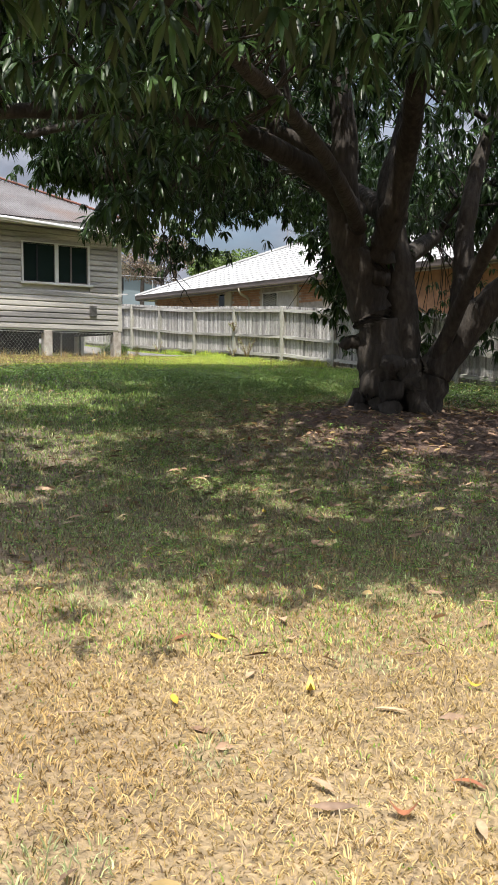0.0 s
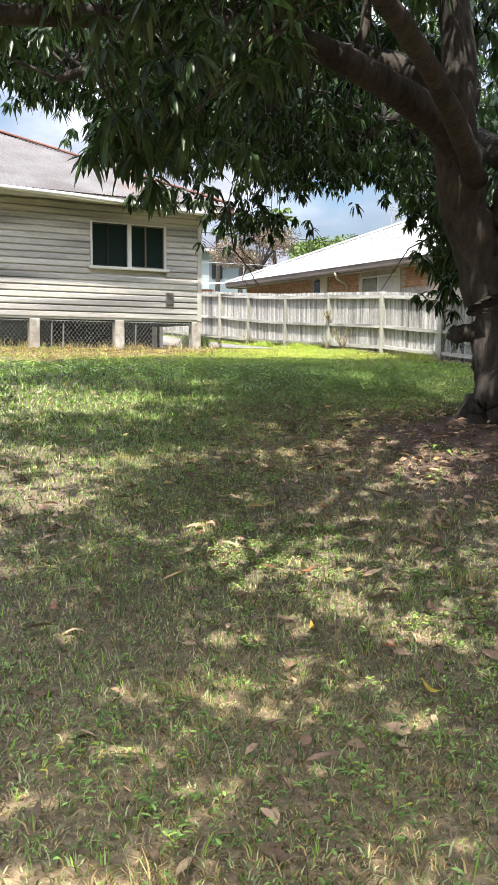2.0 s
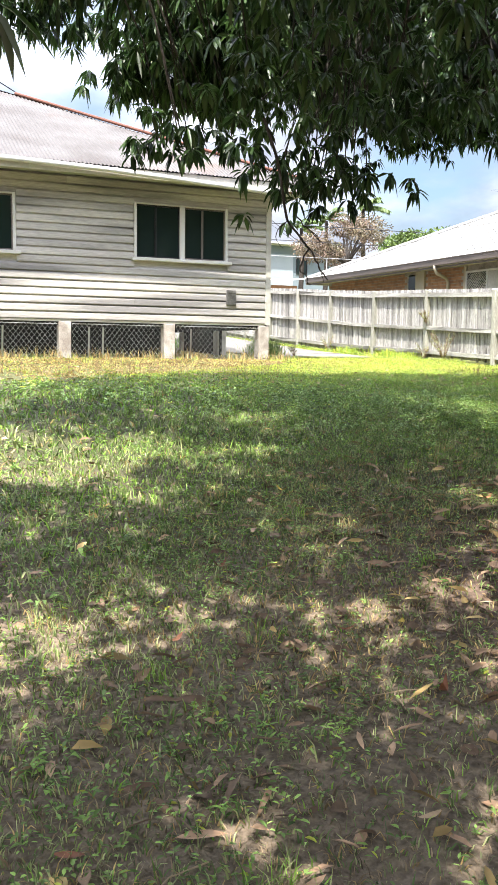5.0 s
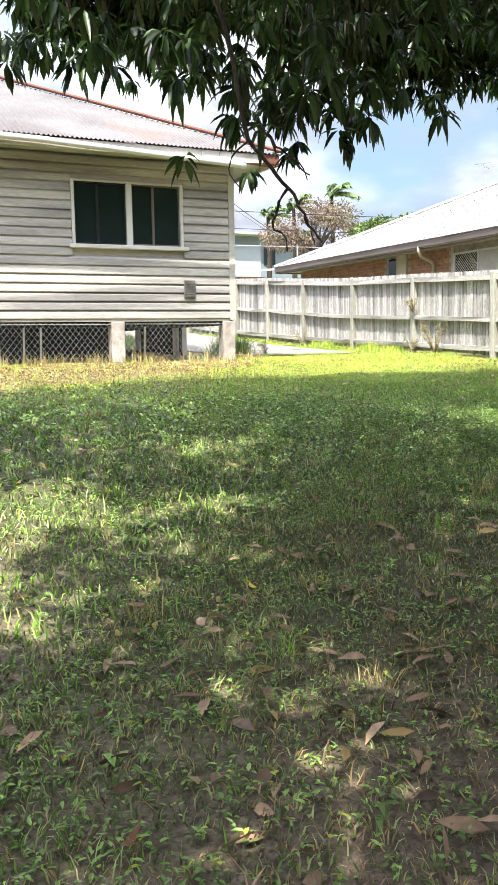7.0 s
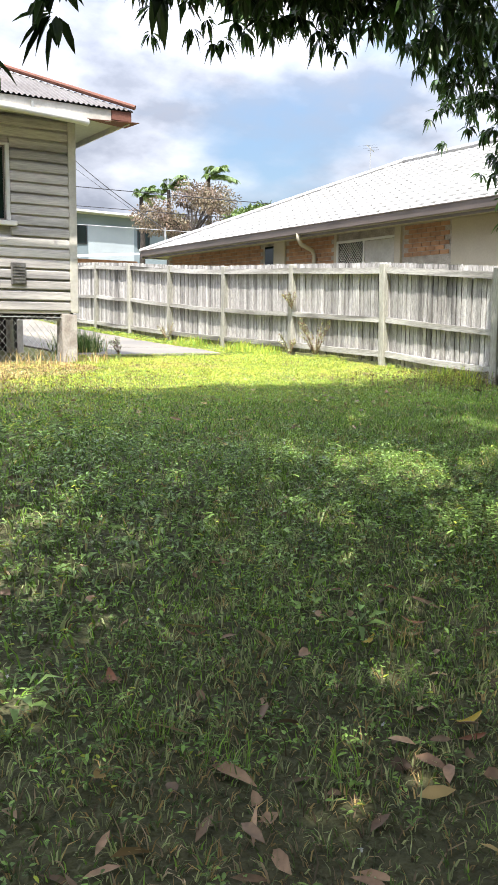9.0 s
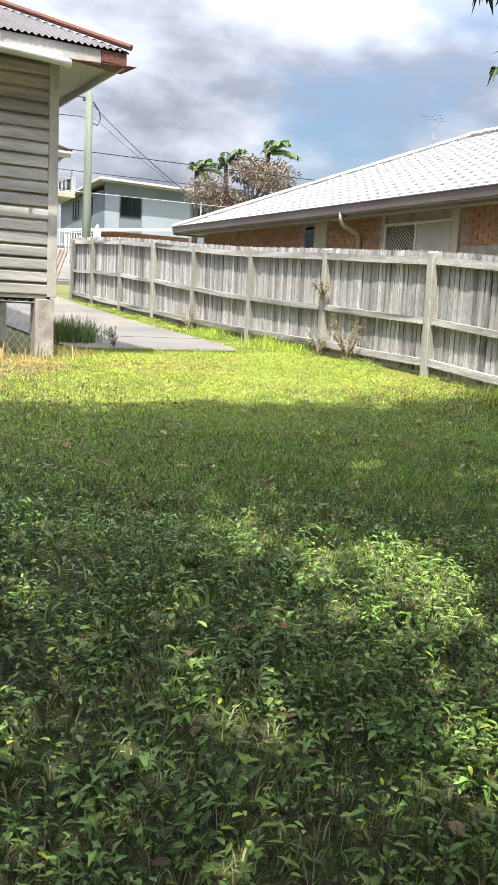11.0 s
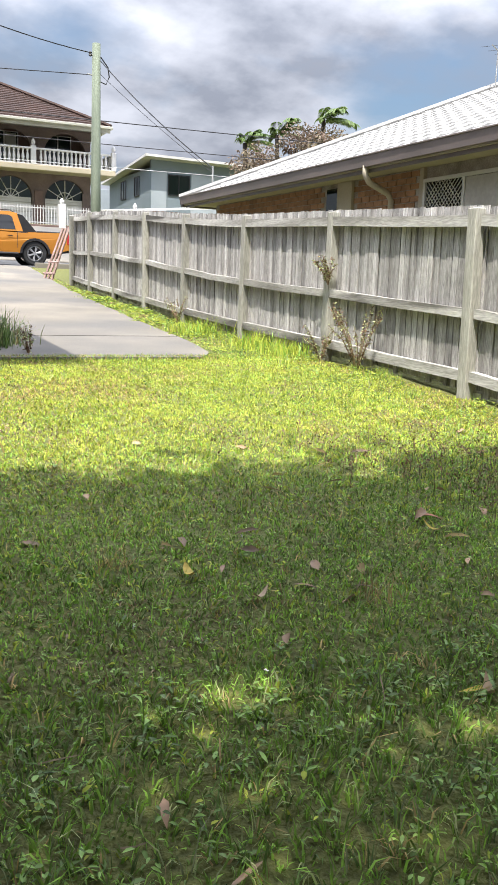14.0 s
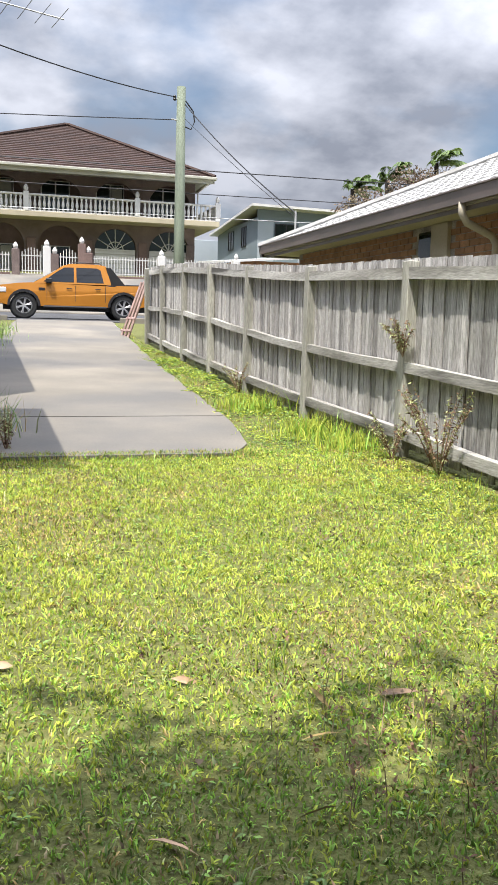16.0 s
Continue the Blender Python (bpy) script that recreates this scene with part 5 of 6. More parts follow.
    # fringe hanging over the near end of the slab
    E = np.stack([nr.uniform(11.9, 15.1, 9000), 23.66 + nr.normal(0, 0.05, 9000)], 1)
    n = len(E)
    blades("edge_grass", E, nr.uniform(0.035, 0.075, n), nr.uniform(0.005, 0.009, n), nr.uniform(0.2, 1.2, n), nr.choice([0, 2, 3, 4], n), GRASSES, nr, "unmown grass fringe over the end of the concrete")
    # tufts with long blades
    T = scatter(520, nr)
    T = T[free(T) & (mound(T) < 0.3)]
    T = np.concatenate([T, np.stack([nr.uniform(15.6, 16.3, 45), nr.uniform(19.5, 34, 45)], 1), np.stack([nr.uniform(15.6, 16.2, 16), nr.uniform(24.2, 25.3, 16)], 1)])
    B = np.repeat(T, 36, 0) + nr.normal(0, 0.045, (len(T) * 36, 2))
    big = np.where(B[:, 0] > 15.3, 0.95, 1.0)
    dead = np.repeat(nr.random_sample(len(T)), 36) < 0.35
    sl = np.where(B[:, 1] > 18, np.where(nr.random_sample(len(B)) < 0.5, 2, 3), np.where(along(B) < 6, 0, np.where(dead, 0, 2)))
    sl[nr.random_sample(len(B)) < 0.25] = 1
    blades("grass_tufts", B, nr.uniform(0.06, 0.15, len(B)) * big, nr.uniform(0.003, 0.0055, len(B)) * big, nr.uniform(0.1, 1.2, len(B)), sl, GRASSES, nr, "longer tufts of grass")
    weeds(nr)
    litter(nr)


def weeds(nr):
    """Low broad-leaved plants, small and close on the green side, coarse and tall past the tree."""
    W = scatter(210000, nr, 0, 16.3)
    s, away = along(W), off_way(W)
    right = W[:, 0] * 0.81 - W[:, 1] * 0.586
    w = np.clip((s - 8.5) / 3, 0, 1) * np.clip((22.0 - s) / 2.5, 0, 1) * np.clip(0.6 + 0.8 * wobble(W[:, 0], W[:, 1], 0.9, 7.0), 0.15, 1) * (1 - mound(W)) * (0.30 + 0.70 * np.clip((1.0 - right) / 2.5, 0, 1))
    coarse = np.clip((s - 15.6) / 1.2, 0, 1) * np.clip((20.6 - s) / 1.6, 0, 1)
    w = np.maximum(w, coarse * np.clip(0.85 + 0.5 * wobble(W[:, 0], W[:, 1], 1.3, 7.0), 0.3, 1))
    w = np.maximum(w, 0.10 * np.clip((s - 20) / 1.0, 0, 1))
    w = np.maximum(w, 0.62 * np.clip((s - 4.4) / 1.0, 0, 1) * np.clip(0.5 + wobble(W[:, 0], W[:, 1], 1.2, 5.0), 0.2, 1) * (1 - mound(W)) * (W[:, 1] < 17))
    w *= np.clip(1.25 - away / 3.2, 0.08, 1) * 0.44
    keep = (nr.random_sample(len(W)) < w) & free(W)
    V = np.stack([nr.uniform(15.0, 16.3, 2600), nr.uniform(20.0, 35, 2600)], 1)
    V = V[(nr.random_sample(2600) < np.clip(0.25 + 0.9 * wobble(V[:, 0], V[:, 1], 1.6, 2.0), 0, 1)) & free(V)]
    W = np.concatenate([W[keep], V, np.array([4.62, 6.6]) + nr.normal(0, 0.24, (40, 2))])
    k = 7
    s = along(W)
    coarse = np.repeat(np.clip((s - 15.4) / 1.4, 0, 1) * np.clip((20.2 - s) / 1.6, 0, 1), k)
    far = np.repeat(1 + 0.35 * np.clip(off_way(W) - 1.5, 0, 4), k)
    mown = np.repeat(np.clip((W[:, 1] - 16.8) / 1.2, 0, 1), k)
    coarse = coarse * (1 - mown)
    base = np.repeat(np.column_stack([W, height(W[:, 0], W[:, 1])]), k, 0)
    tall = np.repeat(nr.uniform(0.02, 0.07, len(W)) * np.where(W[:, 0] > 15, 2.6, 1), k) * (1 + 2.0 * coarse) * (1 - 0.55 * mown)
    base = base + nr.normal(0, 0.022, base.shape) * np.array([1, 1, 0]) * (1 + coarse)[:, None]
    base[:, 2] += tall * nr.uniform(0.2, 1, len(base))
    az = nr.uniform(0, math.tau, len(base))
    D = np.stack([np.cos(az), np.sin(az), nr.uniform(-0.15, 0.6, len(base))], 1)
    big = (1 + 0.75 * coarse * nr.random_sample(len(base)) ** 1.5) * far * nr.uniform(0.7, 1.2, len(base))
    V, L, S = leaflets(base, D, nr.uniform(0.016, 0.036, len(base)) * big, nr.uniform(0.007, 0.015, len(base)) * big, nr.uniform(0.05, 0.35, len(base)))
    pick = np.where(nr.random_sample(len(base)) < 0.18, 1, 0) + np.where(nr.random_sample(len(base)) < 0.4 * mown + 0.05, 2, 0)
    pick = np.clip(pick, 0, 2)
    tagged(new("weeds", raw("weeds", V, L, S, [WEED, DEEP, LIME], np.repeat(pick, 2))), "low broad-leaved green weeds among the grass", "weeds", kind="stuff")
    # coarse plants with long leaves from one root
    C = scatter(5200, nr, 4, 16)
    s = along(C)
    w = np.clip((s - 15.5) / 1.2, 0, 1) * np.clip((20.3 - s) / 1.6, 0, 1) * (C[:, 1] < 17) + 0.05 * (s > 8) * (C[:, 1] < 17)
    C = C[(nr.random_sample(len(C)) < w) & free(C)]
    C = np.concatenate([C, DOCKS])
    k = 9
    root = np.repeat(np.column_stack([C, height(C[:, 0], C[:, 1])]), k, 0)
    az = nr.uniform(0, math.tau, len(root))
    D = np.stack([np.cos(az), np.sin(az), nr.uniform(0.25, 1.1, len(root))], 1)
    size = np.repeat(np.concatenate([nr.uniform(0.5, 1.0, len(C) - len(DOCKS)), np.full(len(DOCKS), 1.25)]), k)
    root = root + D * (0.02 + 0.05 * nr.random_sample(len(root)) * size)[:, None]
    V, L, S = leaf_arrays(root, D, nr.uniform(0.07, 0.14, len(root)) * size, nr.uniform(0.022, 0.04, len(root)) * size, nr.uniform(0.3, 0.9, len(root)), nr.uniform(-.4, .4, len(root)), simple=True)
    tagged(new("broad_weeds", raw("broad_weeds", V, L, S, WEED)), "coarse weeds with long arching green leaves", "weeds", kind="stuff")
    # white clover heads
    C = scatter(900, nr, 5, 16)
    C = C[(along(C) > 13) & (C[:, 1] < 18) & (off_way(C) < 2.5) & free(C)]
    B = np.repeat(np.column_stack([C, height(C[:, 0], C[:, 1]) + nr.uniform(0.05, 0.10, len(C))]), 7, 0)
    V, L, S = leaflets(B, nr.normal(0, 1, B.shape) + np.array([0, 0, 0.5]), np.full(len(B), 0.009), np.full(len(B), 0.006), np.full(len(B), 0.2))
    tagged(new("clover_heads", raw("clover_heads", V, L, S, WHITE)), "tiny white clover flower heads in the weeds", "flowers", kind="stuff")
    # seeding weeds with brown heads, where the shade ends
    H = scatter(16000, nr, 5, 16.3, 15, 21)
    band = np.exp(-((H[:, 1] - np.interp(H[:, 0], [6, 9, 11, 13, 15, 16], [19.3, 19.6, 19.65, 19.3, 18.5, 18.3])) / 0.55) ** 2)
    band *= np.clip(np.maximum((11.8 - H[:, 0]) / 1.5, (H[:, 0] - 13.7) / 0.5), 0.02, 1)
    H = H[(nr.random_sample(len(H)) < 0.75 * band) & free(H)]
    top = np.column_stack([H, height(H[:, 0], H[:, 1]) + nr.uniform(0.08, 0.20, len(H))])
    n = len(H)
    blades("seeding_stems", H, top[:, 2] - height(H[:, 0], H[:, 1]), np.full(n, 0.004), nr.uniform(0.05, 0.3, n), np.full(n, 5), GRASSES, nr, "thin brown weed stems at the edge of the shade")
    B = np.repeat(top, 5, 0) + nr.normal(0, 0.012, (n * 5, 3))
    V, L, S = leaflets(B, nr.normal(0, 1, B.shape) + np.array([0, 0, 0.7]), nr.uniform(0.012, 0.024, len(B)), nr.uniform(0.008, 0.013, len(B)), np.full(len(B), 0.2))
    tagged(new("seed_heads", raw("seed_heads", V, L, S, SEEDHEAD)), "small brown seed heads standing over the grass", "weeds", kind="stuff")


DOCKS = np.array([(11.25, 14.4), (11.05, 14.65), (10.8, 15.25), (11.5, 15.0), (9.1, 12.9), (7.6, 12.9), (6.6, 12.6)])


def litter(nr):
    # thickest round the trunk
    Q = scatter(34000, nr, -2, 16.2, -1, 20)
    pr = 0.035 + 0.9 * mound(Q) + 0.30 * np.exp(-(((Q[:, 0] - 6.0) / 3.0) ** 2 + ((Q[:, 1] - 7.0) / 4.2) ** 2)) + 0.5 * np.clip((Q[:, 0] - 10.5) / 3, 0, 1) * (Q[:, 1] < 11)
    pr += 0.3 * np.exp(-(((Q[:, 0] - 8.2) / 1.3) ** 2 + ((Q[:, 1] - 11.2) / 1.3) ** 2))
    Q = Q[(nr.random_sample(len(Q)) < pr) & (np.hypot(Q[:, 0] - 8.9, Q[:, 1] - 8.8) > 0.5)]
    base = np.column_stack([Q, height(Q[:, 0], Q[:, 1]) + nr.uniform(0.008, 0.035, len(Q))])
    az = nr.uniform(0, math.tau, len(base))
    D = np.stack([np.cos(az), np.sin(az), nr.uniform(-0.12, 0.3, len(base))], 1)
    V, L, S = leaf_arrays(base, D, nr.uniform(0.05, 0.17, len(base)), nr.uniform(0.018, 0.045, len(base)), nr.uniform(-0.1, 0.35, len(base)), nr.uniform(-.9, .9, len(base)))
    tagged(new("leaf_litter", raw("leaf_litter", V, L, S, [LITTER, STRAW], np.repeat(np.where(nr.random_sample(len(base)) < 0.12, 1, 0), 6))), "dead brown mango leaves lying on the ground", "leaf litter", kind="stuff")
    # short fallen twigs
    C = scatter(2600, nr, -1, 14, 1, 18)
    C = C[(nr.random_sample(len(C)) < 0.12 + 0.6 * mound(C) + 0.25 * np.exp(-(((C[:, 0] - 6.0) / 3.0) ** 2 + ((C[:, 1] - 7.5) / 4.2) ** 2))) & (np.hypot(C[:, 0] - 8.9, C[:, 1] - 8.8) > 0.6)]
    s = Shape()
    for x, y in C:
        a, b, l = nr.uniform(0, math.tau), nr.uniform(-0.5, 0.5), nr.uniform(0.06, 0.28)
        z = float(height(x, y)) + 0.022
        p = Vector((x, y, z))
        q = p + Vector((math.cos(a), math.sin(a), 0.05)) * l * 0.5
        s.tube([p, q, q + Vector((math.cos(a + b), math.sin(a + b), -0.03)) * l * 0.5], [0.003, 0.0026, 0.0015], 3, cap=False)
    solid("fallen_twigs", s, DUN, label="short brown fallen twigs in the litter", category="litter", kind="stuff")


lawn()

# ---- across the road ----


def wheel_of(x, z, y, s, ute):
    w = part("wheel", Shape().add(*ring(x, z, y, 0.42, 0.28, 0.25, s, 28)), TYRE, ute, "black tyre on an alloy rim")
    part("rim", Shape().add(*ring(x, z, y + s * 0.02, 0.282, 0.245, 0.17, s, 24)), ALLOY, w)
    hub = Shape()
    for k in range(6):
        a = math.tau * k / 6 + 0.3
        for d in (-0.11, 0.11):
            p = Vector((x + 0.05 * math.cos(a), y + s * 0.05, z + 0.05 * math.sin(a)))
            q = Vector((x + 0.25 * math.cos(a + d), y + s * 0.04, z + 0.25 * math.sin(a + d)))
            hub.tube([p, q], [0.022, 0.017], 5)
    part("spoke", hub, ALLOY, w)
    part("hub_cap", Shape().tube([(x, y + s * 0.03, z), (x, y + s * 0.07, z)], 0.06, 12), ALLOY, w)
    part("brake_disc", Shape().tube([(x, y + s * 0.09, z), (x, y + s * 0.11, z)], 0.22, 16), BLACKP, w)


def ring(x, z, y, r1, r0, w, s, n):
    """A tyre-like ring round the y axis, its face at y and its depth towards s."""
    prof = [(r0, 0.0), (r1 - 0.05, 0.0), (r1 - 0.012, 0.02), (r1, 0.05), (r1, w - 0.05), (r1 - 0.03, w), (r0, w)]
    vs = [(x + r * math.cos(math.tau * k / n), y + s * d, z + r * math.sin(math.tau * k / n)) for r, d in prof for k in range(n)]
    m = len(prof)
    fs = [(i * n + k, i * n + (k + 1) % n, ((i + 1) % m) * n + (k + 1) % n, ((i + 1) % m) * n + k) for i in range(m) for k in range(n)]
    return vs, fs


def arch_points(cx, cz, r, n=10, a0=180, a1=0):
    return [(cx + r * math.cos(radians(a0 + (a1 - a0) * k / n)), cz + r * math.sin(radians(a0 + (a1 - a0) * k / n))) for k in range(n + 1)]


def ute():
    g = 2.865
    y0, y1 = 45.4, 47.25
    u = thing("ute", (15.5, 46.3, g), "orange dual cab utility truck with black trim parked on the road", "car")
    fx, rx, wz = 13.84, 17.02, g + 0.42
    out = [(12.95, g + 0.52)] + arch_points(fx, wz, 0.47, 10) + arch_points(rx, wz, 0.47, 10) + \
        [(18.2, g + 0.58), (18.24, g + 1.0), (18.2, g + 1.16), (16.78, g + 1.13), (16.76, g + 1.10), (14.2, g + 1.16), (13.7, g + 1.13), (13.1, g + 1.04), (12.93, g + 0.9), (12.9, g + 0.6)]
    body = Shape()
    n = len(out)
    vs = []
    for yy, inset in ((y0 + 0.05, 0.012), (y0, 0.0), (y1, 0.0), (y1 - 0.05, 0.012)):
        for x, z in out:
            top = max(0.0, z - (g + 0.85)) / 0.3
            yv = yy + (0.05 * top if yy < 46 else -0.05 * top)
            vs.append((x, yv, z))
    fs = [(k * n + i, k * n + (i + 1) % n, (k + 1) * n + (i + 1) % n, (k + 1) * n + i) for k in (1,) for i in range(n)]
    fs += [tuple(range(n, 2 * n))[::-1], tuple(range(2 * n, 3 * n))]
    body.add(vs, fs)
    part("body", body, ORANGE, u)
    # cabin: roof and pillars, leaning inwards
    cab = Shape()
    low = [(14.12, g + 1.15), (16.74, g + 1.12)]
    pts = [(14.12, 1.14), (14.75, 1.5), (15.1, 1.74), (15.35, 1.80), (16.2, 1.80), (16.45, 1.76), (16.62, 1.15)]
    vs = []
    for side in (0, 1):
        for x, h in pts:
            lean = 0.16 * (h - 1.14) / 0.66 + 0.04
            vs.append((x, (y0 + lean) if side == 0 else (y1 - lean), g + h))
    m = len(pts)
    fs = [(i, i + 1, m + i + 1, m + i) for i in range(m - 1)] + [tuple(range(m))[::-1], tuple(range(m, 2 * m))]
    part("cabin", cab.add(vs, fs), ORANGE, u)

    def pane(name, poly):
        for side in (0, 1):
            q = []
            for x, h in poly:
                lean = 0.16 * (h - 1.14) / 0.66 + 0.04
                q.append((x, y0 + lean - 0.008 if side == 0 else y1 - lean + 0.008, g + h))
            part(name, Shape().add(q, [tuple(range(len(q)))]), CARGLASS, u, "dark side window")
    pane("front_side_window", [(14.45, 1.2), (15.42, 1.2), (15.42, 1.68), (15.12, 1.67), (14.85, 1.5)])
    pane("rear_side_window", [(15.50, 1.2), (16.38, 1.2), (16.28, 1.62), (16.16, 1.68), (15.50, 1.68)])
    part("windscreen", Shape().add([(14.2, y0 + 0.16, g + 1.2), (14.2, y1 - 0.16, g + 1.2), (15.08, y1 - 0.26, g + 1.735), (15.08, y0 + 0.26, g + 1.735)], [(0, 1, 2, 3)]), CARGLASS, u)
    for x in (14.55, 15.46, 16.42):
        part("door_gap", Shape().box(x, x + 0.012, y0 - 0.003, y0 + 0.01, g + 0.58, g + 1.1), BLACKP, u)
    for x in (15.18, 16.1):
        part("door_handle", Shape().box(x, x + 0.17, y0 - 0.02, y0 - 0.001, g + 0.98, g + 1.01, 0.006), BLACKP, u)
    for s in (1, -1):
        yy = y0 if s > 0 else y1
        part("wing_mirror", Shape().box(14.52, 14.72, yy - s * 0.2, yy + s * 0.05, g + 1.14, g + 1.30, 0.03), BLACKP, u)
        part("side_step", Shape().tube([(14.45, yy - s * 0.0, g + 0.40), (16.45, yy - s * 0.0, g + 0.40)], 0.045, 8), BLACKP, u)
        part("headlamp", Shape().box(12.92, 13.3, yy - s * 0.004, yy + s * 0.12, g + 0.82, g + 0.98, 0.02), LAMPW, u)
        part("tail_lamp", Shape().box(18.12, 18.255, yy - s * 0.004, yy + s * 0.1, g + 0.78, g + 1.14, 0.01), LAMPR, u)
        for wx in (fx, rx):
            part("wheel_arch_trim", Shape().prism(arch_points(wx, wz, 0.52) + arch_points(wx, wz, 0.44)[::-1], 1, yy - s * 0.02, yy + s * 0.03), BLACKP, u)
    part("fender_vent", Shape().box(14.3, 14.5, y0 - 0.006, y0 + 0.01, g + 0.92, g + 1.0, 0.003), BLACKP, u)
    part("front_bumper", Shape().box(12.78, 13.0, y0 + 0.03, y1 - 0.03, g + 0.38, g + 0.72, 0.05), BLACKP, u, "black bull bar bumper")
    part("bull_bar", Shape().tube([(12.82, y0 + 0.15, g + 0.6), (12.78, y0 + 0.2, g + 1.1), (12.78, y1 - 0.2, g + 1.1), (12.82, y1 - 0.15, g + 0.6)], 0.035, 8), BLACKP, u)
    part("rear_bumper", Shape().box(18.15, 18.32, y0 + 0.05, y1 - 0.05, g + 0.5, g + 0.68, 0.03), BLACKP, u)
    for yy in (y0 + 0.12, y1 - 0.2):
        part("sports_bar", Shape().prism([(16.62, g + 1.13), (16.45, g + 1.72), (16.62, g + 1.70), (17.05, g + 1.2), (17.1, g + 1.13)], 1, yy, yy + 0.08), BLACKP, u, "black sports bar")
    part("tray_liner", Shape().box(17.1, 18.15, y0 + 0.08, y1 - 0.08, g + 1.12, g + 1.19, 0.02), BLACKP, u, "black tray cover")
    for yy in (y0 + 0.3, y1 - 0.3):
        part("roof_rail", Shape().tube([(15.3, yy, g + 1.79), (15.4, yy, g + 1.85), (16.25, yy, g + 1.85), (16.35, yy, g + 1.78)], 0.018, 6), BLACKP, u)
    part("chassis", Shape().box(13.2, 17.9, y0 + 0.3, y1 - 0.3, g + 0.30, g + 0.52), BLACKP, u)
    for x in (fx, rx):
        wheel_of(x, wz, y0 + 0.02, 1, u)
        wheel_of(x, wz, y1 - 0.02, -1, u)
    part("number_plate", Shape().box(18.325, 18.33, 46.1, 46.5, g + 0.72, g + 0.84), WHITE, u)


ute()


def arched_bay(x0, x1, cx, r, zb, zs, zt):
    return [(x0, zb), (cx - r, zb)] + arch_points(cx, zs, r, 14) + [(cx + r, zb), (x1, zb), (x1, zt), (x0, zt)]


def villa():
    """Two storeys with arches, a balustraded balcony and a brown hipped roof."""
    v = thing("brown_villa", (16, 70, 5.4), "two storey brown brick villa with arches and a white balustrade", "house")
    front, gz = 65.5, 5.0
    bays = [(22.4 - 3.02 * k) for k in range(5)]
    x_right, x_left = 23.85, bays[-1] - 1.6
    for k, c in enumerate(bays):
        a, b = c - 1.51, (x_right if k == 0 else c + 1.51)
        up = part("upper_bay", Shape().prism(arched_bay(a, b, c, 1.2, 8.52, 9.3, 10.72), 1, front, front + 0.25), BROWNB, v)
        down = part("lower_bay", Shape().prism(arched_bay(a, b, c, 1.16, gz, 6.85, 8.22), 1, front, front + 0.25), BROWNB if k < 8 else BROWNB, v)
        for z0, z1, zs, r in ((8.53, 9.3, 9.3, 1.16), (gz, 6.85, 6.85, 1.12)):
            lowfl = z0 == gz
            if lowfl and k < 2:
                g = part("garage_door", Shape().box(c - r, c + r, front + 0.12, front + 0.16, gz, 6.8, 0.01), WHITE, down, "white panelled door under a fanlight")
                for j in range(7):
                    part("door_slat", Shape().box(c - r + 0.02, c + r - 0.02, front + 0.105, front + 0.119, gz + 0.1 + 0.25 * j, gz + 0.14 + 0.25 * j), SOFFIT, down)
                part("fanlight", Shape().prism(arch_points(c, zs, r, 14), 1, front + 0.13, front + 0.15), WINDOW, down)
                s = Shape()
                for j in range(1, 6):
                    an = math.pi * j / 6
                    s.tube([(c, front + 0.11, zs), (c + r * math.cos(an), front + 0.11, zs + r * math.sin(an))], 0.025, 4)
                s.tube([(c + 0.45 * math.cos(math.pi * j / 8), front + 0.11, zs + 0.45 * math.sin(math.pi * j / 8)) for j in range(9)], 0.025, 4)
                s.box(c - r, c + r, front + 0.08, front + 0.118, zs - 0.05, zs + 0.04)
                part("fan_bars", s, WHITE, down)
            else:
                yy = front + 1.5
                part("glass_door", Shape().box(c - 0.85, c + 0.6, yy, yy + 0.02, z0, z0 + 2.0), WINDOW, down if lowfl else up)
                part("door_frame", Shape().box(c - 0.15, c - 0.08, yy - 0.03, yy - 0.001, z0, z0 + 2.0).box(c - 0.92, c - 0.86, yy - 0.03, yy + 0.02, z0, z0 + 2.05).box(c + 0.61, c + 0.67, yy - 0.03, yy + 0.02, z0, z0 + 2.05)
                     .box(c - 0.86, c + 0.61, yy - 0.03, yy + 0.02, z0 + 2.0, z0 + 2.05), WHITE, down if lowfl else up)
                if k % 2:
                    part("curtain", Shape().box(c - 0.05, c + 0.55, yy - 0.006, yy - 0.001, z0 + 0.05, z0 + 1.95), SOFFIT, down if lowfl else up, "pale curtain")
    part("back_wall", Shape().box(x_left, x_right, front + 1.55, front + 1.75, gz, 10.7).box(x_right - 0.25, x_right, front + 0.251, 77, gz, 10.7).box(x_left, x_left + 0.2, front + 0.251, 77, gz, 10.7).box(x_left, x_right, 76.8, 77, gz, 10.7), PINKB, v)
    part("plinth", Shape().box(x_left, x_right + 0.5, 62.5, 77, 4.0, gz), CONCRETE, v)
    for k in range(6):
        x = 23.6 if k == 0 else bays[k - 1] - 1.51
        part("brick_pier", Shape().box(x - 0.24, x + 0.24, front - 0.12, front - 0.002, gz, 7.3, 0.02), PINKB if k else BROWNB, v, "pinkish brick pier")
    part("balcony_slab", Shape().box(x_left, 24.9, 63.9, front - 0.001, 8.23, 8.50, 0.02).box(x_right + 0.01, 24.9, front, 70, 8.23, 8.50, 0.02), CREAMS, v, "cream balcony slab")
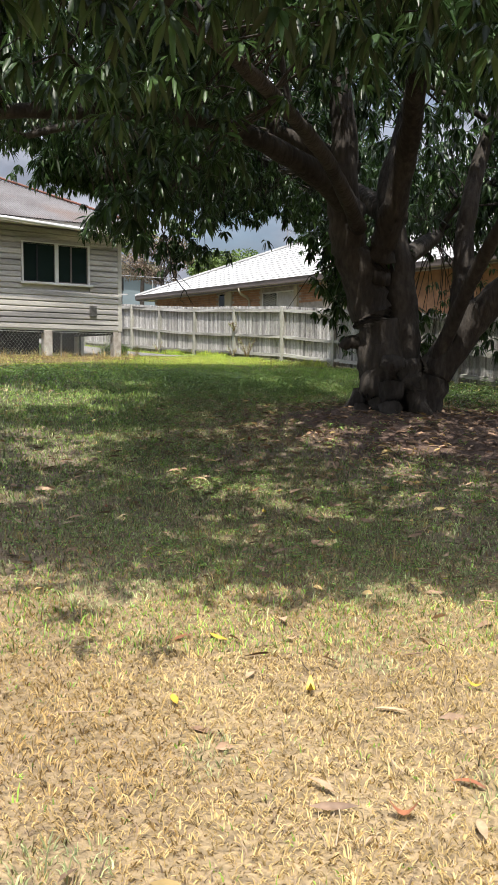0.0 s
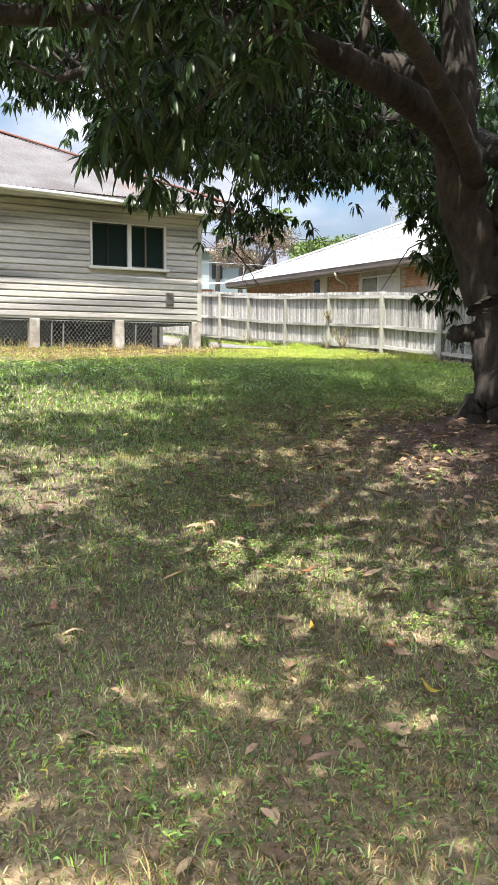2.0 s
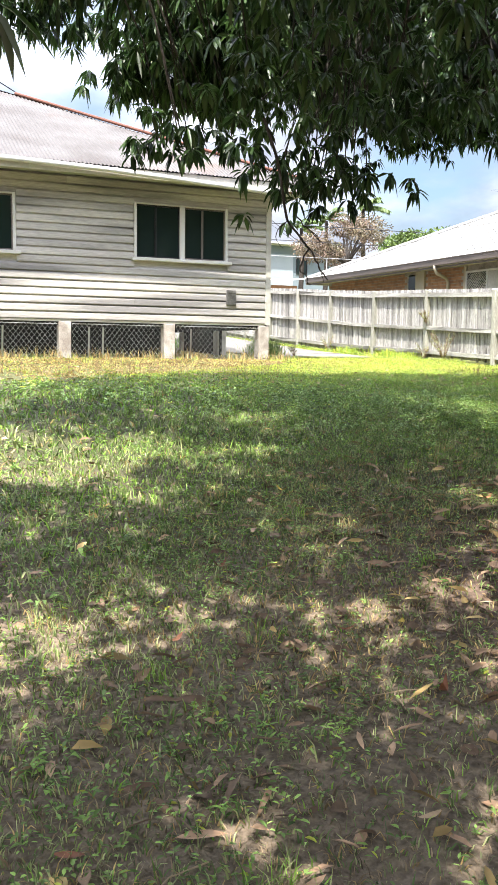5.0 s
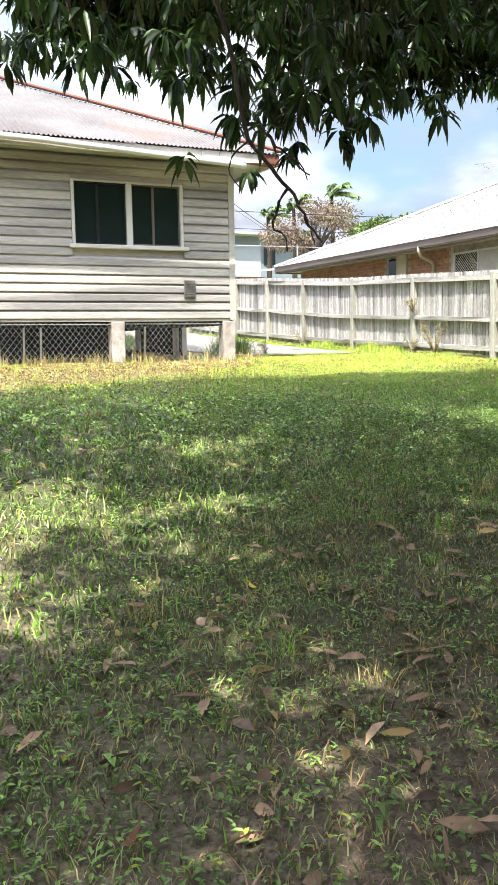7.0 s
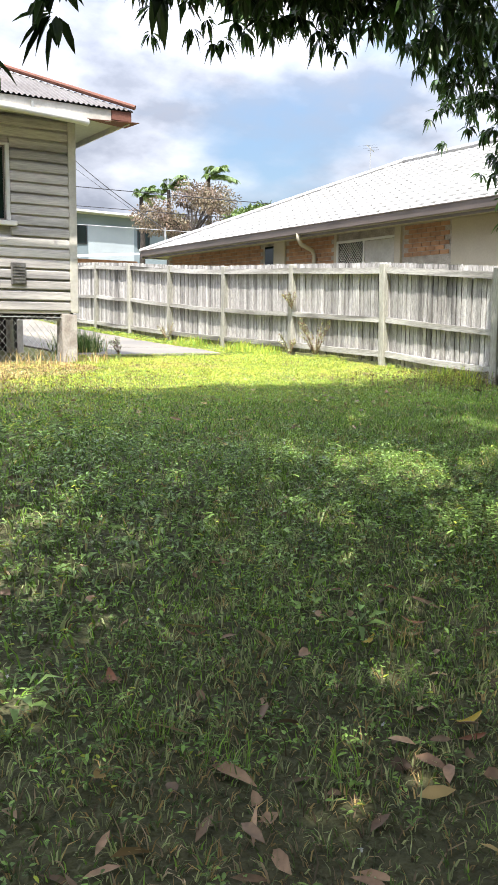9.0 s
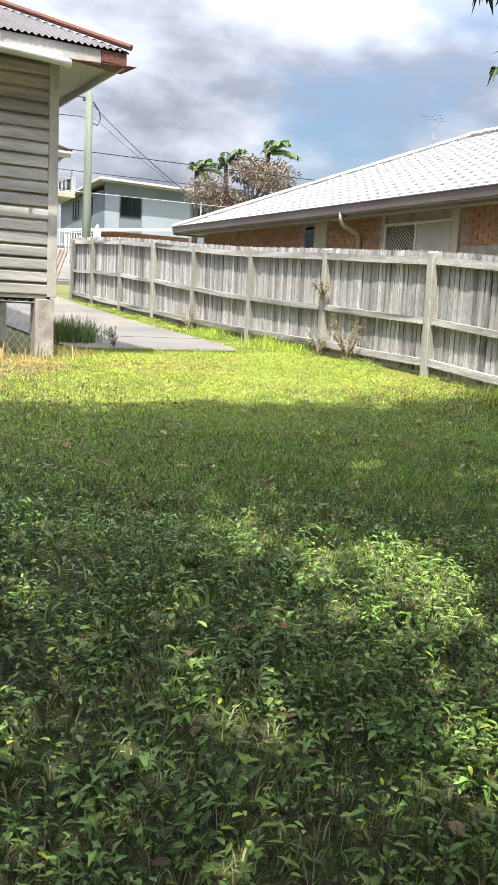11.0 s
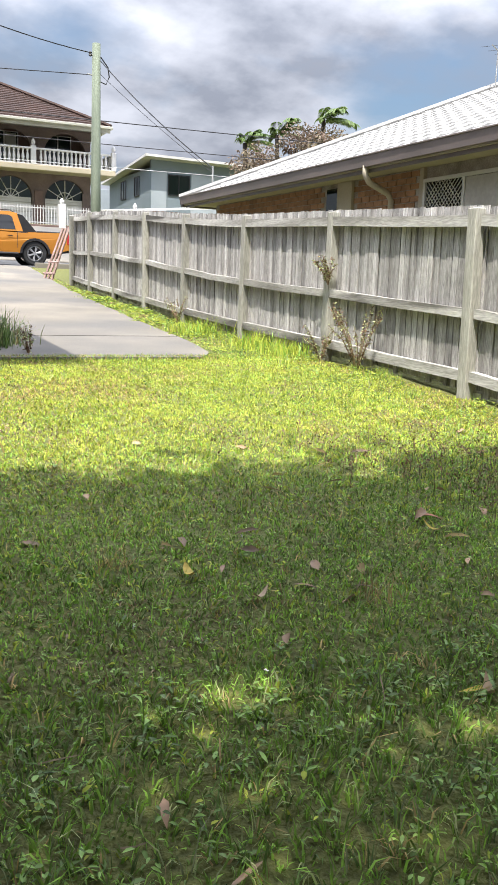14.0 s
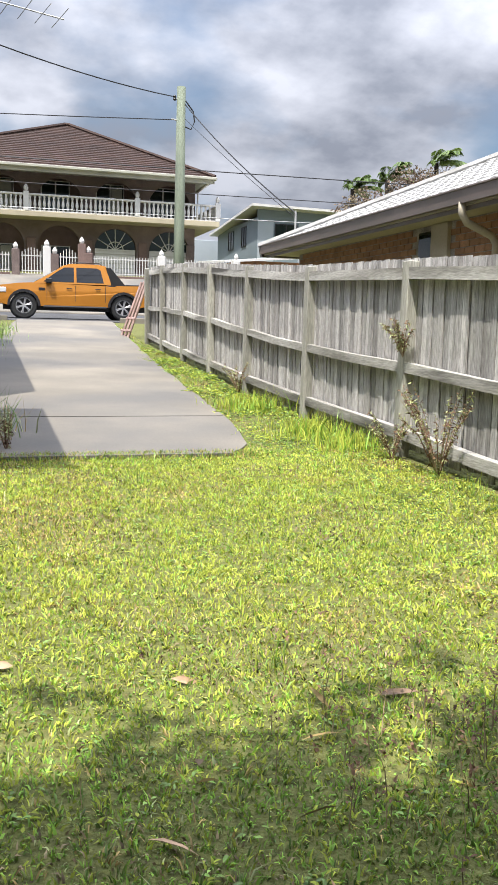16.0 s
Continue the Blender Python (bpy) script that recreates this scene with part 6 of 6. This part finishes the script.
    b = part("balustrade", Shape().box(x_left, 24.9, 63.93, 64.13, 9.30, 9.40, 0.015).box(x_left, 24.9, 63.93, 64.13, 8.505, 8.56, 0.01).box(24.7, 24.9, 64.14, 70, 9.30, 9.40, 0.015).box(24.7, 24.9, 64.14, 70, 8.505, 8.56, 0.01), WHITE, v, "white concrete balustrade")
    prof = [(0.07, 0.0), (0.07, 0.07), (0.04, 0.13), (0.088, 0.31), (0.075, 0.43), (0.04, 0.60), (0.066, 0.67), (0.07, 0.735)]
    base = Shape().lathe(prof, 0, 0, 0, 7)
    mesh = to_mesh("baluster", base, WHITE, (0, 0, 0), True)
    spots = [(24.6 - 0.24 * k, 64.03) for k in range(int((24.6 - x_left) / 0.24))] + [(24.8, 64.4 + 0.24 * k) for k in range(20)]
    for x, y in spots:
        if min(abs(x - px) for px in (20.35, 14.55, 9.0, 24.8)) < 0.2 and y < 64.2:
            continue
        ob = new("baluster", mesh)
        ob.parent = b
        ob.location = Vector((x, y, 8.563)) - ORIGIN[v]
    for px in (24.8, 20.35, 14.55, 9.0):
        part("pedestal", Shape().box(px - 0.14, px + 0.14, 63.9, 64.16, 8.51, 9.50, 0.02).lathe([(0.05, 0), (0.10, 0.08), (0.13, 0.18), (0.09, 0.28), (0.03, 0.36)], px, 64.03, 9.50, 8), WHITE, b)
    # roof
    e0, e1, xa, xb, ez, rz, ry = 63.3, 78.2, x_left - 1, 24.45, 10.72, 14.35, 70.7
    roof = part("roof", Shape().box(xa, xb, e0, e1, ez - 0.02, ez, 0), SOFFIT, v, "brown tiled hip roof")
    apex = (17.3, ry, rz)
    hipl = (17.0, ry, rz)
    field = Shape()
    rows = 24
    for k in range(rows):
        t0, t1 = k / rows, (k + 1) / rows
        for (A, B, P, Q) in (((xa, e0), (xb, e0), hipl, apex), ((xb, e0), (xb, e1), apex, apex)):
            a0 = Vector((*A, ez)).lerp(Vector(P), t0); b0 = Vector((*B, ez)).lerp(Vector(Q), t0)
            a1 = Vector((*A, ez)).lerp(Vector(P), t1); b1 = Vector((*B, ez)).lerp(Vector(Q), t1)
            d = Vector((0, 0, 0.05))
            field.add([a0, b0, b0 + d, a0 + d, a1, b1], [(0, 1, 2, 3), (3, 2, 5, 4)])
    field.add([(xa, e0, ez), (xa, e1, ez), (xb, e1, ez), hipl, apex], [(0, 3, 1), (1, 3, 4, 2)])
    part("roof_cladding", field, BROWNT, roof, kind="stuff")
    for P, Q in ((hipl, apex), ((xb, e0, ez), apex), ((xa, e0, ez), hipl), ((xb, e1, ez), apex)):
        part("hip_tiles", Shape().tube([Vector(P) + Vector((0, 0, .08)), Vector(Q) + Vector((0, 0, .08))], 0.11, 6), BROWNT, roof)
    part("gutter", Shape().box(xa, xb + 0.05, e0 - 0.12, e0 - 0.001, ez - 0.1, ez + 0.04, 0.02).box(xb + 0.001, xb + 0.12, e0, e1, ez - 0.1, ez + 0.04, 0.02), SOFFIT, roof, "pale grey gutter")
    part("eave_fascia", Shape().box(xa, xb - 0.01, e0 + 0.1, e0 + 0.14, ez - 0.3, ez - 0.03), SOFFIT, roof)
    part("downpipe", Shape().tube([(24.3, 63.5, 10.6), (23.95, 65.3, 10.2), (23.95, 65.35, 8.5)], 0.05, 7), WHITE, v)
    # front fence with gates
    f = thing("picket_fence", (15, 57, 4.9), "white metal picket fence with brick piers before the brown villa", "fence")
    z0 = 4.83
    part("fence_base", Shape().box(-6, 13.6, 56.9, 57.1, 4.2, z0 + 0.12, 0.01).box(17.1, 27, 56.9, 57.1, 4.2, z0 + 0.12, 0.01), PINKB, f, "low brick base")
    for x, h, mt in ((13.85, 1.15, BROWNB), (15.2, 1.3, WHITE), (15.55, 1.0, BROWNB), (16.75, 1.5, PINKB), (17.05, 1.1, PINKB), (20.4, 1.1, WHITE), (24, 1.1, WHITE)):
        p = part("pier", Shape().box(x - 0.17, x + 0.17, 56.85, 57.15, 4.2, z0 + h, 0.02), mt, f, "square pier with a finial")
        part("finial", Shape().lathe([(0.06, 0), (0.10, 0.05), (0.12, 0.13), (0.08, 0.22), (0.02, 0.30)], x, 57, z0 + h, 8), WHITE, p)
    for a, b, arch in ((-6, 13.6, 0), (14.08, 15.0, 0.25), (15.75, 16.55, 0.25), (17.25, 20.2, 0.0), (20.6, 23.8, 0)):
        part("top_rail", Shape().box(a, b, 56.98, 57.02, z0 + 0.86, z0 + 0.90).box(a, b, 56.98, 57.02, z0 + 0.2, z0 + 0.24), WHITE, f)
        x = a + 0.05
        while x < b:
            t = (x - a) / (b - a)
            h = 1.0 + arch * math.sin(math.pi * t)
            part("picket", Shape().box(x - 0.016, x + 0.016, 56.955, 56.979, z0 + 0.1, z0 + h), WHITE, f)
            x += 0.13
    return v


villa()


def grey_house():
    h = thing("grey_house", (33, 75, 5), "two storey grey blue clad house with a flat white edged roof", "house")
    x0, x1, y0, y1 = 28.9, 40.0, 70.0, 80.0
    part("wall", Shape().box(x0, x1, y0, y0 + 0.2, 4.5, 10.2).box(x0, x0 + 0.2, y0 + 0.2, y1, 4.5, 9.7).box(x1 - 0.2, x1, y0 + 0.2, y1, 4.5, 9.7).box(x0, x1, y1, y1 + .2, 4.5, 9.6), GREYH, h)
    part("pale_panel", Shape().box(x0 + 0.02, 29.95, y0 - 0.06, y0 - 0.002, 6, 9.45).box(31.65, 35.3, y0 - 0.06, y0 - 0.002, 6, 9.45), GREYW, h, "pale front cladding")
    part("roof", Shape().add([(x0 - 0.6, y0 - 0.8, 10.42), (x1 + .5, y0 - 0.8, 10.22), (x1 + .5, y1 + .5, 9.6), (x0 - 0.6, y1 + .5, 9.6), (x0 - 0.6, y0 - 0.8, 10.27), (x1 + .5, y0 - 0.8, 10.07), (x1 + .5, y1 + .5, 9.45), (x0 - 0.6, y1 + .5, 9.45)],
                             [(0, 1, 2, 3), (7, 6, 5, 4), (0, 4, 5, 1), (1, 5, 6, 2), (2, 6, 7, 3), (3, 7, 4, 0)]), WHITE, h, "flat white roof")
    for a, b, c, d, face in ((30.05, 31.55, 8.03, 9.35, 0), (35.6, 36.6, 7.9, 9.3, 0), (72.5, 73.6, 8.1, 9.4, 1), (75.7, 77.0, 8.1, 9.4, 1)):
        def slab(u0, u1, z0, z1, o0, o1):
            return Shape().box(u0, u1, y0 - o1, y0 - o0, z0, z1) if face == 0 else Shape().box(x0 - o1, x0 - o0, u0, u1, z0, z1)
        w = part("window", slab(a, b, c, d, 0.003, 0.02), WINDOW, h, "dark window with a thin frame")
        part("frame", slab(a, b, c, c + 0.06, 0.021, 0.06), BLACKP, w)
        part("frame", slab(a, b, d - 0.06, d, 0.021, 0.06), BLACKP, w)
        for t in (0, 0.5, 1):
            u = a + (b - a - 0.06) * t
            part("mullion", slab(u, u + 0.06, c + 0.06, d - 0.06, 0.021, 0.06), BLACKP, w)
    k = thing("white_annexe", (27.5, 86, 5), "pale rendered annexe with small windows", "house")
    part("wall", Shape().box(27.2, 30.5, 82, 93, 4.5, 9.3, 0.02), GREYW, k)
    for yy in (84.0, 88.5):
        part("window", Shape().box(27.17, 27.19, yy, yy + 1.6, 7.8, 8.7), WINDOW, k)
    s = thing("low_shed", (26, 60, 5), "low brick outbuilding with white metal roofs", "outbuilding")
    part("wall", Shape().box(24.5, 30, 58.4, 63, 4.4, 6.05), BRICK, s, "red brown brick wall")
    part("roof", Shape().add([(23.6, 57.6, 5.95), (30.5, 57.6, 6.55), (30.5, 63.5, 6.9), (23.6, 63.5, 6.3), (23.6, 57.6, 5.85), (30.5, 57.6, 6.45), (30.5, 63.5, 6.8), (23.6, 63.5, 6.2)],
                             [(0, 1, 2, 3), (7, 6, 5, 4), (0, 4, 5, 1), (1, 5, 6, 2), (2, 6, 7, 3), (3, 7, 4, 0)]), WHITE, s, "white metal roof")
    f = Shape()
    for j in range(60):
        x = 21.2 + 0.14 * j
        f.box(x, x + 0.07, 53.5, 53.53, 3.2, 5.35)
    solid("white_fence", f, WHITE, label="white picket fence on the far side of the road", category="fence", kind="stuff")


grey_house()


def power_pole():
    x, y = 17.6, 39.3
    p = thing("power_pole", (x, y, 2.4), "weathered green grey timber power pole", "pole")
    g = float(land(x, y)) - 0.2
    part("pole", Shape().tube([(x, y, g), (x, y, 5), (x + 0.01, y, 8.8)], [0.15, 0.135, 0.11], 14), POLEW, p, smooth=True)
    part("insulator", Shape().lathe([(0.02, 0), (0.05, 0.03), (0.03, 0.07), (0.05, 0.1), (0.02, 0.14)], x - 0.16, y, 8.45, 8), BLACKP, p)
    part("bracket", Shape().tube([(x - 0.05, y, 8.5), (x - 0.2, y, 8.5)], 0.02, 6).tube([(x + 0.05, y, 7.95), (x - 0.25, y, 8.0)], 0.02, 6), WIRE, p)
    part("cable_loop", Shape().tube([(x + 0.1, y - 0.1, 8.45), (x + 0.3, y - 0.12, 8.2), (x + 0.34, y - 0.12, 7.95), (x + 0.25, y - 0.12, 7.75), (x + 0.1, y - 0.12, 7.8)], 0.018, 6), CABLE, p)

    def cable(a, b, sag, r=0.014, mat=CABLE, label="black overhead power cable"):
        a, b = Vector(a), Vector(b)
        pts = [a.lerp(b, t / 20) - Vector((0, 0, sag * 4 * (t / 20) * (1 - t / 20))) for t in range(21)]
        solid("overhead_cable", Shape().tube(pts, r, 5), mat, a, label, "cable", group="overhead cables")
    cable((x - 0.18, y, 8.55), (6.5, 28.5, 8.6), 0.5)
    cable((x - 0.22, y, 7.98), (-28, 40, 9.0), 0.9, 0.012)
    cable((x + 0.1, y - 0.1, 8.35), (18.55, 32.8, 4.95), 0.12, 0.014)
    cable((x + 0.1, y - 0.1, 8.0), (18.57, 32.8, 4.85), 0.05, 0.007)
    cable((-30, 52, 9.3), (75, 52, 10.0), 0.6, 0.022)
    cable((-30, 52.2, 8.4), (75, 52.2, 8.9), 0.5, 0.018)
    cable((-30, 52.4, 7.4), (75, 52.4, 8.1), 0.5, 0.016, WIRE, "pale thin overhead cable")
    s = thing("service_bracket", (18.55, 32.8, 4.5), "thin steel service mast on the roof", "mast")
    part("mast", Shape().tube([(18.55, 32.8, 4.45), (18.55, 32.8, 5.0)], 0.02, 6), WIRE, s)
    a = thing("house_antenna", (11.6, 30, 6.7), "old metal television antenna above the iron roof", "antenna")
    part("mast", Shape().tube([(11.6, 30, 6.7), (11.6, 30, 7.5)], 0.02, 6), WIRE, a)
    part("boom", Shape().tube([(11.2, 30, 7.48), (13.98, 30, 7.06)], 0.012, 5), WIRE, a)
    for k in range(9):
        c = Vector((12.0 + 0.24 * k, 30, 7.36 - 0.036 * k))
        part("element", Shape().tube([c + Vector((0.1, -0.3, 0.05)), c + Vector((-0.1, 0.3, -0.05))], 0.006, 4), WIRE, a)


power_pole()


def palm(x, y, base, top, spread, seed, label):
    rng = random.Random(seed)
    nr = np.random.RandomState(seed)
    t = thing("palm_tree", (x, y, base), label, "palm tree", group="palms beyond the road")
    part("trunk", Shape().tube([(x, y, base), (x + 0.1, y, (base + top) / 2), (x, y, top)], [0.2, 0.16, 0.12], 9), BARK, t)
    for k in range(11):
        az, el = k * 2.4, rng.uniform(0.1, 1.35)
        L = spread * rng.uniform(0.8, 1.1)
        wind = Vector((0.5, -0.1, 0.35))
        d = Vector((math.cos(az) * math.cos(el), math.sin(az) * math.cos(el), math.sin(el))) + wind
        pts = [Vector((x, y, top)) + d * L * u - Vector((0, 0, 0.62 * L * u * u)) for u in (0, .2, .4, .6, .8, 1)]
        s = Shape().tube(pts, [0.03, 0.025, 0.02, 0.015, 0.01, 0.006], 4, cap=False)
        B, D = [], []
        for i in range(26):
            u = 0.12 + 0.88 * i / 26
            q = u * 5
            j = min(int(q), 4)
            p = pts[j].lerp(pts[j + 1], q - j)
            ax = (pts[j + 1] - pts[j]).normalized()
            side = ax.cross(Vector((0, 0, 1))).normalized()
            for sg in (1, -1):
                B.append(p[:])
                D.append((side * sg + ax * 0.6 - Vector((0, 0, 0.5)))[:])
        V, Lo, S = leaf_arrays(np.array(B), np.array(D), np.full(len(B), 0.30 * L), np.full(len(B), 0.075), np.full(len(B), 0.35), np.zeros(len(B)))
        fr = new("frond", raw("frond", V - np.array(ORIGIN[t]), Lo, S, PALM))
        fr.parent = t


def leafy(name, x, y, z, rx, ry, rz, n, size, mat, seed, label, category, base):
    """A far tree: trunk, limbs and a ragged crown of many small leaves."""
    rng = random.Random(seed)
    nr = np.random.RandomState(seed)
    t = thing(name, (x, y, base), label, category)
    wood = Shape().tube([(x, y, base), (x + 0.1, y, z - rz * 0.3)], [0.22, 0.12], 8)
    lobes = []
    for k in range(18):
        a, e = rng.uniform(0, math.tau), rng.uniform(-0.5, 1.2)
        c = Vector((x + rx * 0.75 * math.cos(a) * math.cos(e), y + ry * 0.75 * math.sin(a) * math.cos(e), z + rz * 0.75 * math.sin(e)))
        lobes.append((c, rng.uniform(0.25, 0.5)))
        wood.tube([(x, y, z - rz * 0.6), c.lerp(Vector((x, y, z - rz * 0.5)), 0.5), c], [0.09, 0.05, 0.02], 5)
    part("trunk", wood, BARK, t)
    w = nr.randint(0, len(lobes), n)
    C = np.array([l[0][:] for l in lobes])[w]
    R = np.array([l[1] for l in lobes])[w][:, None] * np.array([rx, ry, rz]) * 0.8
    g = nr.normal(0, 1, (n, 3))
    g /= np.linalg.norm(g, axis=1, keepdims=True)
    B = C + g * R * nr.uniform(0.5, 1.05, (n, 1)) ** 0.6
    D = nr.normal(0, 1, (n, 3)) + g
    V, L, S = leaf_arrays(B, D, nr.uniform(0.7, 1.3, n) * size, nr.uniform(0.35, 0.6, n) * size, nr.uniform(0, 0.4, n), nr.uniform(-1, 1, n))
    c = new("crown", raw("crown", V - np.array(ORIGIN[t]), L, S, mat))
    c.parent = t
    return t


palm(35.9, 60.0, 5, 11.8, 1.4, 1, "green palm tree blown by the wind beyond the white roof")
palm(33.5, 61.0, 5, 10.9, 1.4, 2, "shorter green palm behind a bronze leaved tree")
palm(31.3, 60.5, 5, 10.2, 1.2, 3, "slender green palm beside a bronze leaved tree")
leafy("bronze_tree", 33.3, 57.5, 8.9, 3.7, 2.4, 2.2, 7500, 0.17, BUSHB, 21, "bushy tree with bronze brown leaves", "tree", 5)
leafy("green_tree", 51, 74, 11.2, 4.5, 4, 1.8, 4000, 0.4, BUSHG, 23, "broad green tree far behind the white roof", "tree", 5)


# ---- plants and bits along the fence and the house ----
def tussock(x, y, n, h, spread, mats, slots, label, seed, name="grass_clump"):
    nr = np.random.RandomState(seed)
    P = np.array([x, y]) + nr.normal(0, spread, (n, 2))
    ob = blades(name, P, nr.uniform(0.5, 1.0, n) * h, nr.uniform(0.007, 0.013, n), nr.uniform(0.05, 0.95, n), nr.choice(slots, n), mats, nr, label, 0.6)
    ob["category"] = "plant"


tussock(12.6, 24.75, 1000, 0.52, 0.20, [OLIVE, DEEP], [0, 1, 1, 1], "dark green clump of long grass beside the driveway", 31)
for k in range(12):
    tussock(12.0 + 0.09 * k, 29.0 + 0.9 * k, 160, 0.4, 0.25, [OLIVE, DEEP, GREEN], [0, 1, 1, 2], "rank green grass along the shaded side of the driveway", 70 + k)
tussock(12.85, 24.95, 110, 0.36, 0.14, [STRAW, OLIVE], [0, 0, 1], "dry seeding weeds beside the driveway", 32)
tussock(15.95, 24.6, 416, 0.3, 0.18, [GREEN, LIME], [0, 1, 1], "bright green clump of grass at the fence", 33)
tussock(16.05, 23.9, 320, 0.24, 0.15, [GREEN, LIME], [0, 1, 1], "bright green clump of grass at the fence", 34)
tussock(15.9, 26.6, 416, 0.29, 0.2, [GREEN, LIME], [0, 1, 1], "bright green clump of grass at the fence", 35)
tussock(15.9, 18.9, 416, 0.26, 0.2, [GREEN, LIME], [0, 1, 1], "bright green clump of grass at the fence", 36)
for k in range(9):
    tussock(11.9 - 0.95 * k, 22.45 - 0.08 * (k % 2), 90, 0.28, 0.22, [STRAW, OLIVE], [0, 0, 0, 1], "dry straw grass along the chain link", 40 + k)


def weed_bush(x, y, z, hgt, n, seed, label):
    """A wiry weed: bent stems with small leaves."""
    rng, nr = random.Random(seed), np.random.RandomState(seed)
    t = thing("wiry_weed", (x, y, z), label, "plant")
    B, D = [], []
    for k in range(n):
        a = rng.uniform(0, math.tau)
        e = Vector((math.cos(a) * 0.35 * hgt - 0.06, math.sin(a) * 0.5 * hgt, hgt * rng.uniform(0.5, 1)))
        p0 = Vector((x, y, z))
        p = [p0, p0 + e * 0.5 + Vector((0, 0, 0.12 * hgt)), p0 + e]
        part("stem", Shape().tube(p, [0.0045, 0.003, 0.0015], 4), DUN if k % 2 else SEEDHEAD, t)
        for i in range(44):
            u = rng.uniform(0.15, 1)
            B.append((p0 + e * u + Vector((0, 0, 0.12 * hgt * (1 - abs(2 * u - 1)))))[:])
            D.append((rng.uniform(-1, 1), rng.uniform(-1, 1), rng.uniform(-.4, .8)))
    V, L, S = leaf_arrays(np.array(B), np.array(D), nr.uniform(0.02, 0.05, len(B)), nr.uniform(0.007, 0.014, len(B)), nr.uniform(0, .5, len(B)), nr.uniform(-1, 1, len(B)))
    c = new("foliage", raw("foliage", V - np.array(t.location), L, S, [SEEDHEAD, OLIVE], np.repeat(nr.randint(0, 2, len(B)), 6)))
    c.parent = t


weed_bush(16.2, 22.5, float(land(16.1, 22.5)), 0.72, 26, 51, "wiry half dead weed against the paling fence")
weed_bush(16.2, 23.3, float(land(16.2, 23.3)), 0.45, 12, 52, "small dry weed at the foot of a fence post")
weed_bush(16.30, 23.40, 2.52, 0.35, 12, 53, "small plant sprouting from a fence post")
weed_bush(16.2, 28.2, float(land(16.2, 28.2)), 0.5, 12, 54, "yellowing weed at the foot of the fence")
weed_bush(13.05, 24.0, float(land(13.05, 24.0)), 0.34, 8, 55, "dry brown weed beside the driveway")

lean_to = thing("leaning_timbers", (16.2, 37.4, 2.3), "pinkish timber battens leaning against the end of the fence", "timber")
for k, (dy, dx) in enumerate(((0.0, 0.0), (0.28, -0.05), (0.55, -0.1))):
    part("batten", Shape().tube([(16.05 + dx, 38.0 + dy, 2.3), (16.52 + dx * .5, 37.75 + dy, 3.8)], 0.035, 4), PINKW, lean_to)
part("crosspiece", Shape().tube([(16.24, 37.8, 2.9), (16.14, 38.6, 2.9)], 0.03, 4).tube([(16.14, 37.9, 2.6), (16.02, 38.7, 2.6)], 0.03, 4), PINKW, lean_to)


# single fallen leaves that stand out
def fallen_leaves():
    rng = random.Random(77)
    YEL = material("yellow_leaf", (0.55, 0.42, 0.05), 0.5, dark=(0.40, 0.24, 0.04), scale=9, fine=40, bump=0.1)
    RED = material("russet_leaf", (0.33, 0.13, 0.06), 0.55, dark=(0.18, 0.07, 0.04), scale=9, fine=40, bump=0.1, each=0.2)
    TAN = material("tan_leaf", (0.50, 0.36, 0.22), 0.6, dark=(0.32, 0.2, 0.11), scale=9, fine=40, bump=0.1, each=0.2)
    for k in range(150):
        t = rng.random()
        i = min(int(t * 7), 6)
        p = WAY[i] + (WAY[i + 1] - WAY[i]) * (t * 7 - i)
        x, y = p[0] + rng.gauss(0.4, 1.1), p[1] + rng.gauss(0, 1.1)
        if y > 19 or x > 16 or y < 0.4:
            continue
        mat, lab = rng.choice(((YEL, "yellow fallen mango leaf on the grass"), (RED, "russet fallen mango leaf on the grass"), (RED, "russet fallen mango leaf on the grass"), (TAN, "tan fallen mango leaf on the grass"), (TAN, "tan fallen mango leaf on the grass")))
        L, W = rng.uniform(0.07, 0.135), rng.uniform(0.022, 0.038)
        a = rng.uniform(0, math.tau)
        vs, fs = [], []
        n = 7
        curl, cup = rng.uniform(-0.02, 0.05), rng.uniform(0.1, 0.5)
        for q in range(n):
            u = q / (n - 1)
            w = W / 2 * math.sin(math.pi * (0.04 + 0.92 * u) ** 0.85)
            zc = 4 * curl * (u - 0.5) ** 2
            for sd in (-1, 0, 1):
                lx, ly, lz = (u - 0.5) * L, sd * w, zc + abs(sd) * w * cup
                vs.append((x + lx * math.cos(a) - ly * math.sin(a), y + lx * math.sin(a) + ly * math.cos(a), float(height(x, y)) + 0.02 + lz))
        fs = [(3 * q + c, 3 * q + 3 + c, 3 * q + 4 + c, 3 * q + 1 + c) for q in range(n - 1) for c in (0, 1)]
        solid("fallen_leaf", Shape().add(vs, fs), mat, (x, y, float(height(x, y))), lab, "leaf", group="fallen leaves on the lawn", smooth=True)


fallen_leaves()
